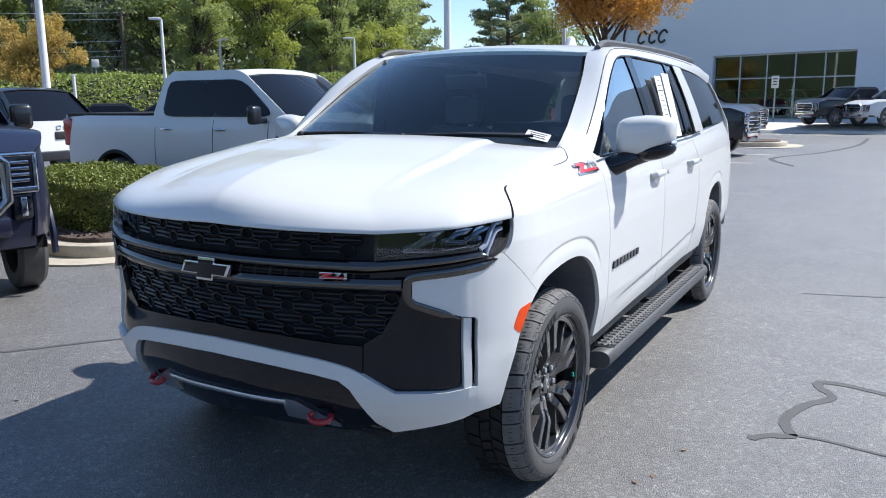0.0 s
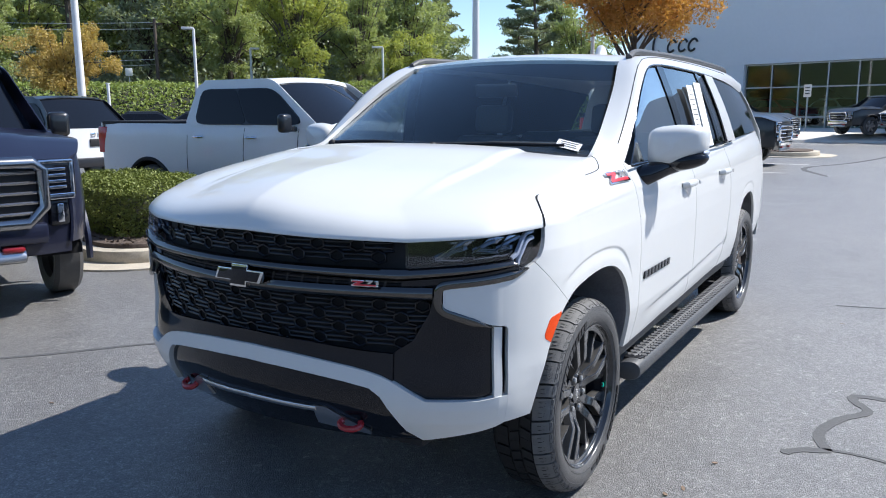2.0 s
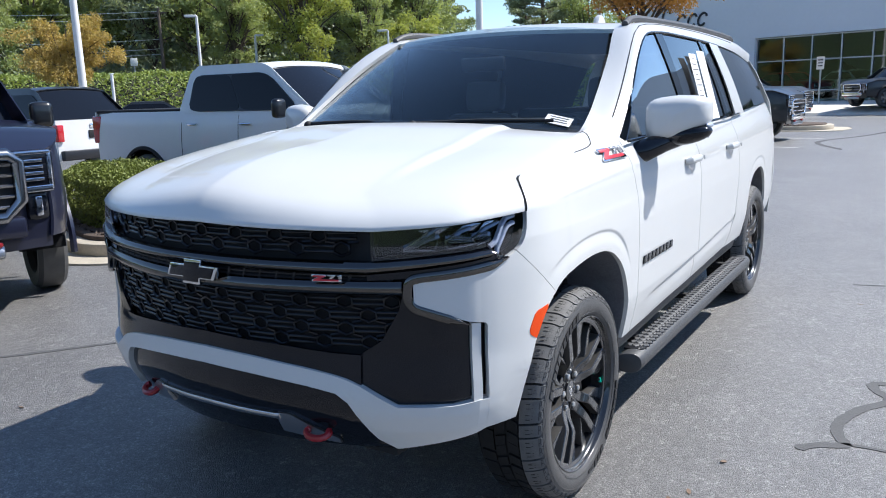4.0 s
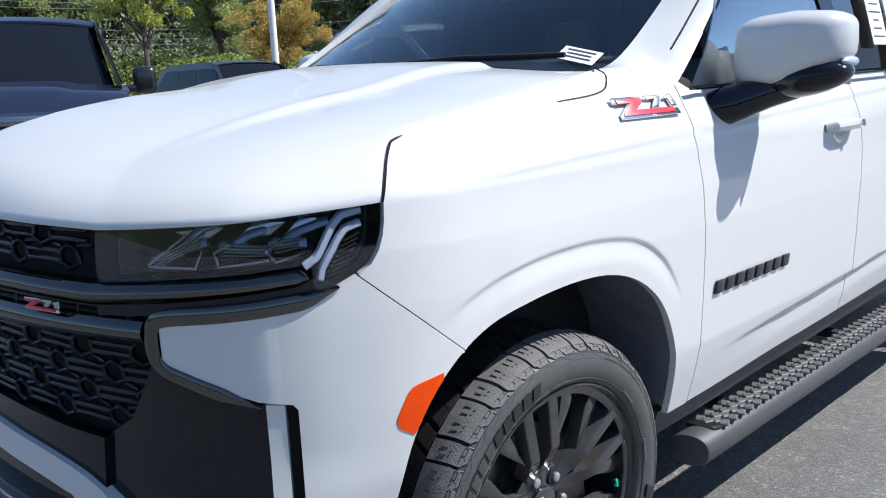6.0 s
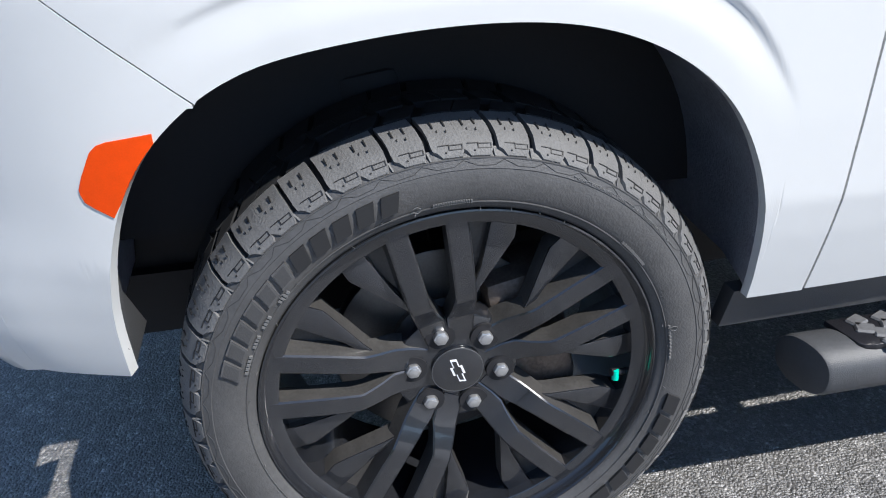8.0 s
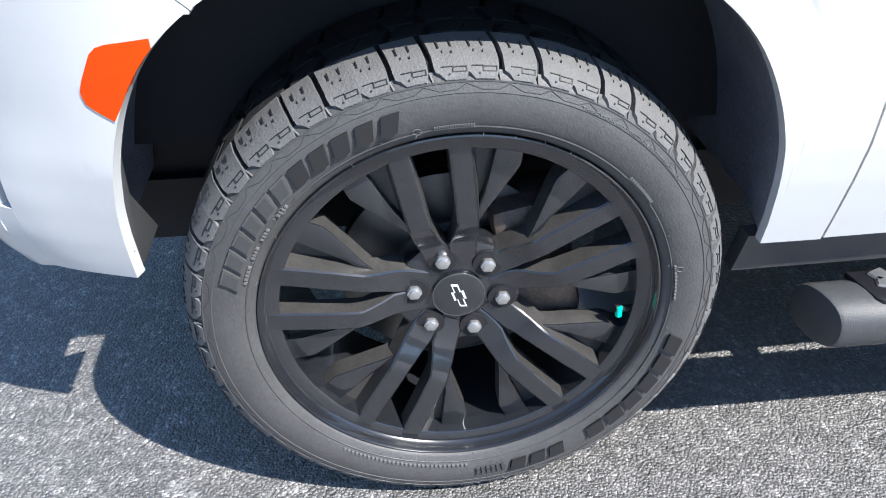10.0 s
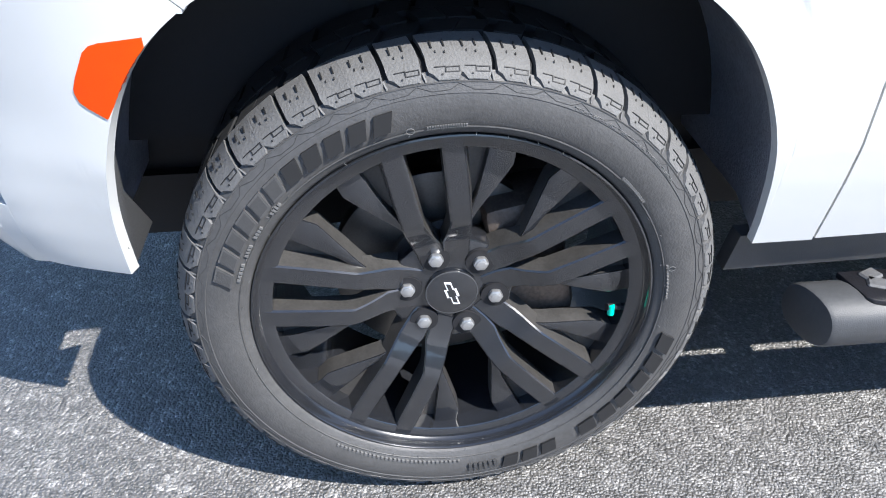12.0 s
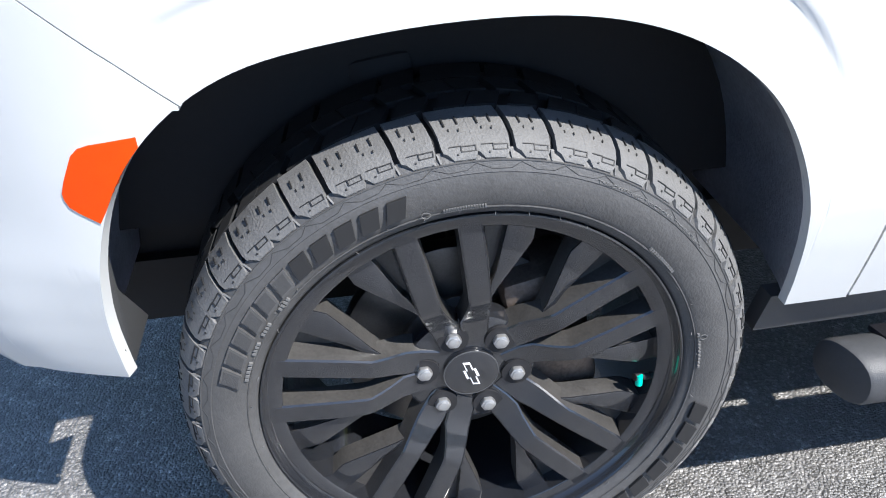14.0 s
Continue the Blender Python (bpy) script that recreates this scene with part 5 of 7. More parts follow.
tagged(part("sidewall_hairs", hairs, RUBBER_DUSTY, front_wheel, "short moulding hairs"), kind="stuff")


def arc_words(w, words, ang0, ang1, r, height, x, material):
    """Raised words along the sidewall, from the angle ang0 to ang1."""
    cu = bpy.data.curves.new("sidewall_words", "FONT")
    cu.body, cu.extrude = words, 0.02
    ob = bpy.data.objects.new("sidewall_words", cu)
    me = bpy.data.meshes.new_from_object(ob)
    bpy.data.objects.remove(ob)
    co = np.array([v_.co[:] for v_ in me.vertices])
    length = co[:, 0].max()
    for v_, (a, b, c_) in zip(me.vertices, co):
        th = radians(ang0 + (ang1 - ang0) * a / length)
        rr = r + height * b
        v_.co = (x - 0.25 * max(0.0, rr - 0.356) + 0.0007 * (1 if c_ > 0 else -1), rr * math.cos(th), rr * math.sin(th))
    me.name = "sidewall_words"
    me.materials.append(material)
    text_ob = new("sidewall_words", me)
    text_ob.parent = w
    return tagged(text_ob, "small raised tyre grade words")


arc_words(front_wheel, "TREADWEAR 600 TRACTION A TEMPERATURE A", 66.5, 37.0, 0.3640, 0.0052, 0.0686, RUBBER_DUSTY)
for r, xx in ((0.3155, 0.0632), (0.3755, 0.0618)):
    part("sidewall_line", tube(bmesh.new(), [(xx, r * math.cos(a), r * math.sin(a)) for a in np.linspace(0, 2 * math.pi, 120, endpoint=False)], 0.0012, 5, closed=True), RUBBER, front_wheel)
for m4 in (pose(0.905, 3.407, 0.411), pose(-0.943, 0.0088, 0.411, 0, 0, 180), pose(-0.905, 3.407, 0.411, 0, 0, 180)):
    other = {}
    for o in (front_wheel, *front_wheel.children):
        if o.name.startswith(("sidewall", "cap_rim", "valve")):
            continue
        c = o.copy()
        scene.collection.objects.link(c)
        other[o] = c
        c.parent = other[front_wheel] if o is not front_wheel else suv
    other[front_wheel].matrix_basis = m4
for y in (0.0, 3.407):
    for sg in (1, -1):
        part("brake_disc", disc_x(bmesh.new(), 0.175, sg * 0.845, sg * 0.875, 64, (y, 0.413), 0.003), DISC, suv, "bare steel brake disc")
        part("brake_hub", disc_x(bmesh.new(), 0.09, sg * 0.83, sg * 0.90, 32, (y, 0.413), 0.004), STEEL, suv)
        part("brake_caliper", boxes(((0.11, 0.12, 0.24), pose(sg * 0.86, y + 0.14, 0.43, 12)), bevel=0.02), STEEL, suv, "dull steel caliper")
        part("axle_arm", boxes(((0.5, 0.12, 0.10), pose(sg * 0.6, y, 0.36)), ((0.10, 0.10, 0.45), pose(sg * 0.68, y - 0.05, 0.62, 8, sg * 8)), bevel=0.02), BLACK_MATTE, suv)


# ---- the lot ----
def asphalt_mat():
    m = bpy.data.materials.new("asphalt")
    m.use_nodes = True
    nt = m.node_tree
    b = nt.nodes["Principled BSDF"]
    b.inputs["Roughness"].default_value, b.inputs["Specular IOR Level"].default_value = 0.45, 0.8
    b.inputs["Coat Weight"].default_value, b.inputs["Coat Roughness"].default_value, b.inputs["Coat IOR"].default_value = 0.5, 0.5, 1.8
    co = nt.nodes.new("ShaderNodeTexCoord")

    def tex(kind, scale, **more):
        n = nt.nodes.new("ShaderNodeTex" + kind)
        n.inputs["Scale"].default_value = scale
        for k, val in more.items():
            n.inputs[k].default_value = val
        nt.links.new(co.outputs["Object"], n.inputs["Vector"])
        return n

    def ramp(src, stops):
        r = nt.nodes.new("ShaderNodeValToRGB")
        while len(r.color_ramp.elements) < len(stops):
            r.color_ramp.elements.new(0.5)
        for e, (p, c) in zip(r.color_ramp.elements, stops):
            e.position, e.color = p, (c * 1.005, c, c * 0.995, 1)
        nt.links.new(src, r.inputs[0])
        return r.outputs[0]

    def mult(a, c, f=1.0, kind="MULTIPLY"):
        x = nt.nodes.new("ShaderNodeMix")
        x.data_type, x.blend_type = "RGBA", kind
        x.inputs[0].default_value = f
        nt.links.new(a, x.inputs[6]), nt.links.new(c, x.inputs[7])
        return x.outputs[2]

    stones = tex("Voronoi", 185.0)
    fine = tex("Noise", 420.0, Detail=2.0)
    speck = tex("Voronoi", 105.0)
    fleck = tex("Voronoi", 34.0)
    clot = tex("Noise", 16.0, Detail=3.0)
    patch = tex("Noise", 0.35, Detail=5.0)
    stain = tex("Noise", 2.2, Detail=6.0)
    sep = nt.nodes.new("ShaderNodeSeparateColor")
    nt.links.new(stones.outputs["Color"], sep.inputs[0])
    col = ramp(sep.outputs[0], [(0.0, 0.072), (0.35, 0.118), (0.75, 0.158), (1.0, 0.29)])
    col = mult(col, ramp(fine.outputs[0], [(0.3, 0.75), (0.5, 1.0), (0.72, 1.25)]))
    sep2 = nt.nodes.new("ShaderNodeSeparateColor")
    nt.links.new(speck.outputs["Color"], sep2.inputs[0])
    col = mult(col, ramp(sep2.outputs[0], [(0.0, 0.80), (0.55, 0.98), (0.85, 1.08), (1.0, 1.7)]))
    sep3 = nt.nodes.new("ShaderNodeSeparateColor")
    nt.links.new(fleck.outputs["Color"], sep3.inputs[0])
    col = mult(col, ramp(sep3.outputs[1], [(0.0, 0.82), (0.6, 1.0), (0.9, 1.08), (1.0, 1.5)]))
    col = mult(col, ramp(clot.outputs[0], [(0.32, 0.92), (0.5, 1.0), (0.7, 1.08)]))
    col = mult(col, ramp(patch.outputs[0], [(0.3, 0.82), (0.7, 1.16)]))
    col = mult(col, ramp(stain.outputs[0], [(0.28, 0.80), (0.5, 1.0), (0.75, 1.12)]))
    nt.links.new(col, b.inputs["Base Color"])
    bp = nt.nodes.new("ShaderNodeBump")
    bp.inputs["Strength"].default_value, bp.inputs["Distance"].default_value = 0.75, 0.006
    bp.invert = True
    nt.links.new(stones.outputs["Distance"], bp.inputs["Height"])
    bp2 = nt.nodes.new("ShaderNodeBump")
    bp2.inputs["Strength"].default_value, bp2.inputs["Distance"].default_value = 0.5, 0.004
    nt.links.new(fine.outputs[0], bp2.inputs["Height"]), nt.links.new(bp.outputs[0], bp2.inputs["Normal"])
    nt.links.new(bp2.outputs[0], b.inputs["Normal"]), nt.links.new(bp2.outputs[0], b.inputs["Coat Normal"])
    return m


ASPHALT = asphalt_mat()
KERB = mat("kerb_concrete", (0.46, 0.41, 0.33), 0.85, vary=0.25, scale=6, bump=0.3)
MULCH = mat("brown_mulch", (0.10, 0.075, 0.06), 0.95, vary=0.6, scale=14, bump=1.0, bump_scale=50)
TAR = mat("tar_seal", (0.085, 0.085, 0.086), 0.7, vary=0.2, scale=12, bump=0.3, bump_scale=120)
LINE = mat("road_paint", (0.72, 0.71, 0.68), 0.7, vary=0.2, scale=10)
ground = part("ground", boxes(((1200, 1200, 0.4), pose(0, 100, -0.2))), ASPHALT, None, smooth=False)
tagged(ground, "grey worn asphalt of the car park", "asphalt", kind="structure")


def flat_strip(name, path, width, material, label, category, z=0.003, wob=0.14):
    """A thin strip lying on the asphalt along a path, with a ragged width."""
    p = along(spline([(*q, 0) for q in path], 8), max(12, len(path) * 10))
    d = np.gradient(p, axis=0)
    d /= np.maximum(np.linalg.norm(d, axis=1, keepdims=True), 1e-9)
    n = np.stack([-d[:, 1], d[:, 0], 0 * d[:, 0]], 1)
    rng = random.Random(len(path) * 7 + int(abs(path[0][0]) * 100))
    ws = [width * (1 + rng.uniform(-wob, wob)) for _ in p]
    ws[0], ws[-1] = width * 0.3, width * 0.3
    grid = [[(*(q + m_ * w / 2 * s)[:2], z) for s in (-1, 1)] for q, m_, w in zip(p, n, ws)]
    v, f = shell(grid, 0.0025, np.tile((0, 0, -1.0), (len(p), 2, 1)))
    ob = solid(name, v, f, material, None, smooth=False)
    return tagged(ob, label, category, kind="structure")


flat_strip("tar_seam", [(1.66, 0.80), (1.74, 0.88), (1.835, 0.93), (1.80, 1.03), (1.79, 1.17), (1.86, 1.38), (1.975, 1.56), (1.90, 1.70), (1.905, 1.79), (2.05, 1.80), (2.30, 1.74), (2.7, 1.75)], 0.052, TAR, "dark tar seam wandering over the asphalt", "tar seam", wob=0.18)
flat_strip("tar_seam", [(1.82, 0.94), (2.0, 0.945), (2.3, 0.90), (2.8, 0.95)], 0.025, TAR, "narrow dark tar seam on the asphalt", "tar seam")
flat_strip("tar_seam", [(-4.2, -1.6), (-2.9, -0.25), (-2.41, 0.37), (-1.9, 0.85), (-0.8, 1.9)], 0.035, TAR, "dark tar seam on the asphalt", "tar seam")
flat_strip("tar_seam", [(0.2, 17.4), (-0.6, 20.0), (0.4, 23.0), (1.2, 27.5), (1.4, 33.0)], 0.14, TAR, "dark tar seam across the lane", "tar seam")
flat_strip("tar_seam", [(1.6, 4.0), (3.0, 4.3), (5.0, 4.2)], 0.02, TAR, "fine dark seam on the asphalt", "tar seam")
for x0, y0, x1, y1 in ((-3.9, 18.2, -0.8, 18.0), (-3.5, 21.6, -0.6, 21.4), (-10, 36.0, 6, 35.2)):
    flat_strip("painted_line", [(x0, y0), ((x0 + x1) / 2, (y0 + y1) / 2), (x1, y1)], 0.11, LINE, "white painted parking line", "line marking", wob=0.05)


def bits(name, n, place, size, material, label, category, seed, flat=0.3, parent=None):
    """Many small leaves or chips as one sheet of loose quads. place(rng) gives a point and the way out."""
    rng = random.Random(seed)
    verts, faces = [], []
    for _ in range(n):
        p, out = place(rng)
        out = (Vector(out) * flat + Vector((rng.gauss(0, 1), rng.gauss(0, 1), rng.gauss(0, 1)))).normalized()
        a = out.orthogonal().normalized()
        a.rotate(Matrix.Rotation(rng.uniform(0, 6.28), 3, out))
        b_ = out.cross(a)
        s = size * rng.uniform(0.6, 1.4)
        k = len(verts)
        p = Vector(p)
        verts += [p - a * s, p + b_ * s * 0.45, p + a * s, p - b_ * s * 0.45]
        faces.append((k, k + 1, k + 2, k + 3))
    ob = solid(name, verts, faces, material, parent, smooth=False)
    return tagged(ob, label, category, kind="stuff") if parent is None else tagged(ob, label)


def leaf_mat(name, color, vary=0.45, through_=0.3):
    m = mat(name, color, 0.55, vary=vary, scale=0.5, island=0.35, spec=0.3)
    nt = m.node_tree
    tr, mix = nt.nodes.new("ShaderNodeBsdfTranslucent"), nt.nodes.new("ShaderNodeMixShader")
    tr.inputs[0].default_value = (color[0] * 1.3, color[1] * 1.3, color[2] * 0.7, 1)
    mix.inputs[0].default_value = through_
    b = nt.nodes["Principled BSDF"]
    nt.links.new(b.outputs[0], mix.inputs[1]), nt.links.new(tr.outputs[0], mix.inputs[2])
    nt.links.new(mix.outputs[0], nt.nodes["Material Output"].inputs[0])
    return m


LEAF_HEDGE = leaf_mat("hedge_leaf", (0.17, 0.20, 0.045), 0.5, 0.10)
LEAF_OAK = leaf_mat("broad_leaf", (0.32, 0.37, 0.17), 0.45, 0.42)
LEAF_LIME = leaf_mat("yellow_green_leaf", (0.36, 0.39, 0.11), 0.45, 0.42)
LEAF_PINE = leaf_mat("pine_needle", (0.25, 0.29, 0.20), 0.45, 0.35)
LEAF_ORANGE = leaf_mat("autumn_leaf", (0.50, 0.27, 0.08), 0.45, 0.4)
LEAF_GOLD = leaf_mat("gold_leaf", (0.44, 0.33, 0.12), 0.45, 0.4)
LEAF_IVY = leaf_mat("ground_cover_leaf", (0.27, 0.33, 0.10), 0.35)
BARK = mat("bark", (0.10, 0.08, 0.065), 0.9, vary=0.4, scale=5, bump=0.8, bump_scale=20)
# earth of the bank; the same dark tone stands in for shade inside the hedge
SOIL_AND_SHADE = mat("dark_soil", (0.03, 0.032, 0.02), 0.95, vary=0.4, scale=3)

LEAF_DRY = mat("dry_leaf", (0.20, 0.135, 0.09), 0.8, vary=0.3, scale=30)
leaf_rng = random.Random(90)
for x, y in ((1.42, 0.52), (1.31, 0.11), (1.36, 0.20), (1.36, -0.36), (1.30, -0.31), (2.02, 2.9), (2.6, 4.4), (1.7, 3.4), (2.4, 6.1), (-1.9, -0.6), (-2.6, 0.9)):
    blade = prism([(-0.018, 0.0), (-0.006, 0.009), (0.008, 0.008), (0.020, 0.0), (0.008, -0.007), (-0.007, -0.008)], 0.0025, pose(x, y, 0.004, leaf_rng.uniform(-12, 12), leaf_rng.uniform(-12, 12), leaf_rng.uniform(0, 360)))
    tagged(part("fallen_leaf", blade, LEAF_DRY, None), "small dry brown leaf lying on the asphalt", "leaf", "fallen leaves")

# the planted island with its hedge
isl_m = pose(-6.5, 3.55, 0, 0, 0, -18)


def slab(name, half_x, half_y, h, radius, m, material, label, category, kind="structure"):
    pts = []
    for cx, cy, a0 in ((1, 1, 0), (-1, 1, 90), (-1, -1, 180), (1, -1, 270)):
        for k in range(9):
            a = radians(a0 + 90 * k / 8)
            pts.append((cx * (half_x - radius) + radius * math.cos(a), cy * (half_y - radius) + radius * math.sin(a)))
    ob = part(name, prism(pts, h, m, 0.02), material, None)
    return tagged(ob, label, category, kind=kind)


slab("gutter", 2.35, 1.45, 0.02, 0.9, isl_m, KERB, "pale concrete gutter round a planted island", "gutter")
slab("kerb", 2.05, 1.15, 0.15, 0.7, isl_m, KERB, "weathered concrete kerb of a planted island", "kerb")
slab("mulch_bed", 1.90, 1.00, 0.20, 0.6, isl_m, MULCH, "brown mulch inside the kerb", "mulch")
hedge = thing("hedge", "clipped green hedge in full sun", "hedge", pose(-6.28, 3.36, 0, 0, 0, -24))
HX, HY, HZ = 1.30, 0.68, 0.62
# dark box filling the hedge, in place of the shade between its leaves
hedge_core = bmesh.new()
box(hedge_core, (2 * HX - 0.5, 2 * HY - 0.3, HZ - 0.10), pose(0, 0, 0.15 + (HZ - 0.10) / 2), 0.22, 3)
part("hedge_core", hedge_core, SOIL_AND_SHADE, hedge)


def hedge_place(rng):
    a = rng.uniform(0, 2 * math.pi)
    ex, ey = (math.copysign(abs(c) ** 0.7, c) for c in (math.cos(a), math.sin(a)))
    if rng.random() < 0.55:
        r = math.sqrt(rng.random())
        z = HZ + 0.03 * math.sin(5 * ex * r) + rng.gauss(0, 0.022) - 0.10 * max(0, r - 0.8) ** 2 * 25
        return (ex * r * HX, ey * r * HY, z + 0.15), (0, 0, 1)
    z = rng.uniform(0.06, HZ - 0.03)
    s_ = 1 - 0.05 * (1 - z / HZ) + rng.gauss(0, 0.015)
    return (ex * HX * s_, ey * HY * s_, z + 0.15), (ex, ey, 0)


bits("hedge_leaves", 36000, hedge_place, 0.018, LEAF_HEDGE, "small bright green leaves", "", 3, 0.5, hedge)
bits("mulch_chips", 2500, lambda r: (isl_m @ Vector((r.uniform(-1.8, 1.8), r.uniform(-0.9, 0.9), 0.205)), (0, 0, 1)), 0.03, MULCH, "brown bark chips", "mulch", 4, 2.0)


# ---- parked vehicles ----
def car_paint(name, color, metal=0.0):
    return mat(name, color, 0.3, metal=metal, coat=0.5, vary=0.03, scale=4)


SMOKED = mat("smoked_chrome", (0.34, 0.34, 0.35), 0.2, metal=1.0)
PAINT_DARK = car_paint("dark_blue_paint", (0.012, 0.014, 0.032), 0.1)
PAINT_WHITE = car_paint("pearl_white_paint", (0.72, 0.72, 0.71))
PAINT_BLACK = car_paint("black_paint", (0.010, 0.011, 0.013))
PAINT_GREY = car_paint("dark_grey_paint", (0.03, 0.032, 0.036), 0.4)
LAMP_RED = mat("red_lamp", (0.45, 0.01, 0.015), 0.2, coat=0.6)
CAR_GLASS = mat("car_window", (0.008, 0.010, 0.015), 0.03, spec=0.22)
ALLOY = mat("alloy_wheel", (0.35, 0.35, 0.36), 0.35, metal=0.9)


def vehicle(name, label, category, m, paint, nose=-0.95, tail=4.3, wb=3.07, half=1.0, roof=1.92, hood=1.22, belt=1.32, ws=(0.45, 1.25), cab_end=4.0, rear_base=4.25, bed=None, low=0.42, wheel_r=0.41,
            rim=ALLOY, hood_nose=1.12, trim=CHROME, grille=None, cover=BLACK_MATTE, detail=True, cab=None):
    """A parked vehicle in its own frame: y runs back from the front axle, x to its left."""
    car = thing(name, label, category, m)
    ra = wheel_r + 0.07

    def top(y):
        if y < ws[0]:
            return float(np.interp(y, [nose, nose + 0.12, nose + 0.35, ws[0]], [hood_nose - 0.05, hood_nose, (hood + hood_nose) / 2 + 0.03, hood]))
        if bed and y > cab_end:
            return bed
        return belt

    def wide(y):
        return half * float(np.interp(y, [nose, nose + 0.1, nose + 0.3, nose + 0.6, tail - 0.5, tail - 0.12, tail], [0.80, 0.90, 0.965, 1.0, 1.0, 0.975, 0.93]))

    def foot(y):
        z = low + 0.06 * (y < nose + 0.3)
        for c in (0.0, wb):
            if abs(y - c) < ra:
                z = max(z, wheel_r + math.sqrt(ra * ra - (y - c) ** 2))
        return z

    def flank_x(y, z):
        t = (z - low) / (top(y) - low)
        return wide(y) * (0.955 + 0.045 * math.sin(math.pi * min(max(t, 0), 1) ** 0.8)) - 0.02 * max(0, t - 0.9) * 10

    for sg in (1, -1):
        ys = sorted({*np.linspace(nose, tail, 60), *[c + ra * k for c in (0, wb) for k in (-1.0, -0.999, -0.97, -0.9, -0.75, -0.5, 0.5, 0.75, 0.9, 0.97, 0.999, 1.0)]})
        grid = [[(sg * flank_x(y, z), y, z) for z in np.linspace(foot(y), max(top(y), foot(y) + 0.05), 12)] for y in ys]
        v, f = shell(grid, 0.02, np.tile((-sg, 0, 0), (len(ys), 12, 1)))
        solid("side_panel", v, f, paint, car)
        for c in (0, wb):
            pts = [[(sg * x, c + ra * math.cos(a), wheel_r + ra * math.sin(a)) for a in np.linspace(0.0, math.pi, 20)] for x in (half * 0.945, half * 0.6)]
            v, f = shell(pts, 0.005, np.zeros((2, 20, 3)))
            solid("wheel_liner", v, f, BLACK_MATTE, car)
            if detail:
                lip = bmesh.new()
                tube(lip, [(sg * (half * 0.995), c + (ra + 0.02) * math.cos(a), wheel_r + (ra + 0.02) * math.sin(a)) for a in np.linspace(-0.1, math.pi + 0.1, 20)], 0.03, 6)
                part("wheel_arch", lip, cover if bed else paint, car)
            tyre = lathe("tyre", [(0.66 * wheel_r, 0.10), (0.80 * wheel_r, 0.125), (0.93 * wheel_r, 0.115), (wheel_r, 0.08), (wheel_r, -0.08), (0.93 * wheel_r, -0.115), (0.66 * wheel_r, -0.10)], RUBBER, car, sides=40)
            tyre.matrix_basis = pose(sg * (half - 0.145), c, wheel_r, 0, 0, 0 if sg > 0 else 180)
            rb = bmesh.new()
            for k in range(6):
                spoke(rb, radians(60 * k), 0.03, 0.62 * wheel_r, 0, 0, 0.07, 0.09, 0.085, 0.095, 0.05)
            disc_x(rb, 0.08, 0.03, 0.09, 20)
            disc_x(rb, 0.64 * wheel_r, -0.05, 0.01, 32)
            part("rim", rb, rim, tyre)
        # door seams and handles
        if detail:
            for y in ([ws[0] + 0.35, (ws[0] + cab_end) / 2 + 0.1, cab_end - 0.02] if bed else [ws[0] + 0.2, 1.55, 2.55]):
                seam = bmesh.new()
                tube(seam, [(sg * (flank_x(y, z) + 0.001), y, z) for z in np.linspace(low + 0.08, belt - 0.02, 8)], 0.005, 4)
                part("door_seam", seam, BLACK_MATTE, car)
            for y in ((ws[0] + cab_end) / 2 - 0.05, cab_end - 0.25):
                hb = bmesh.new()
                tube(hb, [(sg * (flank_x(y, belt - 0.15) + 0.02), y + d, belt - 0.14) for d in (-0.1, -0.05, 0.05, 0.1)], [0.012, 0.018, 0.018, 0.012], 8)
                part("door_handle", hb, trim, car)
            mir = bmesh.new()
            box(mir, (0.2, 0.12, 0.24), pose(sg * (half + 0.14), ws[0] + 0.42, belt + 0.055), 0.05, 3)
            box(mir, (0.16, 0.06, 0.07), pose(sg * (half + 0.02), ws[0] + 0.40, belt - 0.02), 0.02)
            part("door_mirror", mir, PAINT_BLACK, car)
    # hood, with two creases
    rows = []
    for y in np.linspace(nose, ws[0] + 0.05, 22):
        rows.append([(q * wide(y) * 0.985, y - 0.10 * (1 - q * q) * (1 - step01(nose, nose + 0.5, y)), top(y) + (0.05 * (1 - abs(q) ** 2.5) + 0.02 * step01(0.62, 0.5, abs(q))) * step01(nose - 0.05, nose + 0.4, y)) for q in np.linspace(-1, 1, 27)])
    v, f = shell(rows, 0.02, np.tile((0, 0, -1.0), (22, 27, 1)))
    solid("hood", v, f, paint, car)
    # nose
    rows = []
    for z in np.linspace(low - 0.02, top(nose) + 0.005, 10):
        t = (z - low) / (top(nose) - low)
        rows.append([(q * wide(nose) * (0.97 + 0.03 * t), nose - 0.10 * (1 - q * q) + 0.03 * (1 - t) ** 2, z) for q in np.linspace(-1, 1, 19)])
    v, f = shell(rows, 0.03, np.tile((0, 1.0, 0), (10, 19, 1)))
    solid("front_bumper", v, f, paint, car)

    def nose_y(x):
        return nose - 0.10 * (1 - (x / wide(nose)) ** 2)

    def face_box(nm, x, z, sx, sz, material, out=0.02, parent_=None, bev=0.012, lab=""):
        return part(nm, boxes(((sx, 0.06, sz), pose(x, nose_y(x) - out + 0.03, z, 0, 0, -math.degrees(math.atan(0.20 * x / wide(nose) ** 2)) * -1)), bevel=bev), material, parent_ or car, lab)

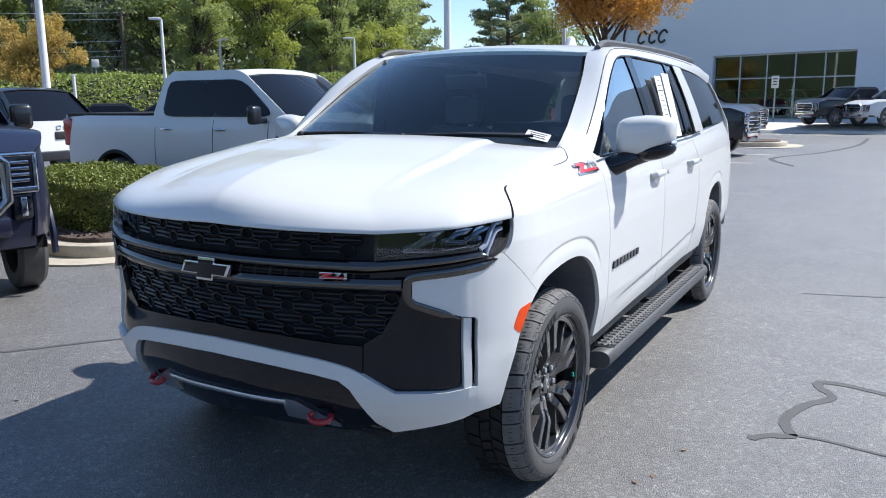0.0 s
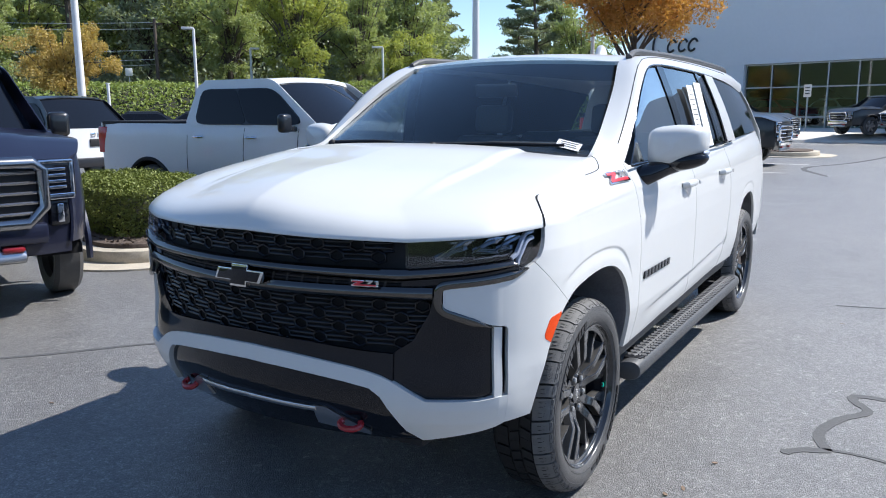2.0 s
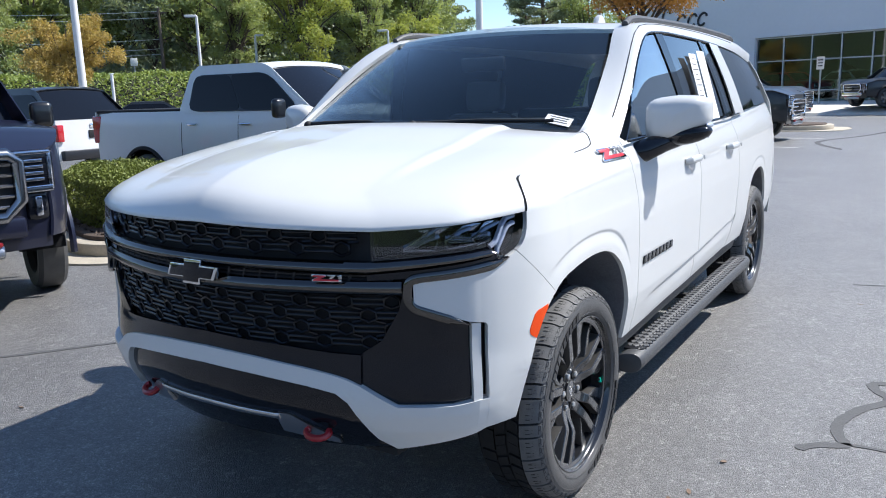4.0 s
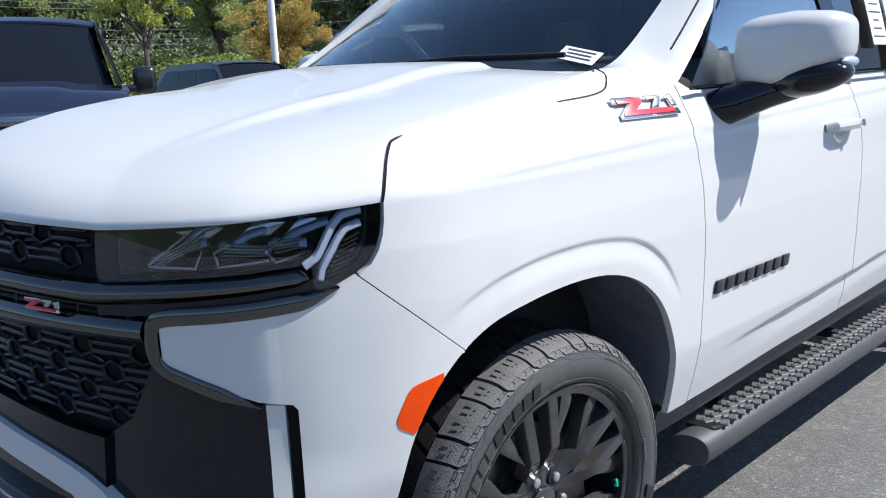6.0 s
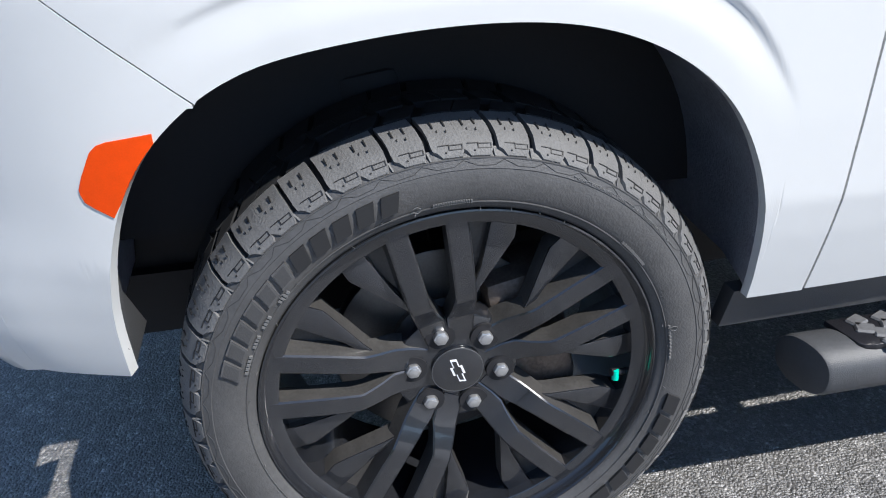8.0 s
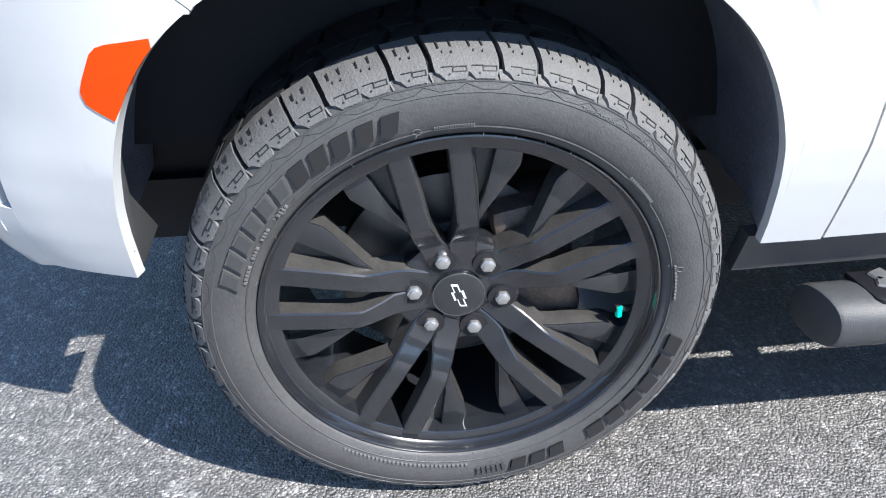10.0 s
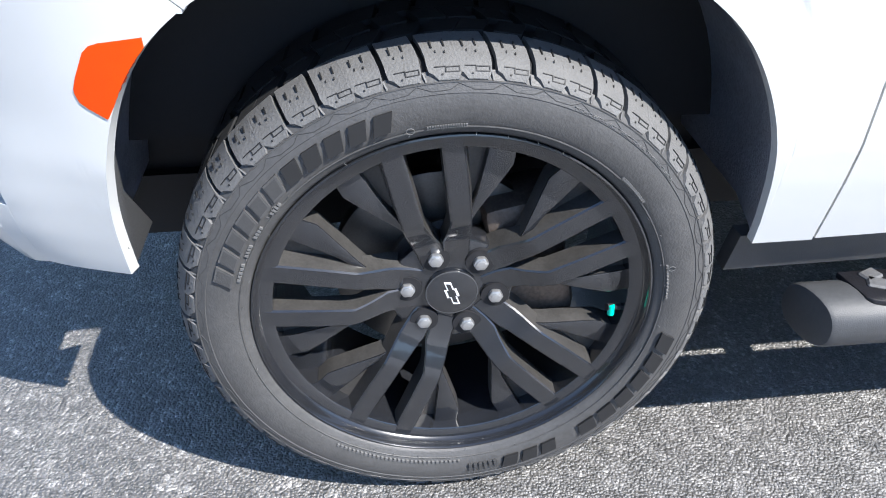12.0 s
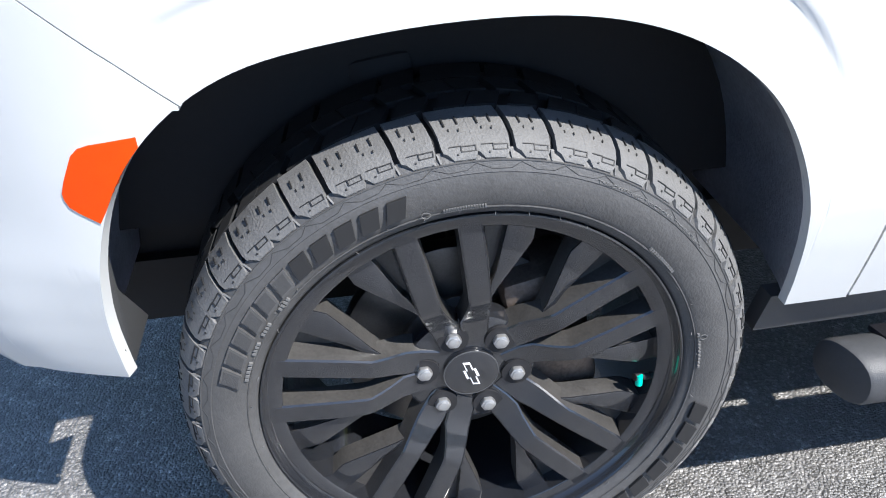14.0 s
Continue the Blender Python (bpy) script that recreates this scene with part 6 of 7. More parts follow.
    if grille:
        gw, gz0, gz1, bars = grille
        rows = [[(x, nose_y(x) - 0.010, z) for x in np.linspace(-gw / 2 + 0.02, gw / 2 - 0.02, 15)] for z in np.linspace(gz0, gz1, 5)]
        v, f = shell(rows, 0.03, np.tile((0, 1.0, 0), (5, 15, 1)))
        gr = solid("grille", v, f, BLACK_MATTE, car)
        frame_bm = bmesh.new()
        hw, k = gw / 2, 0.06
        outline = [(-hw + k, gz1), (hw - k, gz1), (hw, gz1 - k), (hw, gz0 + 2 * k), (hw - 2 * k, gz0), (-hw + 2 * k, gz0), (-hw, gz0 + 2 * k), (-hw, gz1 - k)]
        tube(frame_bm, [(x, nose_y(x) - 0.03, z) for x, z in outline], 0.048 if trim is not CHROME else 0.035, 12, closed=True)
        part("grille_frame", frame_bm, trim, gr)
        for b_ in range(bars):
            z = gz0 + (gz1 - gz0) * (b_ + 1) / (bars + 1)
            bar = bmesh.new()
            tube(bar, [(x, nose_y(x) - 0.028, z) for x in np.linspace(-hw + 0.05, hw - 0.05, 9)], 0.014, 6)
            part("grille_bar", bar, trim, gr)
        face_box("front_emblem", 0, (gz0 + gz1) / 2, 0.30, 0.08, BLACK_GLOSS, 0.055, gr, 0.02)
    for sg in (1, -1):
        x = sg * (wide(nose) - 0.16)
        lamp = part("headlamp", boxes(((0.27, 0.24, 0.30), pose(x + sg * 0.045, nose + 0.07, hood_nose - 0.20, 0, 0, sg * 14)), bevel=0.03), BLACK_GLOSS, car, "clear headlamp")
        for k in range(4):
            part("light_bar", boxes(((0.14, 0.02, 0.026), pose(x + sg * 0.05, nose - 0.055, hood_nose - 0.125 - 0.046 * k, 0, 0, sg * 14)), bevel=0.006), LAMP_CHROME, lamp)
        part("lamp_edge", boxes(((0.035, 0.03, 0.29), pose(x + sg * 0.165, nose - 0.018, hood_nose - 0.20, 0, 0, sg * 30)), ((0.27, 0.03, 0.05), pose(x + sg * 0.045, nose - 0.052, hood_nose - 0.335, 0, 0, sg * 14)), ((0.27, 0.03, 0.03), pose(x + sg * 0.045, nose - 0.052, hood_nose - 0.065, 0, 0, sg * 14)), bevel=0.01), LAMP_CHROME, lamp)
        fog = part("fog_lamp", boxes(((0.17, 0.08, 0.21), pose(x + sg * 0.05, nose + 0.005, low + 0.30, 0, 0, sg * 20)), bevel=0.03), BLACK_GLOSS, car)
        part("fog_lens", boxes(((0.055, 0.02, 0.15), pose(x + sg * 0.06, nose - 0.045, low + 0.30, 0, 0, sg * 20)), bevel=0.01), LAMP_CHROME, fog)
        if detail:
            tow = bmesh.new()
            box(tow, (0.16, 0.06, 0.05), pose(sg * 0.36, nose - 0.075, low + 0.05), 0.02)
            part("tow_hook", tow, RED, car, "red recovery hook")
    bump = bmesh.new()
    box(bump, (wide(nose) * 1.5, 0.10, 0.16), pose(0, nose - 0.065, low + 0.16), 0.03)
    part("bumper_bar", bump, paint if trim is not CHROME else trim, car)
    part("skid_plate", boxes(((wide(nose) * 1.1, 0.08, 0.10), pose(0, nose - 0.05, low - 0.01, -20)), bevel=0.02), SILVER, car)
    # tail
    rows = []
    tz = (bed or belt) + 0.01
    for z in np.linspace(low + 0.05, tz, 8):
        rows.append([(q * wide(tail), tail + 0.06 * (1 - q * q), z) for q in np.linspace(-1, 1, 15)])
    v, f = shell(rows, 0.03, np.tile((0, -1.0, 0), (8, 15, 1)))
    tailgate = solid("tailgate", v, f, paint, car)
    for sg in (1, -1):
        part("tail_lamp", boxes(((0.14, 0.20, 0.40 if bed else 0.34), pose(sg * (wide(tail) - 0.05), tail - 0.03, tz - 0.26)), bevel=0.02), LAMP_RED, car, "red tail lamp")
    part("rear_bumper", boxes(((wide(tail) * 1.9, 0.16, 0.2), pose(0, tail + 0.04, low + 0.12)), bevel=0.03), BLACK_PLASTIC, car)
    if not bed:
        part("plate_recess", boxes(((0.5, 0.03, 0.16), pose(0, tail + 0.065, 0.95)), bevel=0.01), BLACK_MATTE, tailgate)
        for k in range(3):
            part("emblem_bar", boxes(((0.10, 0.015, 0.085), pose(-0.16 + 0.16 * k, tail + 0.07, belt - 0.12)), bevel=0.006), CHROME, tailgate)
    # greenhouse
    w_in, w_top = half * 0.95, half * (0.80 if bed else 0.77)
    cab_paint = cab or paint
    yb, yt = ws
    R0 = yt + 0.0
    rows = []
    for y, z in zip(np.linspace(yt, cab_end - (0.15 if bed else 0.55), 14), [roof - 0.06] + [roof - 0.01] * 12 + [roof - 0.05]):
        rows.append([(q * w_top, y + 0.06 * q * q * (y < yt + 0.1), z + 0.05 * (1 - abs(q) ** 3) - 0.05) for q in np.linspace(-1, 1, 15)])
    v, f = shell(rows, 0.02, np.tile((0, 0, -1.0), (14, 15, 1)))
    solid("roof", v, f, cab_paint, car)
    rows = [[(q * (w_in - 0.08 + (w_top + 0.02 - w_in) * t), yb + (yt - yb) * t + 0.14 * q * q * (1 - 0.4 * t), hood + 0.02 + (roof - 0.10 - hood) * t - 0.02 * q * q) for q in np.linspace(-1, 1, 15)] for t in np.linspace(0, 1, 8)]
    v, f = shell(rows, 0.01, np.tile((0, 1.0, 0), (8, 15, 1)))
    solid("windscreen", v, f, CAR_GLASS, car, "dark reflecting windscreen")
    re0, re1 = (cab_end - 0.15, cab_end) if bed else (cab_end - 0.55, rear_base)
    rows = [[(q * (w_top + (w_in - 0.06 - w_top) * t), re0 + (re1 - re0) * t - 0.05 * q * q, roof - 0.09 + (belt - roof + 0.10) * t) for q in np.linspace(-1, 1, 11)] for t in np.linspace(0, 1, 6)]
    v, f = shell(rows, 0.01, np.tile((0, -1.0, 0), (6, 11, 1)))
    solid("rear_window", v, f, CAR_GLASS, car, "dark rear glass")
    if bed:
        part("bed_cover", boxes(((half * 1.86, tail - cab_end - 0.06, 0.05), pose(0, (tail + cab_end) / 2, bed + 0.01)), bevel=0.015), cover, car, "black rolled bed cover")
    for sg in (1, -1):
        def edge(t, low_):
            y0, y1 = yb + 0.16, (cab_end + 0.0 if bed else rear_base - 0.05)
            if low_:
                return np.array((sg * w_in, y0 + (y1 - y0) * t, belt - 0.005))
            y2, y3 = yt + 0.10, re0 - 0.02
            return np.array((sg * (w_top + 0.03), y2 + (y3 - y2) * t, roof - 0.075 - 0.03 * (t > 0.97)))

        def pane(nm, t0, t1, material, q0=0.05, q1=0.93, inset=0.0, lab="", round_=0.0, low_round=True):
            ts = np.unique(np.r_[np.linspace(t0, t1, 8), t0 + (t1 - t0) * np.array((0.02, 0.05, 0.09, 0.91, 0.95, 0.98))])
            g = []
            for t in ts:
                near = min(t - t0, t1 - t) / (t1 - t0)
                cut = round_ * (1 - math.sqrt(max(0.0, 1 - max(0.0, 1 - near / 0.12) ** 2)))
                g.append([edge(t, True) + (edge(t, False) - edge(t, True)) * q - np.array((sg * inset, 0, 0)) for q in np.linspace(q0 + cut * low_round, q1 - cut, 5)])
            vv, ff = shell(g, 0.01, np.tile((-sg, 0, 0), (len(ts), 5, 1)))
            return solid(nm, vv, ff, material, car, lab)

        pane("cab_side", -0.07, 1.03, cab_paint, 0.0, 1.06, 0.012, "", 0.12, False)
        cuts = (0.03, 0.478, 0.487, 0.93) if bed else (0.03, 0.34, 0.36, 0.64)
        pane("window_frame", cuts[0] - 0.012, cuts[3] + 0.012 if bed else 0.962, BLACK_GLOSS, 0.055, 0.855, -0.002, "", 0.17)
        pane("side_window", cuts[0], cuts[1], CAR_GLASS, 0.075, 0.835, -0.006, "dark side glass", 0.10)
        pane("side_window", cuts[2], cuts[3], CAR_GLASS, 0.075, 0.835, -0.006, "dark side glass", 0.10)
        if not bed:
            pane("side_window", 0.67, 0.95, CAR_GLASS, 0.07, 0.84, -0.004, "dark side glass", 0.16)
    part("chassis", boxes(((half * 1.5, tail - nose - 0.5, 0.25), pose(0, (tail + nose) / 2, low + 0.12))), BLACK_MATTE, car)
    return car


vehicle("parked_suv", "dark blue full-size SUV with chrome-framed grille", "car", pose(-4.75, 0.28, 0, 0, 0, 70), PAINT_DARK, grille=(1.20, 0.76, 1.22, 5), roof=2.09, hood=1.40, hood_nose=1.285, belt=1.42, trim=SMOKED, rim=RIM_BLACK, nose=-0.92, half=1.02, low=0.52)
vehicle("parked_pickup", "white crew-cab pickup with black bed cover", "pickup", pose(-3.95, 5.75, 0, 0, 0, 91.7), PAINT_WHITE, tail=4.85, wb=3.75, roof=2.06, hood=1.36, hood_nose=1.26, belt=1.38, ws=(0.55, 1.38), cab_end=2.95, bed=1.42, half=1.02, low=0.5, grille=(1.3, 0.75, 1.2, 4), trim=CHROME, rim=RIM_BLACK, nose=-1.0)
vehicle("parked_crossover", "white SUV with black roof seen from behind", "car", pose(-17.2, 7.3, 0, 0, 0, -88), PAINT_WHITE, roof=1.95, belt=1.24, tail=4.3, cab_end=4.1, rear_base=4.2, cab=PAINT_BLACK)
vehicle("parked_pickup", "black pickup with chrome bumper nosed out of its bay", "pickup", pose(-2.25, 20.9, 0, 0, 0, 84), PAINT_BLACK, tail=4.85, wb=3.6, roof=1.95, hood=1.38, hood_nose=1.28, belt=1.34, ws=(0.5, 1.3), cab_end=2.9, bed=1.38, grille=(1.3, 0.7, 1.1, 3), low=0.48)
vehicle("parked_pickup", "dark pickup with broad chrome grille nosed out of its bay", "pickup", pose(-3.3, 30.6, 0, 0, 0, 82), PAINT_GREY, tail=4.85, wb=3.6, roof=1.98, hood=1.36, hood_nose=1.26, belt=1.38, ws=(0.5, 1.3), cab_end=2.9, bed=1.42, grille=(1.35, 0.72, 1.2, 5), low=0.48)
vehicle("parked_pickup", "dark grey mid-size pickup parked before the showroom", "pickup", pose(-0.75, 38.4, 0.36, 0, 0, -42), PAINT_GREY, tail=4.4, wb=3.2, roof=1.80, hood=1.18, hood_nose=1.10, belt=1.22, ws=(0.5, 1.25), cab_end=2.6, bed=1.25, half=0.95, grille=(1.0, 0.65, 1.02, 2), low=0.42)
vehicle("parked_car", "white SUV parked before the showroom", "car", pose(1.35, 38.2, 0.36, 0, 0, -46), PAINT_WHITE, tail=3.8, wb=2.9, roof=1.72, hood=1.10, hood_nose=1.0, belt=1.12, cab_end=3.5, rear_base=3.7, half=0.96, grille=(0.9, 0.6, 0.95, 2))
far_car = vehicle("far_car", "dark car parked at the foot of the bank", "car", pose(-29.5, 24.0, 0, 0, 0, 140), PAINT_GREY, roof=1.62, hood=1.0, hood_nose=0.92, belt=1.05, tail=3.7, wb=2.8, cab_end=3.4, rear_base=3.6, detail=False, half=0.92)
tagged(far_car, group="cars parked at the foot of the bank")
for x, y in ((-27.6, 26.0), (-25.6, 27.8), (-32.5, 21.6), (-34.3, 19.8)):
    copy_thing(far_car, pose(x, y, 0, 0, 0, 140))

# far islands by the trucks
isl2 = pose(-4.3, 26.3, 0, 0, 0, -6)
slab("gutter", 3.9, 1.55, 0.02, 1.2, isl2, KERB, "pale concrete apron of a small island", "gutter")
slab("kerb", 3.4, 1.1, 0.16, 0.9, isl2, KERB, "concrete kerb of a small mulched island", "kerb")
slab("mulch_bed", 3.2, 0.95, 0.20, 0.8, isl2, MULCH, "brown mulch inside the kerb", "mulch")
PAVING = mat("pale_paving", (0.62, 0.59, 0.53), 0.85, vary=0.12, scale=1.5, bump=0.2)
walk_m = pose(6.4, 41.4, 0, 0, 0, -4)
rows = [[tuple(walk_m @ Vector((u, v_, z_))) for v_, z_ in ((-4.6, 0.01), (-4.5, 0.12), (-4.2, 0.15), (-2.6, 0.36), (10.0, 0.40))] for u in np.linspace(-14, 20, 12)]
v, f = shell(rows, 0.3, np.tile((0, 0, -1.0), (12, 5, 1)))
tagged(solid("pavement", v, f, PAVING, None, smooth=False), "pale concrete apron in front of the showroom", "pavement", kind="structure")

# ---- showroom ----
GREYWALL = mat("grey_cladding", (0.78, 0.80, 0.83), 0.7, vary=0.03, scale=0.5)
GLASS_DARK = glass_mat("showroom_glass", (0.66, 0.76, 0.73), f0=0.07)
SHOP_FLOOR = mat("pale_shop_floor", (0.55, 0.56, 0.56), 0.3, vary=0.05, scale=2)
MULLION = mat("aluminium_mullion", (0.45, 0.46, 0.47), 0.4, metal=0.7)
GROW = 1.10
bm_ = pose(2.1 - 9.1 * GROW, -2.9 + 49.3 * GROW, 0, 0, 0, -18.2) @ Matrix.Diagonal((GROW, GROW, GROW, 1))
show = thing("showroom_building", "grey clad showroom with a tall glazed front", "building", bm_)
for size, m in (((8.2, 0.5, 3.98), pose(-4.55, 0.25, 1.99)), ((44, 0.5, 4.77), pose(13.4, 0.25, 6.365)), ((4.1, 0.5, 3.98), pose(9.75, 0.25, 1.99)), ((15, 0.5, 3.98), pose(27.38, 0.25, 1.99)), ((0.5, 14, 8.7), pose(-8.4, 7.5, 4.35)), ((44, 0.5, 8.7), pose(13.4, 14.5, 4.35)), ((0.5, 14, 8.7), pose(35.2, 7.5, 4.35))):
    part("wall", boxes((size, m), bevel=0.01), GREYWALL, show, smooth=False)
part("roof_slab", boxes(((44, 14, 0.3), pose(13.4, 7.5, 8.6))), GREYWALL, show, smooth=False)
part("showroom_floor", boxes(((43, 13, 0.1), pose(13.4, 7.5, 0.40))), SHOP_FLOOR, show, smooth=False)
for x0, n in ((-0.42, 5), (11.83, 5)):
    wd = 1.61
    win = part("window_frame", boxes(((n * wd + 0.10, 0.12, 0.09), pose(x0 + n * wd / 2, 0.30, 3.93)), ((n * wd + 0.1, 0.12, 0.07), pose(x0 + n * wd / 2, 0.30, 2.62)), ((n * wd + 0.1, 0.12, 0.07), pose(x0 + n * wd / 2, 0.30, 0.95)),
                                     *[((0.08, 0.14, 3.95), pose(x0 + wd * k, 0.30, 1.98)) for k in range(n + 1)]), MULLION, show, smooth=False)
    for k in range(n):
        for z, h in ((3.27, 1.23), (1.785, 1.60), (0.46, 0.92)):
            part("pane", boxes(((wd - 0.08, 0.03, h), pose(x0 + wd * (k + 0.5), 0.30, z))), GLASS_DARK, win, smooth=False)
# script lettering on the wall, as plain strokes
SIGN = mat("dark_sign", (0.03, 0.032, 0.036), 0.5)
for k, (dx, dz, h) in enumerate(((-6.5, 0.3, 1.5), (-5.4, 0.1, 0.8), (-4.6, 0.1, 0.8), (-3.9, 0.1, 0.8))):
    st = bmesh.new()
    tube(st, [(dx + 0.28 * math.cos(a) + 0.1 * math.sin(a), -0.06, 5.25 + dz + h * 0.45 * math.sin(a)) for a in np.linspace(0.5, 5.6, 16)], 0.07, 6)
    part("sign_stroke", st, SIGN, show, "dark plain sign stroke")
sign = thing("parking_sign", "small white notice on a thin post", "sign", pose(-3.5, 43.6, 0.0, 0, 0, -16))
part("post", tube(bmesh.new(), [(0, 0, 0), (0, 0, 2.7)], 0.05, 8), MULLION, sign)
part("notice", boxes(((0.40, 0.03, 0.66), pose(0, -0.06, 2.5)), bevel=0.01), LINE, sign)
for k in range(3):
    part("print_bar", boxes(((0.24, 0.01, 0.06), pose(0, -0.08, 2.66 - 0.15 * k))), INK, sign)

# ---- lamp posts, pole and wires ----
POLE_WHITE = mat("white_pole", (0.70, 0.70, 0.69), 0.5, vary=0.08, scale=3)
POLE_WOOD = mat("pole_wood", (0.13, 0.10, 0.08), 0.9, vary=0.3, scale=6)


def lamp_post(x, y, h, r, turn=0.0, arm=1.0):
    lp = thing("street_lamp", "slim white lamp post with a flat head", "street lamp", pose(x, y, 0, 0, 0, turn), group="lamp posts of the car park")
    part("pole", tube(bmesh.new(), [(0, 0, 0), (0, 0, h * 0.5), (0, 0, h)], [r, r * 0.85, r * 0.7], 12), POLE_WHITE, lp)
    part("base", boxes(((r * 5, r * 5, 0.5), pose(0, 0, 0.25)), bevel=0.05), KERB, lp)
    head = part("lamp_head", boxes(((0.9 * arm, 0.34, 0.12), pose(-0.42 * arm, 0, h + 0.02)), bevel=0.04), POLE_WHITE, lp)
    part("diffuser", boxes(((0.6 * arm, 0.26, 0.02), pose(-0.5 * arm, 0, h - 0.05))), LAMP_GREY, head)


lamp_post(-19.2, 11.4, 9.0, 0.12, 30)
lamp_post(-33.8, 28.5, 6.2, 0.11, 45, 0.75)
lamp_post(-41.35, 40.4, 6.15, 0.12, 225, 0.75)
lamp_post(-32.7, 45.2, 6.15, 0.12, 35, 0.9)
lamp_post(-9.62, 18.03, 10.0, 0.12, 30)
lamp_post(-12.6, 35.4, 5.4, 0.13, 20, 0.3)
up = thing("utility_pole", "dark wooden utility pole with wires", "utility pole", pose(-49.35, 38.35, 0, 0, 0, 50))
part("pole", tube(bmesh.new(), [(0, 0, 0), (0, 0, 8.6)], [0.16, 0.11], 10), POLE_WOOD, up)
part("cross_arm", boxes(((1.1, 0.12, 0.12), pose(0, 0, 8.25))), POLE_WOOD, up)
for k, z in enumerate((8.35, 7.9, 6.3, 5.6, 5.2)):
    part("wire", tube(bmesh.new(), [(-d, 0.15 * k, z + 0.035 * d - 0.9 * (1 - ((d - 20) / 20) ** 2)) for d in np.linspace(0, 40, 14)], 0.022, 4), POLE_WHITE, up)
part("guy_wire", tube(bmesh.new(), [(0, 0, 7.8), (3.0, 0.4, 3.2)], 0.018, 4), POLE_WOOD, up)
road_sign = thing("road_sign", "small square sign on a thin post above the bank", "sign", pose(-44.24, 31.9, 2.6, 0, 0, 50))
part("post", tube(bmesh.new(), [(0, 0, 0), (0, 0, 1.9)], 0.035, 6), MULLION, road_sign)
part("plate", boxes(((0.46, 0.02, 0.52), pose(0, -0.04, 1.62)), bevel=0.008), LINE, road_sign)
marker_post = thing("marker_post", "plain slim white post before the bank", "post", pose(-30.4, 20.3, 0))
part("post", tube(bmesh.new(), [(0, 0, 0), (0, 0, 2.87)], 0.07, 10), POLE_WHITE, marker_post)
part("post_cap", boxes(((0.17, 0.17, 0.04), pose(0, 0, 2.88)), bevel=0.01), POLE_WHITE, marker_post)

# ---- the planted bank and the woods ----
def bank_z(u, v):
    return 3.3 * step01(0.0, 6.0, v) + 0.18 * math.sin(u * 1.3) * math.sin(v * 1.7) * step01(0, 2, v)


bank_m = pose(-38.0, 29.0, 0, 0, 0, 43)
rows = [[tuple(bank_m @ Vector((u, v, bank_z(u, v) - 0.02))) for v in np.linspace(0, 14, 15)] for u in np.linspace(-45, 60, 60)]
v, f = shell(rows, 0.3, np.tile((0, 0, -1.0), (60, 15, 1)))
tagged(solid("bank", v, f, SOIL_AND_SHADE, None), "earth bank under green ground cover", "bank", kind="structure")


def bank_place(rng):
    u, v_ = rng.uniform(-45, 40), rng.uniform(0.1, 8)
    p = bank_m @ Vector((u, v_, bank_z(u, v_) + abs(rng.gauss(0, 0.12))))
    return p, (0.3, -0.3, 1)


bits("ground_cover", 62000, bank_place, 0.125, LEAF_IVY, "dense green spreading ground cover", "ground cover", 8, 0.6)


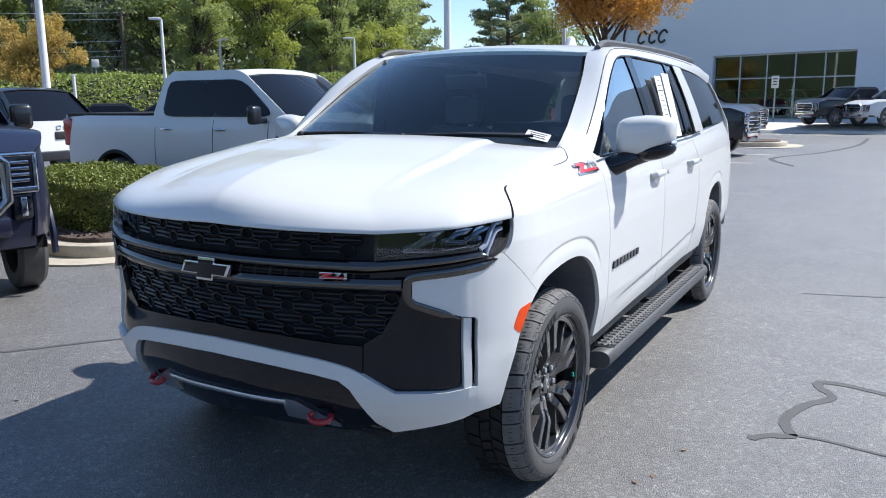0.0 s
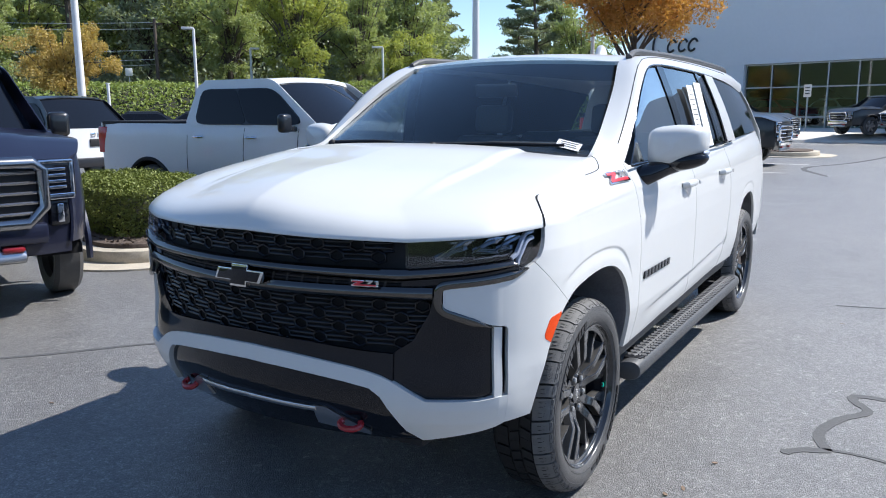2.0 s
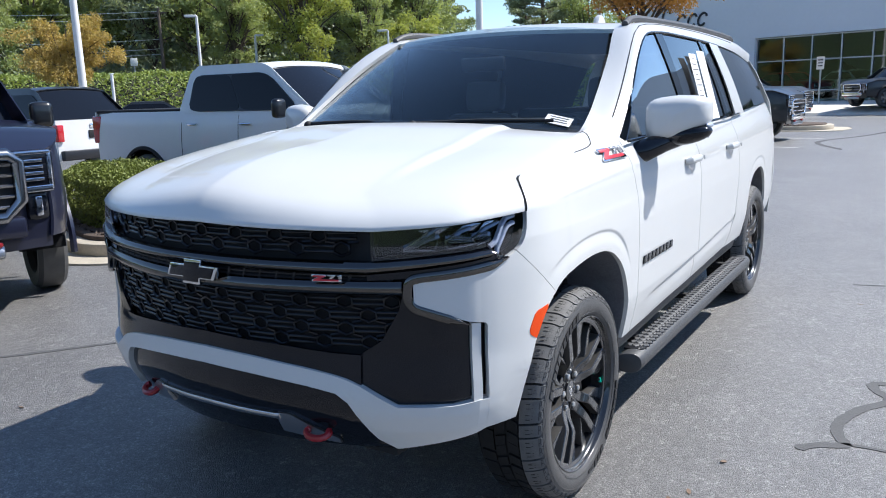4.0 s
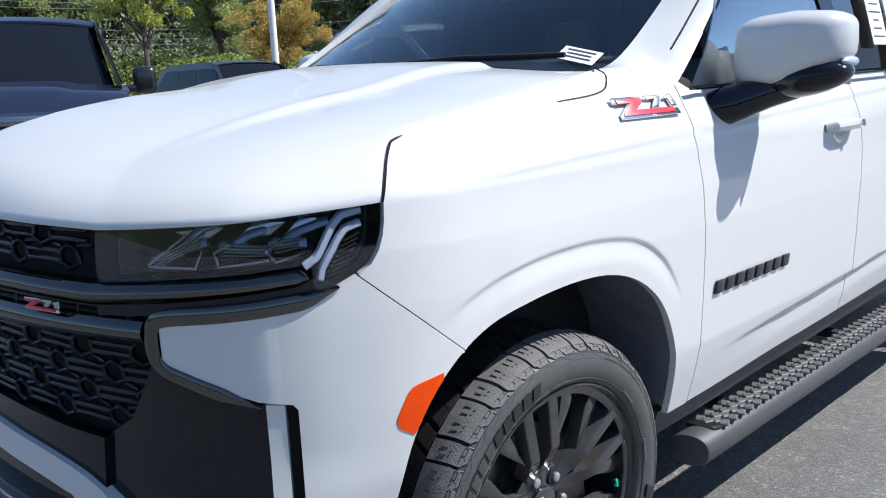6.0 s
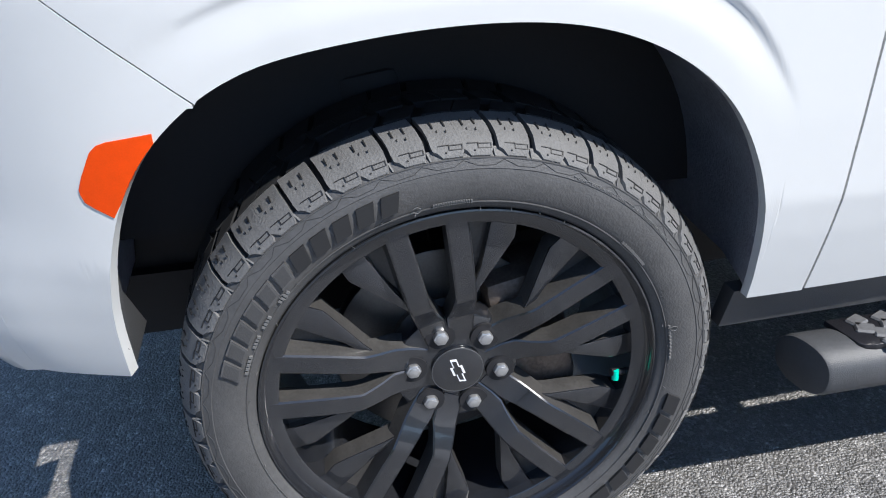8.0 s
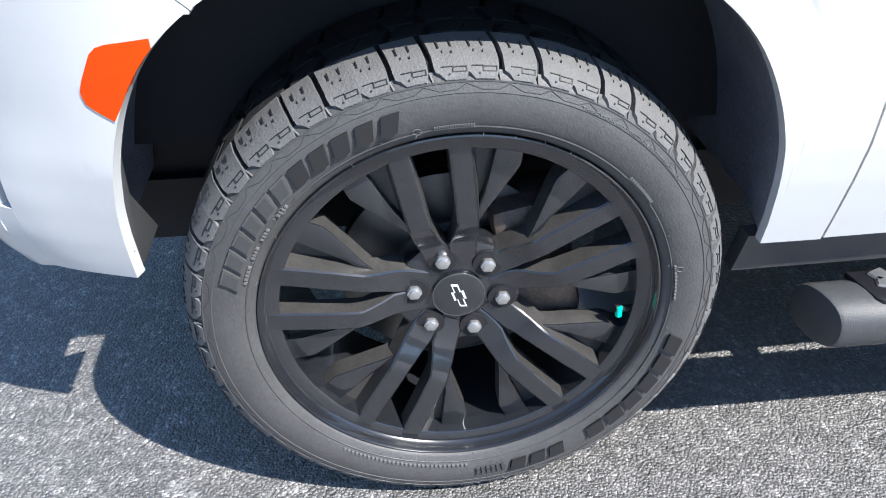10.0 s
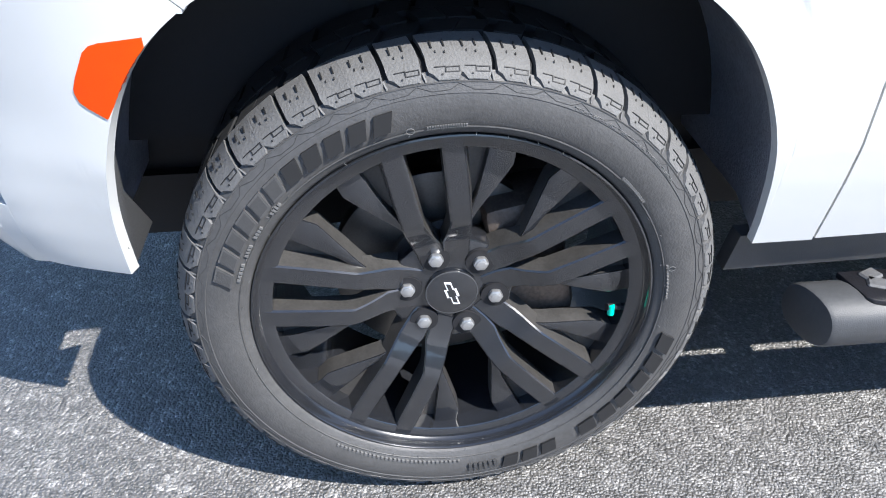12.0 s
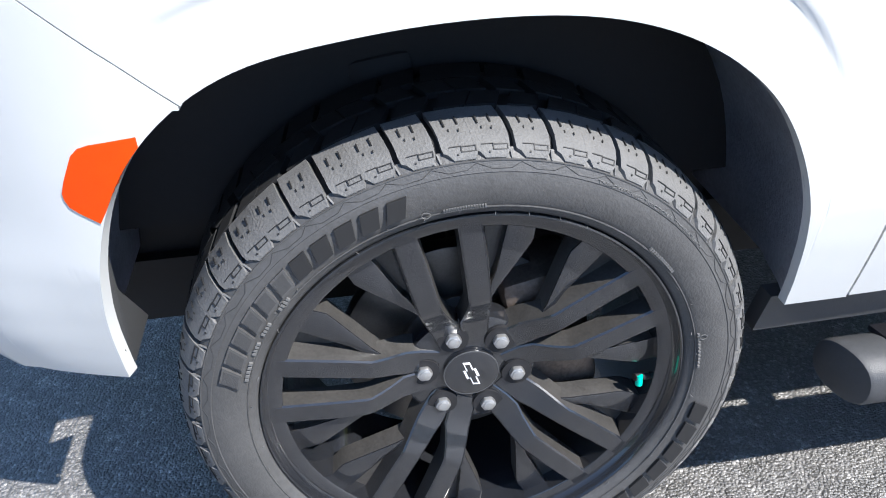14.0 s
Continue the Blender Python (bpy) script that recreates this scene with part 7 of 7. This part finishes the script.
def tree(kind, seed, h, spread, leaf, label, m, n_leaf=2600, leaf_size=0.26, category="tree", base=0.42):
    """A tapered trunk with limbs and a ragged crown of many small leaves."""
    rng = random.Random(seed)
    t = thing("tree", label, category, m)
    bm = bmesh.new()
    lean = (rng.gauss(0, 0.02) * h, rng.gauss(0, 0.02) * h)
    tube(bm, [(lean[0] * k * k, lean[1] * k * k, h * 0.93 * k) for k in np.linspace(0, 1, 7)], [h * 0.018 * (1.15 - k) for k in np.linspace(0, 1, 7)], 8)
    blobs = []
    if kind == "pine":
        for k in range(34):
            z = h * (0.40 + 0.58 * (k / 33))
            a, reach = rng.uniform(0, 6.28), spread * (1.05 - (z / h - 0.42) * 1.35) * rng.uniform(0.5, 1.1)
            tip = (reach * math.cos(a), reach * math.sin(a), z + reach * 0.12)
            tube(bm, [(0, 0, z - 0.2), (tip[0] * 0.5, tip[1] * 0.5, z), tip], [h * 0.004, h * 0.003, h * 0.0015], 5)
            blobs += [((tip[0] * q, tip[1] * q, z + reach * 0.12 * q + 0.2), reach * 0.22 + 0.38, 0.42) for q in (0.45, 0.75, 1.0)]
    else:
        for k in range(26 if base > 0.3 else 44):
            z0 = h * rng.uniform(0.25, 0.6) * (base / 0.42) ** 0.5
            a = 2.4 * k + rng.uniform(-0.4, 0.4)
            rz = rng.uniform(base, 0.97) * h
            mid = (base + 0.97) / 2 + 0.02
            reach = spread * math.sqrt(max(0.12, 1 - ((rz / h - mid) / (1.03 - mid)) ** 2)) * rng.uniform(0.45, 0.9)
            tip = (reach * math.cos(a), reach * math.sin(a), rz)
            tube(bm, [(0, 0, z0), (tip[0] * 0.5, tip[1] * 0.5, (z0 + rz) / 2 + 0.04 * h), tip], [h * 0.008, h * 0.005, h * 0.002], 5)
            blobs.append((tip, spread * rng.uniform(0.15, 0.31), 0.62))
            blobs.append(((tip[0] * 0.55, tip[1] * 0.55, (z0 + rz) / 2 + 0.12 * h), spread * rng.uniform(0.16, 0.28), 0.62))
    part("trunk", bm, BARK, t)

    def place(r):
        c, rad, sq = blobs[r.randrange(len(blobs))]
        d = Vector((r.gauss(0, 1), r.gauss(0, 1), r.gauss(0, 1))).normalized()
        q = rad * r.random() ** 0.45 * (1 + 0.25 * math.sin(5 * d.x + 3 * d.y))
        return (c[0] + d.x * q, c[1] + d.y * q, c[2] + d.z * q * sq), d

    bits("crown", n_leaf, place, leaf_size, leaf, "", "", seed + 50, 0.5, t)
    return t


protos = [
    ("broad", 21, 13.0, 4.6, LEAF_OAK, "tall green broad-leaved tree"), ("broad", 22, 11.0, 4.4, LEAF_LIME, "yellow-green broad-leaved woodland tree"),
    ("pine", 23, 19.0, 3.6, LEAF_PINE, "tall dark green pine tree"), ("pine", 24, 16.0, 3.2, LEAF_PINE, "tall dark green pine tree"), ("broad", 25, 15.0, 5.0, LEAF_PINE, "dark green broad-leaved tree")]
made = []
wood = random.Random(77)
EYE0 = Vector((2.1, -2.9, 0))


def at_bearing(deg, dist):
    """A spot by its bearing to the left of +y and its distance from where the walk begins."""
    return EYE0 + dist * Vector((-math.sin(radians(deg)), math.cos(radians(deg)), 0))


spots = []
for k in range(-6, 15):
    spots.append((64 - 2.45 * k + wood.uniform(-0.5, 0.5), 76 + wood.uniform(-4, 5), (0, 1, 0, 2, 0, 4)[k % 6]))
for k in range(-6, 17):
    spots.append((67 - 2.25 * k + wood.uniform(-0.6, 0.6), 90 + wood.uniform(-5, 8), (2, 4, 3, 0, 2, 3)[k % 6]))
for k in range(12):
    spots.append((66 - 2.9 * k + wood.uniform(-0.6, 0.6), 106 + wood.uniform(-4, 8), (4, 2, 2)[k % 3]))
spots = [s for s in spots if not (25.5 < s[0] < 32.0)] + [(31.6, 95, 3), (24.8, 88, 2), (23.2, 92, 3), (21.6, 86, 0), (26.0, 100, 3), (33.5, 84, 0)]
for deg, dist, kind in spots:
    p = at_bearing(deg, dist)
    m = pose(p.x, p.y, 2.8 if deg > 34 else 0.0, 0, 0, wood.uniform(0, 360))
    known = [t for t, k in made if k == kind]
    if not known:
        kk, seed, h, sp, lf, lab = protos[kind]
        made.append((tagged(tree(kk, seed, h, sp, lf, lab, m, 17000, 0.145 if kk == "broad" else 0.14, base=0.16), group="woods behind the car park"), kind))
    else:
        copy_thing(known[0], m)
p = at_bearing(57.0, 46)
tree("broad", 31, 5.6, 2.9, LEAF_GOLD, "small golden autumn tree at the foot of the bank", pose(p.x, p.y, 0.4), 30000, 0.062, base=0.42)
for deg, dist, h, sp, lf, lab, sd in ((42.0, 60, 11.5, 3.9, LEAF_LIME, "sunlit yellow-green tree above the bank", 41), (46.5, 66, 13.0, 3.4, LEAF_OAK, "sunlit green tree above the bank", 42), (37.6, 70, 12.0, 3.4, LEAF_OAK, "green broad-leaved tree above the bank", 43), (61.5, 62, 10.0, 3.4, LEAF_OAK, "pale green tree above the bank", 44), (34.0, 62, 7.0, 2.8, LEAF_LIME, "low yellow-green tree at the end of the bank", 45)):
    p = at_bearing(deg, dist)
    tree("broad", sd, h, sp, lf, lab, pose(p.x, p.y, 2.6 if deg > 36 else 0.5), 24000, 0.10, base=0.12)
p = at_bearing(66.0, 52)
tree("broad", 33, 9.5, 3.6, LEAF_LIME, "pale green broad-leaved tree by the bank", pose(p.x, p.y, 1.0), 9000, 0.12)
p = at_bearing(18.2, 37)
tree("broad", 32, 9.6, 5.0, LEAF_ORANGE, "orange autumn tree before the showroom", pose(p.x, p.y, 0), 52000, 0.07, base=0.54)


def under_place(rng):
    p = at_bearing(rng.uniform(30, 88), rng.uniform(70, 96))
    return (p.x, p.y, 2.9 + abs(rng.gauss(0, 2.0))), (0, 0, 1)




def far_place(rng):
    p = at_bearing(rng.uniform(33, 92), rng.uniform(96, 118))
    return (p.x, p.y, 1.0 + 12.5 * rng.random() ** 0.8), (0, 0, 1)


bits("far_woods", 80000, far_place, 0.34, LEAF_PINE, "dark mass of far trees", "woods", 10, 0.3)
bits("undergrowth", 55000, under_place, 0.22, LEAF_PINE, "dark undergrowth between the trunks", "undergrowth", 9, 0.4)

# the far tree line that closes the place all round
WOODS = mat("far_woods_green", (0.05, 0.07, 0.03), 0.9, vary=0.6, scale=0.12, bump=1.0, bump_scale=0.8)
ring_rng = random.Random(12)
ring_n = 1500
heights = []
for k in range(ring_n):
    a = math.degrees(2 * math.pi * k / (ring_n - 1))
    tall = 8.0 if 85 < a < 130 else 15.0
    heights.append(tall + 2.0 * math.sin(k * 0.31) * math.sin(k * 0.083) + 1.2 * abs(math.sin(k * 0.9)) + ring_rng.uniform(-0.8, 0.8))
heights[-1] = heights[0]
rows = []
for k in range(ring_n):
    a = 2 * math.pi * k / (ring_n - 1)
    rows.append([((128 + 3 * q) * math.cos(a), 20 + (128 + 3 * q) * math.sin(a), heights[k] * q * (0.92 if q < 1 else 1)) for q in (0, 0.3, 0.6, 0.85, 1.0)])
v, f = shell(rows, 2.0, np.tile((0, 0, -0.2), (ring_n, 5, 1)))
tagged(solid("backdrop", v, f, WOODS, None), "distant dark green tree line", "woods", kind="structure")
vehicle("display_car", "red car standing inside the showroom", "car", bm_ @ pose(1.6, 3.0, 0.45, 0, 0, 70), car_paint("red_car_paint", (0.5, 0.02, 0.02)), roof=1.6, hood=1.0, hood_nose=0.92, belt=1.05, tail=3.7, wb=2.8, cab_end=3.4, rear_base=3.6, half=0.92, detail=False)
vehicle("display_car", "white car standing inside the showroom", "car", bm_ @ pose(4.6, 4.2, 0.45, 0, 0, 60), PAINT_WHITE, roof=1.6, hood=1.0, hood_nose=0.92, belt=1.05, tail=3.7, wb=2.8, cab_end=3.4, rear_base=3.6, half=0.92, detail=False)
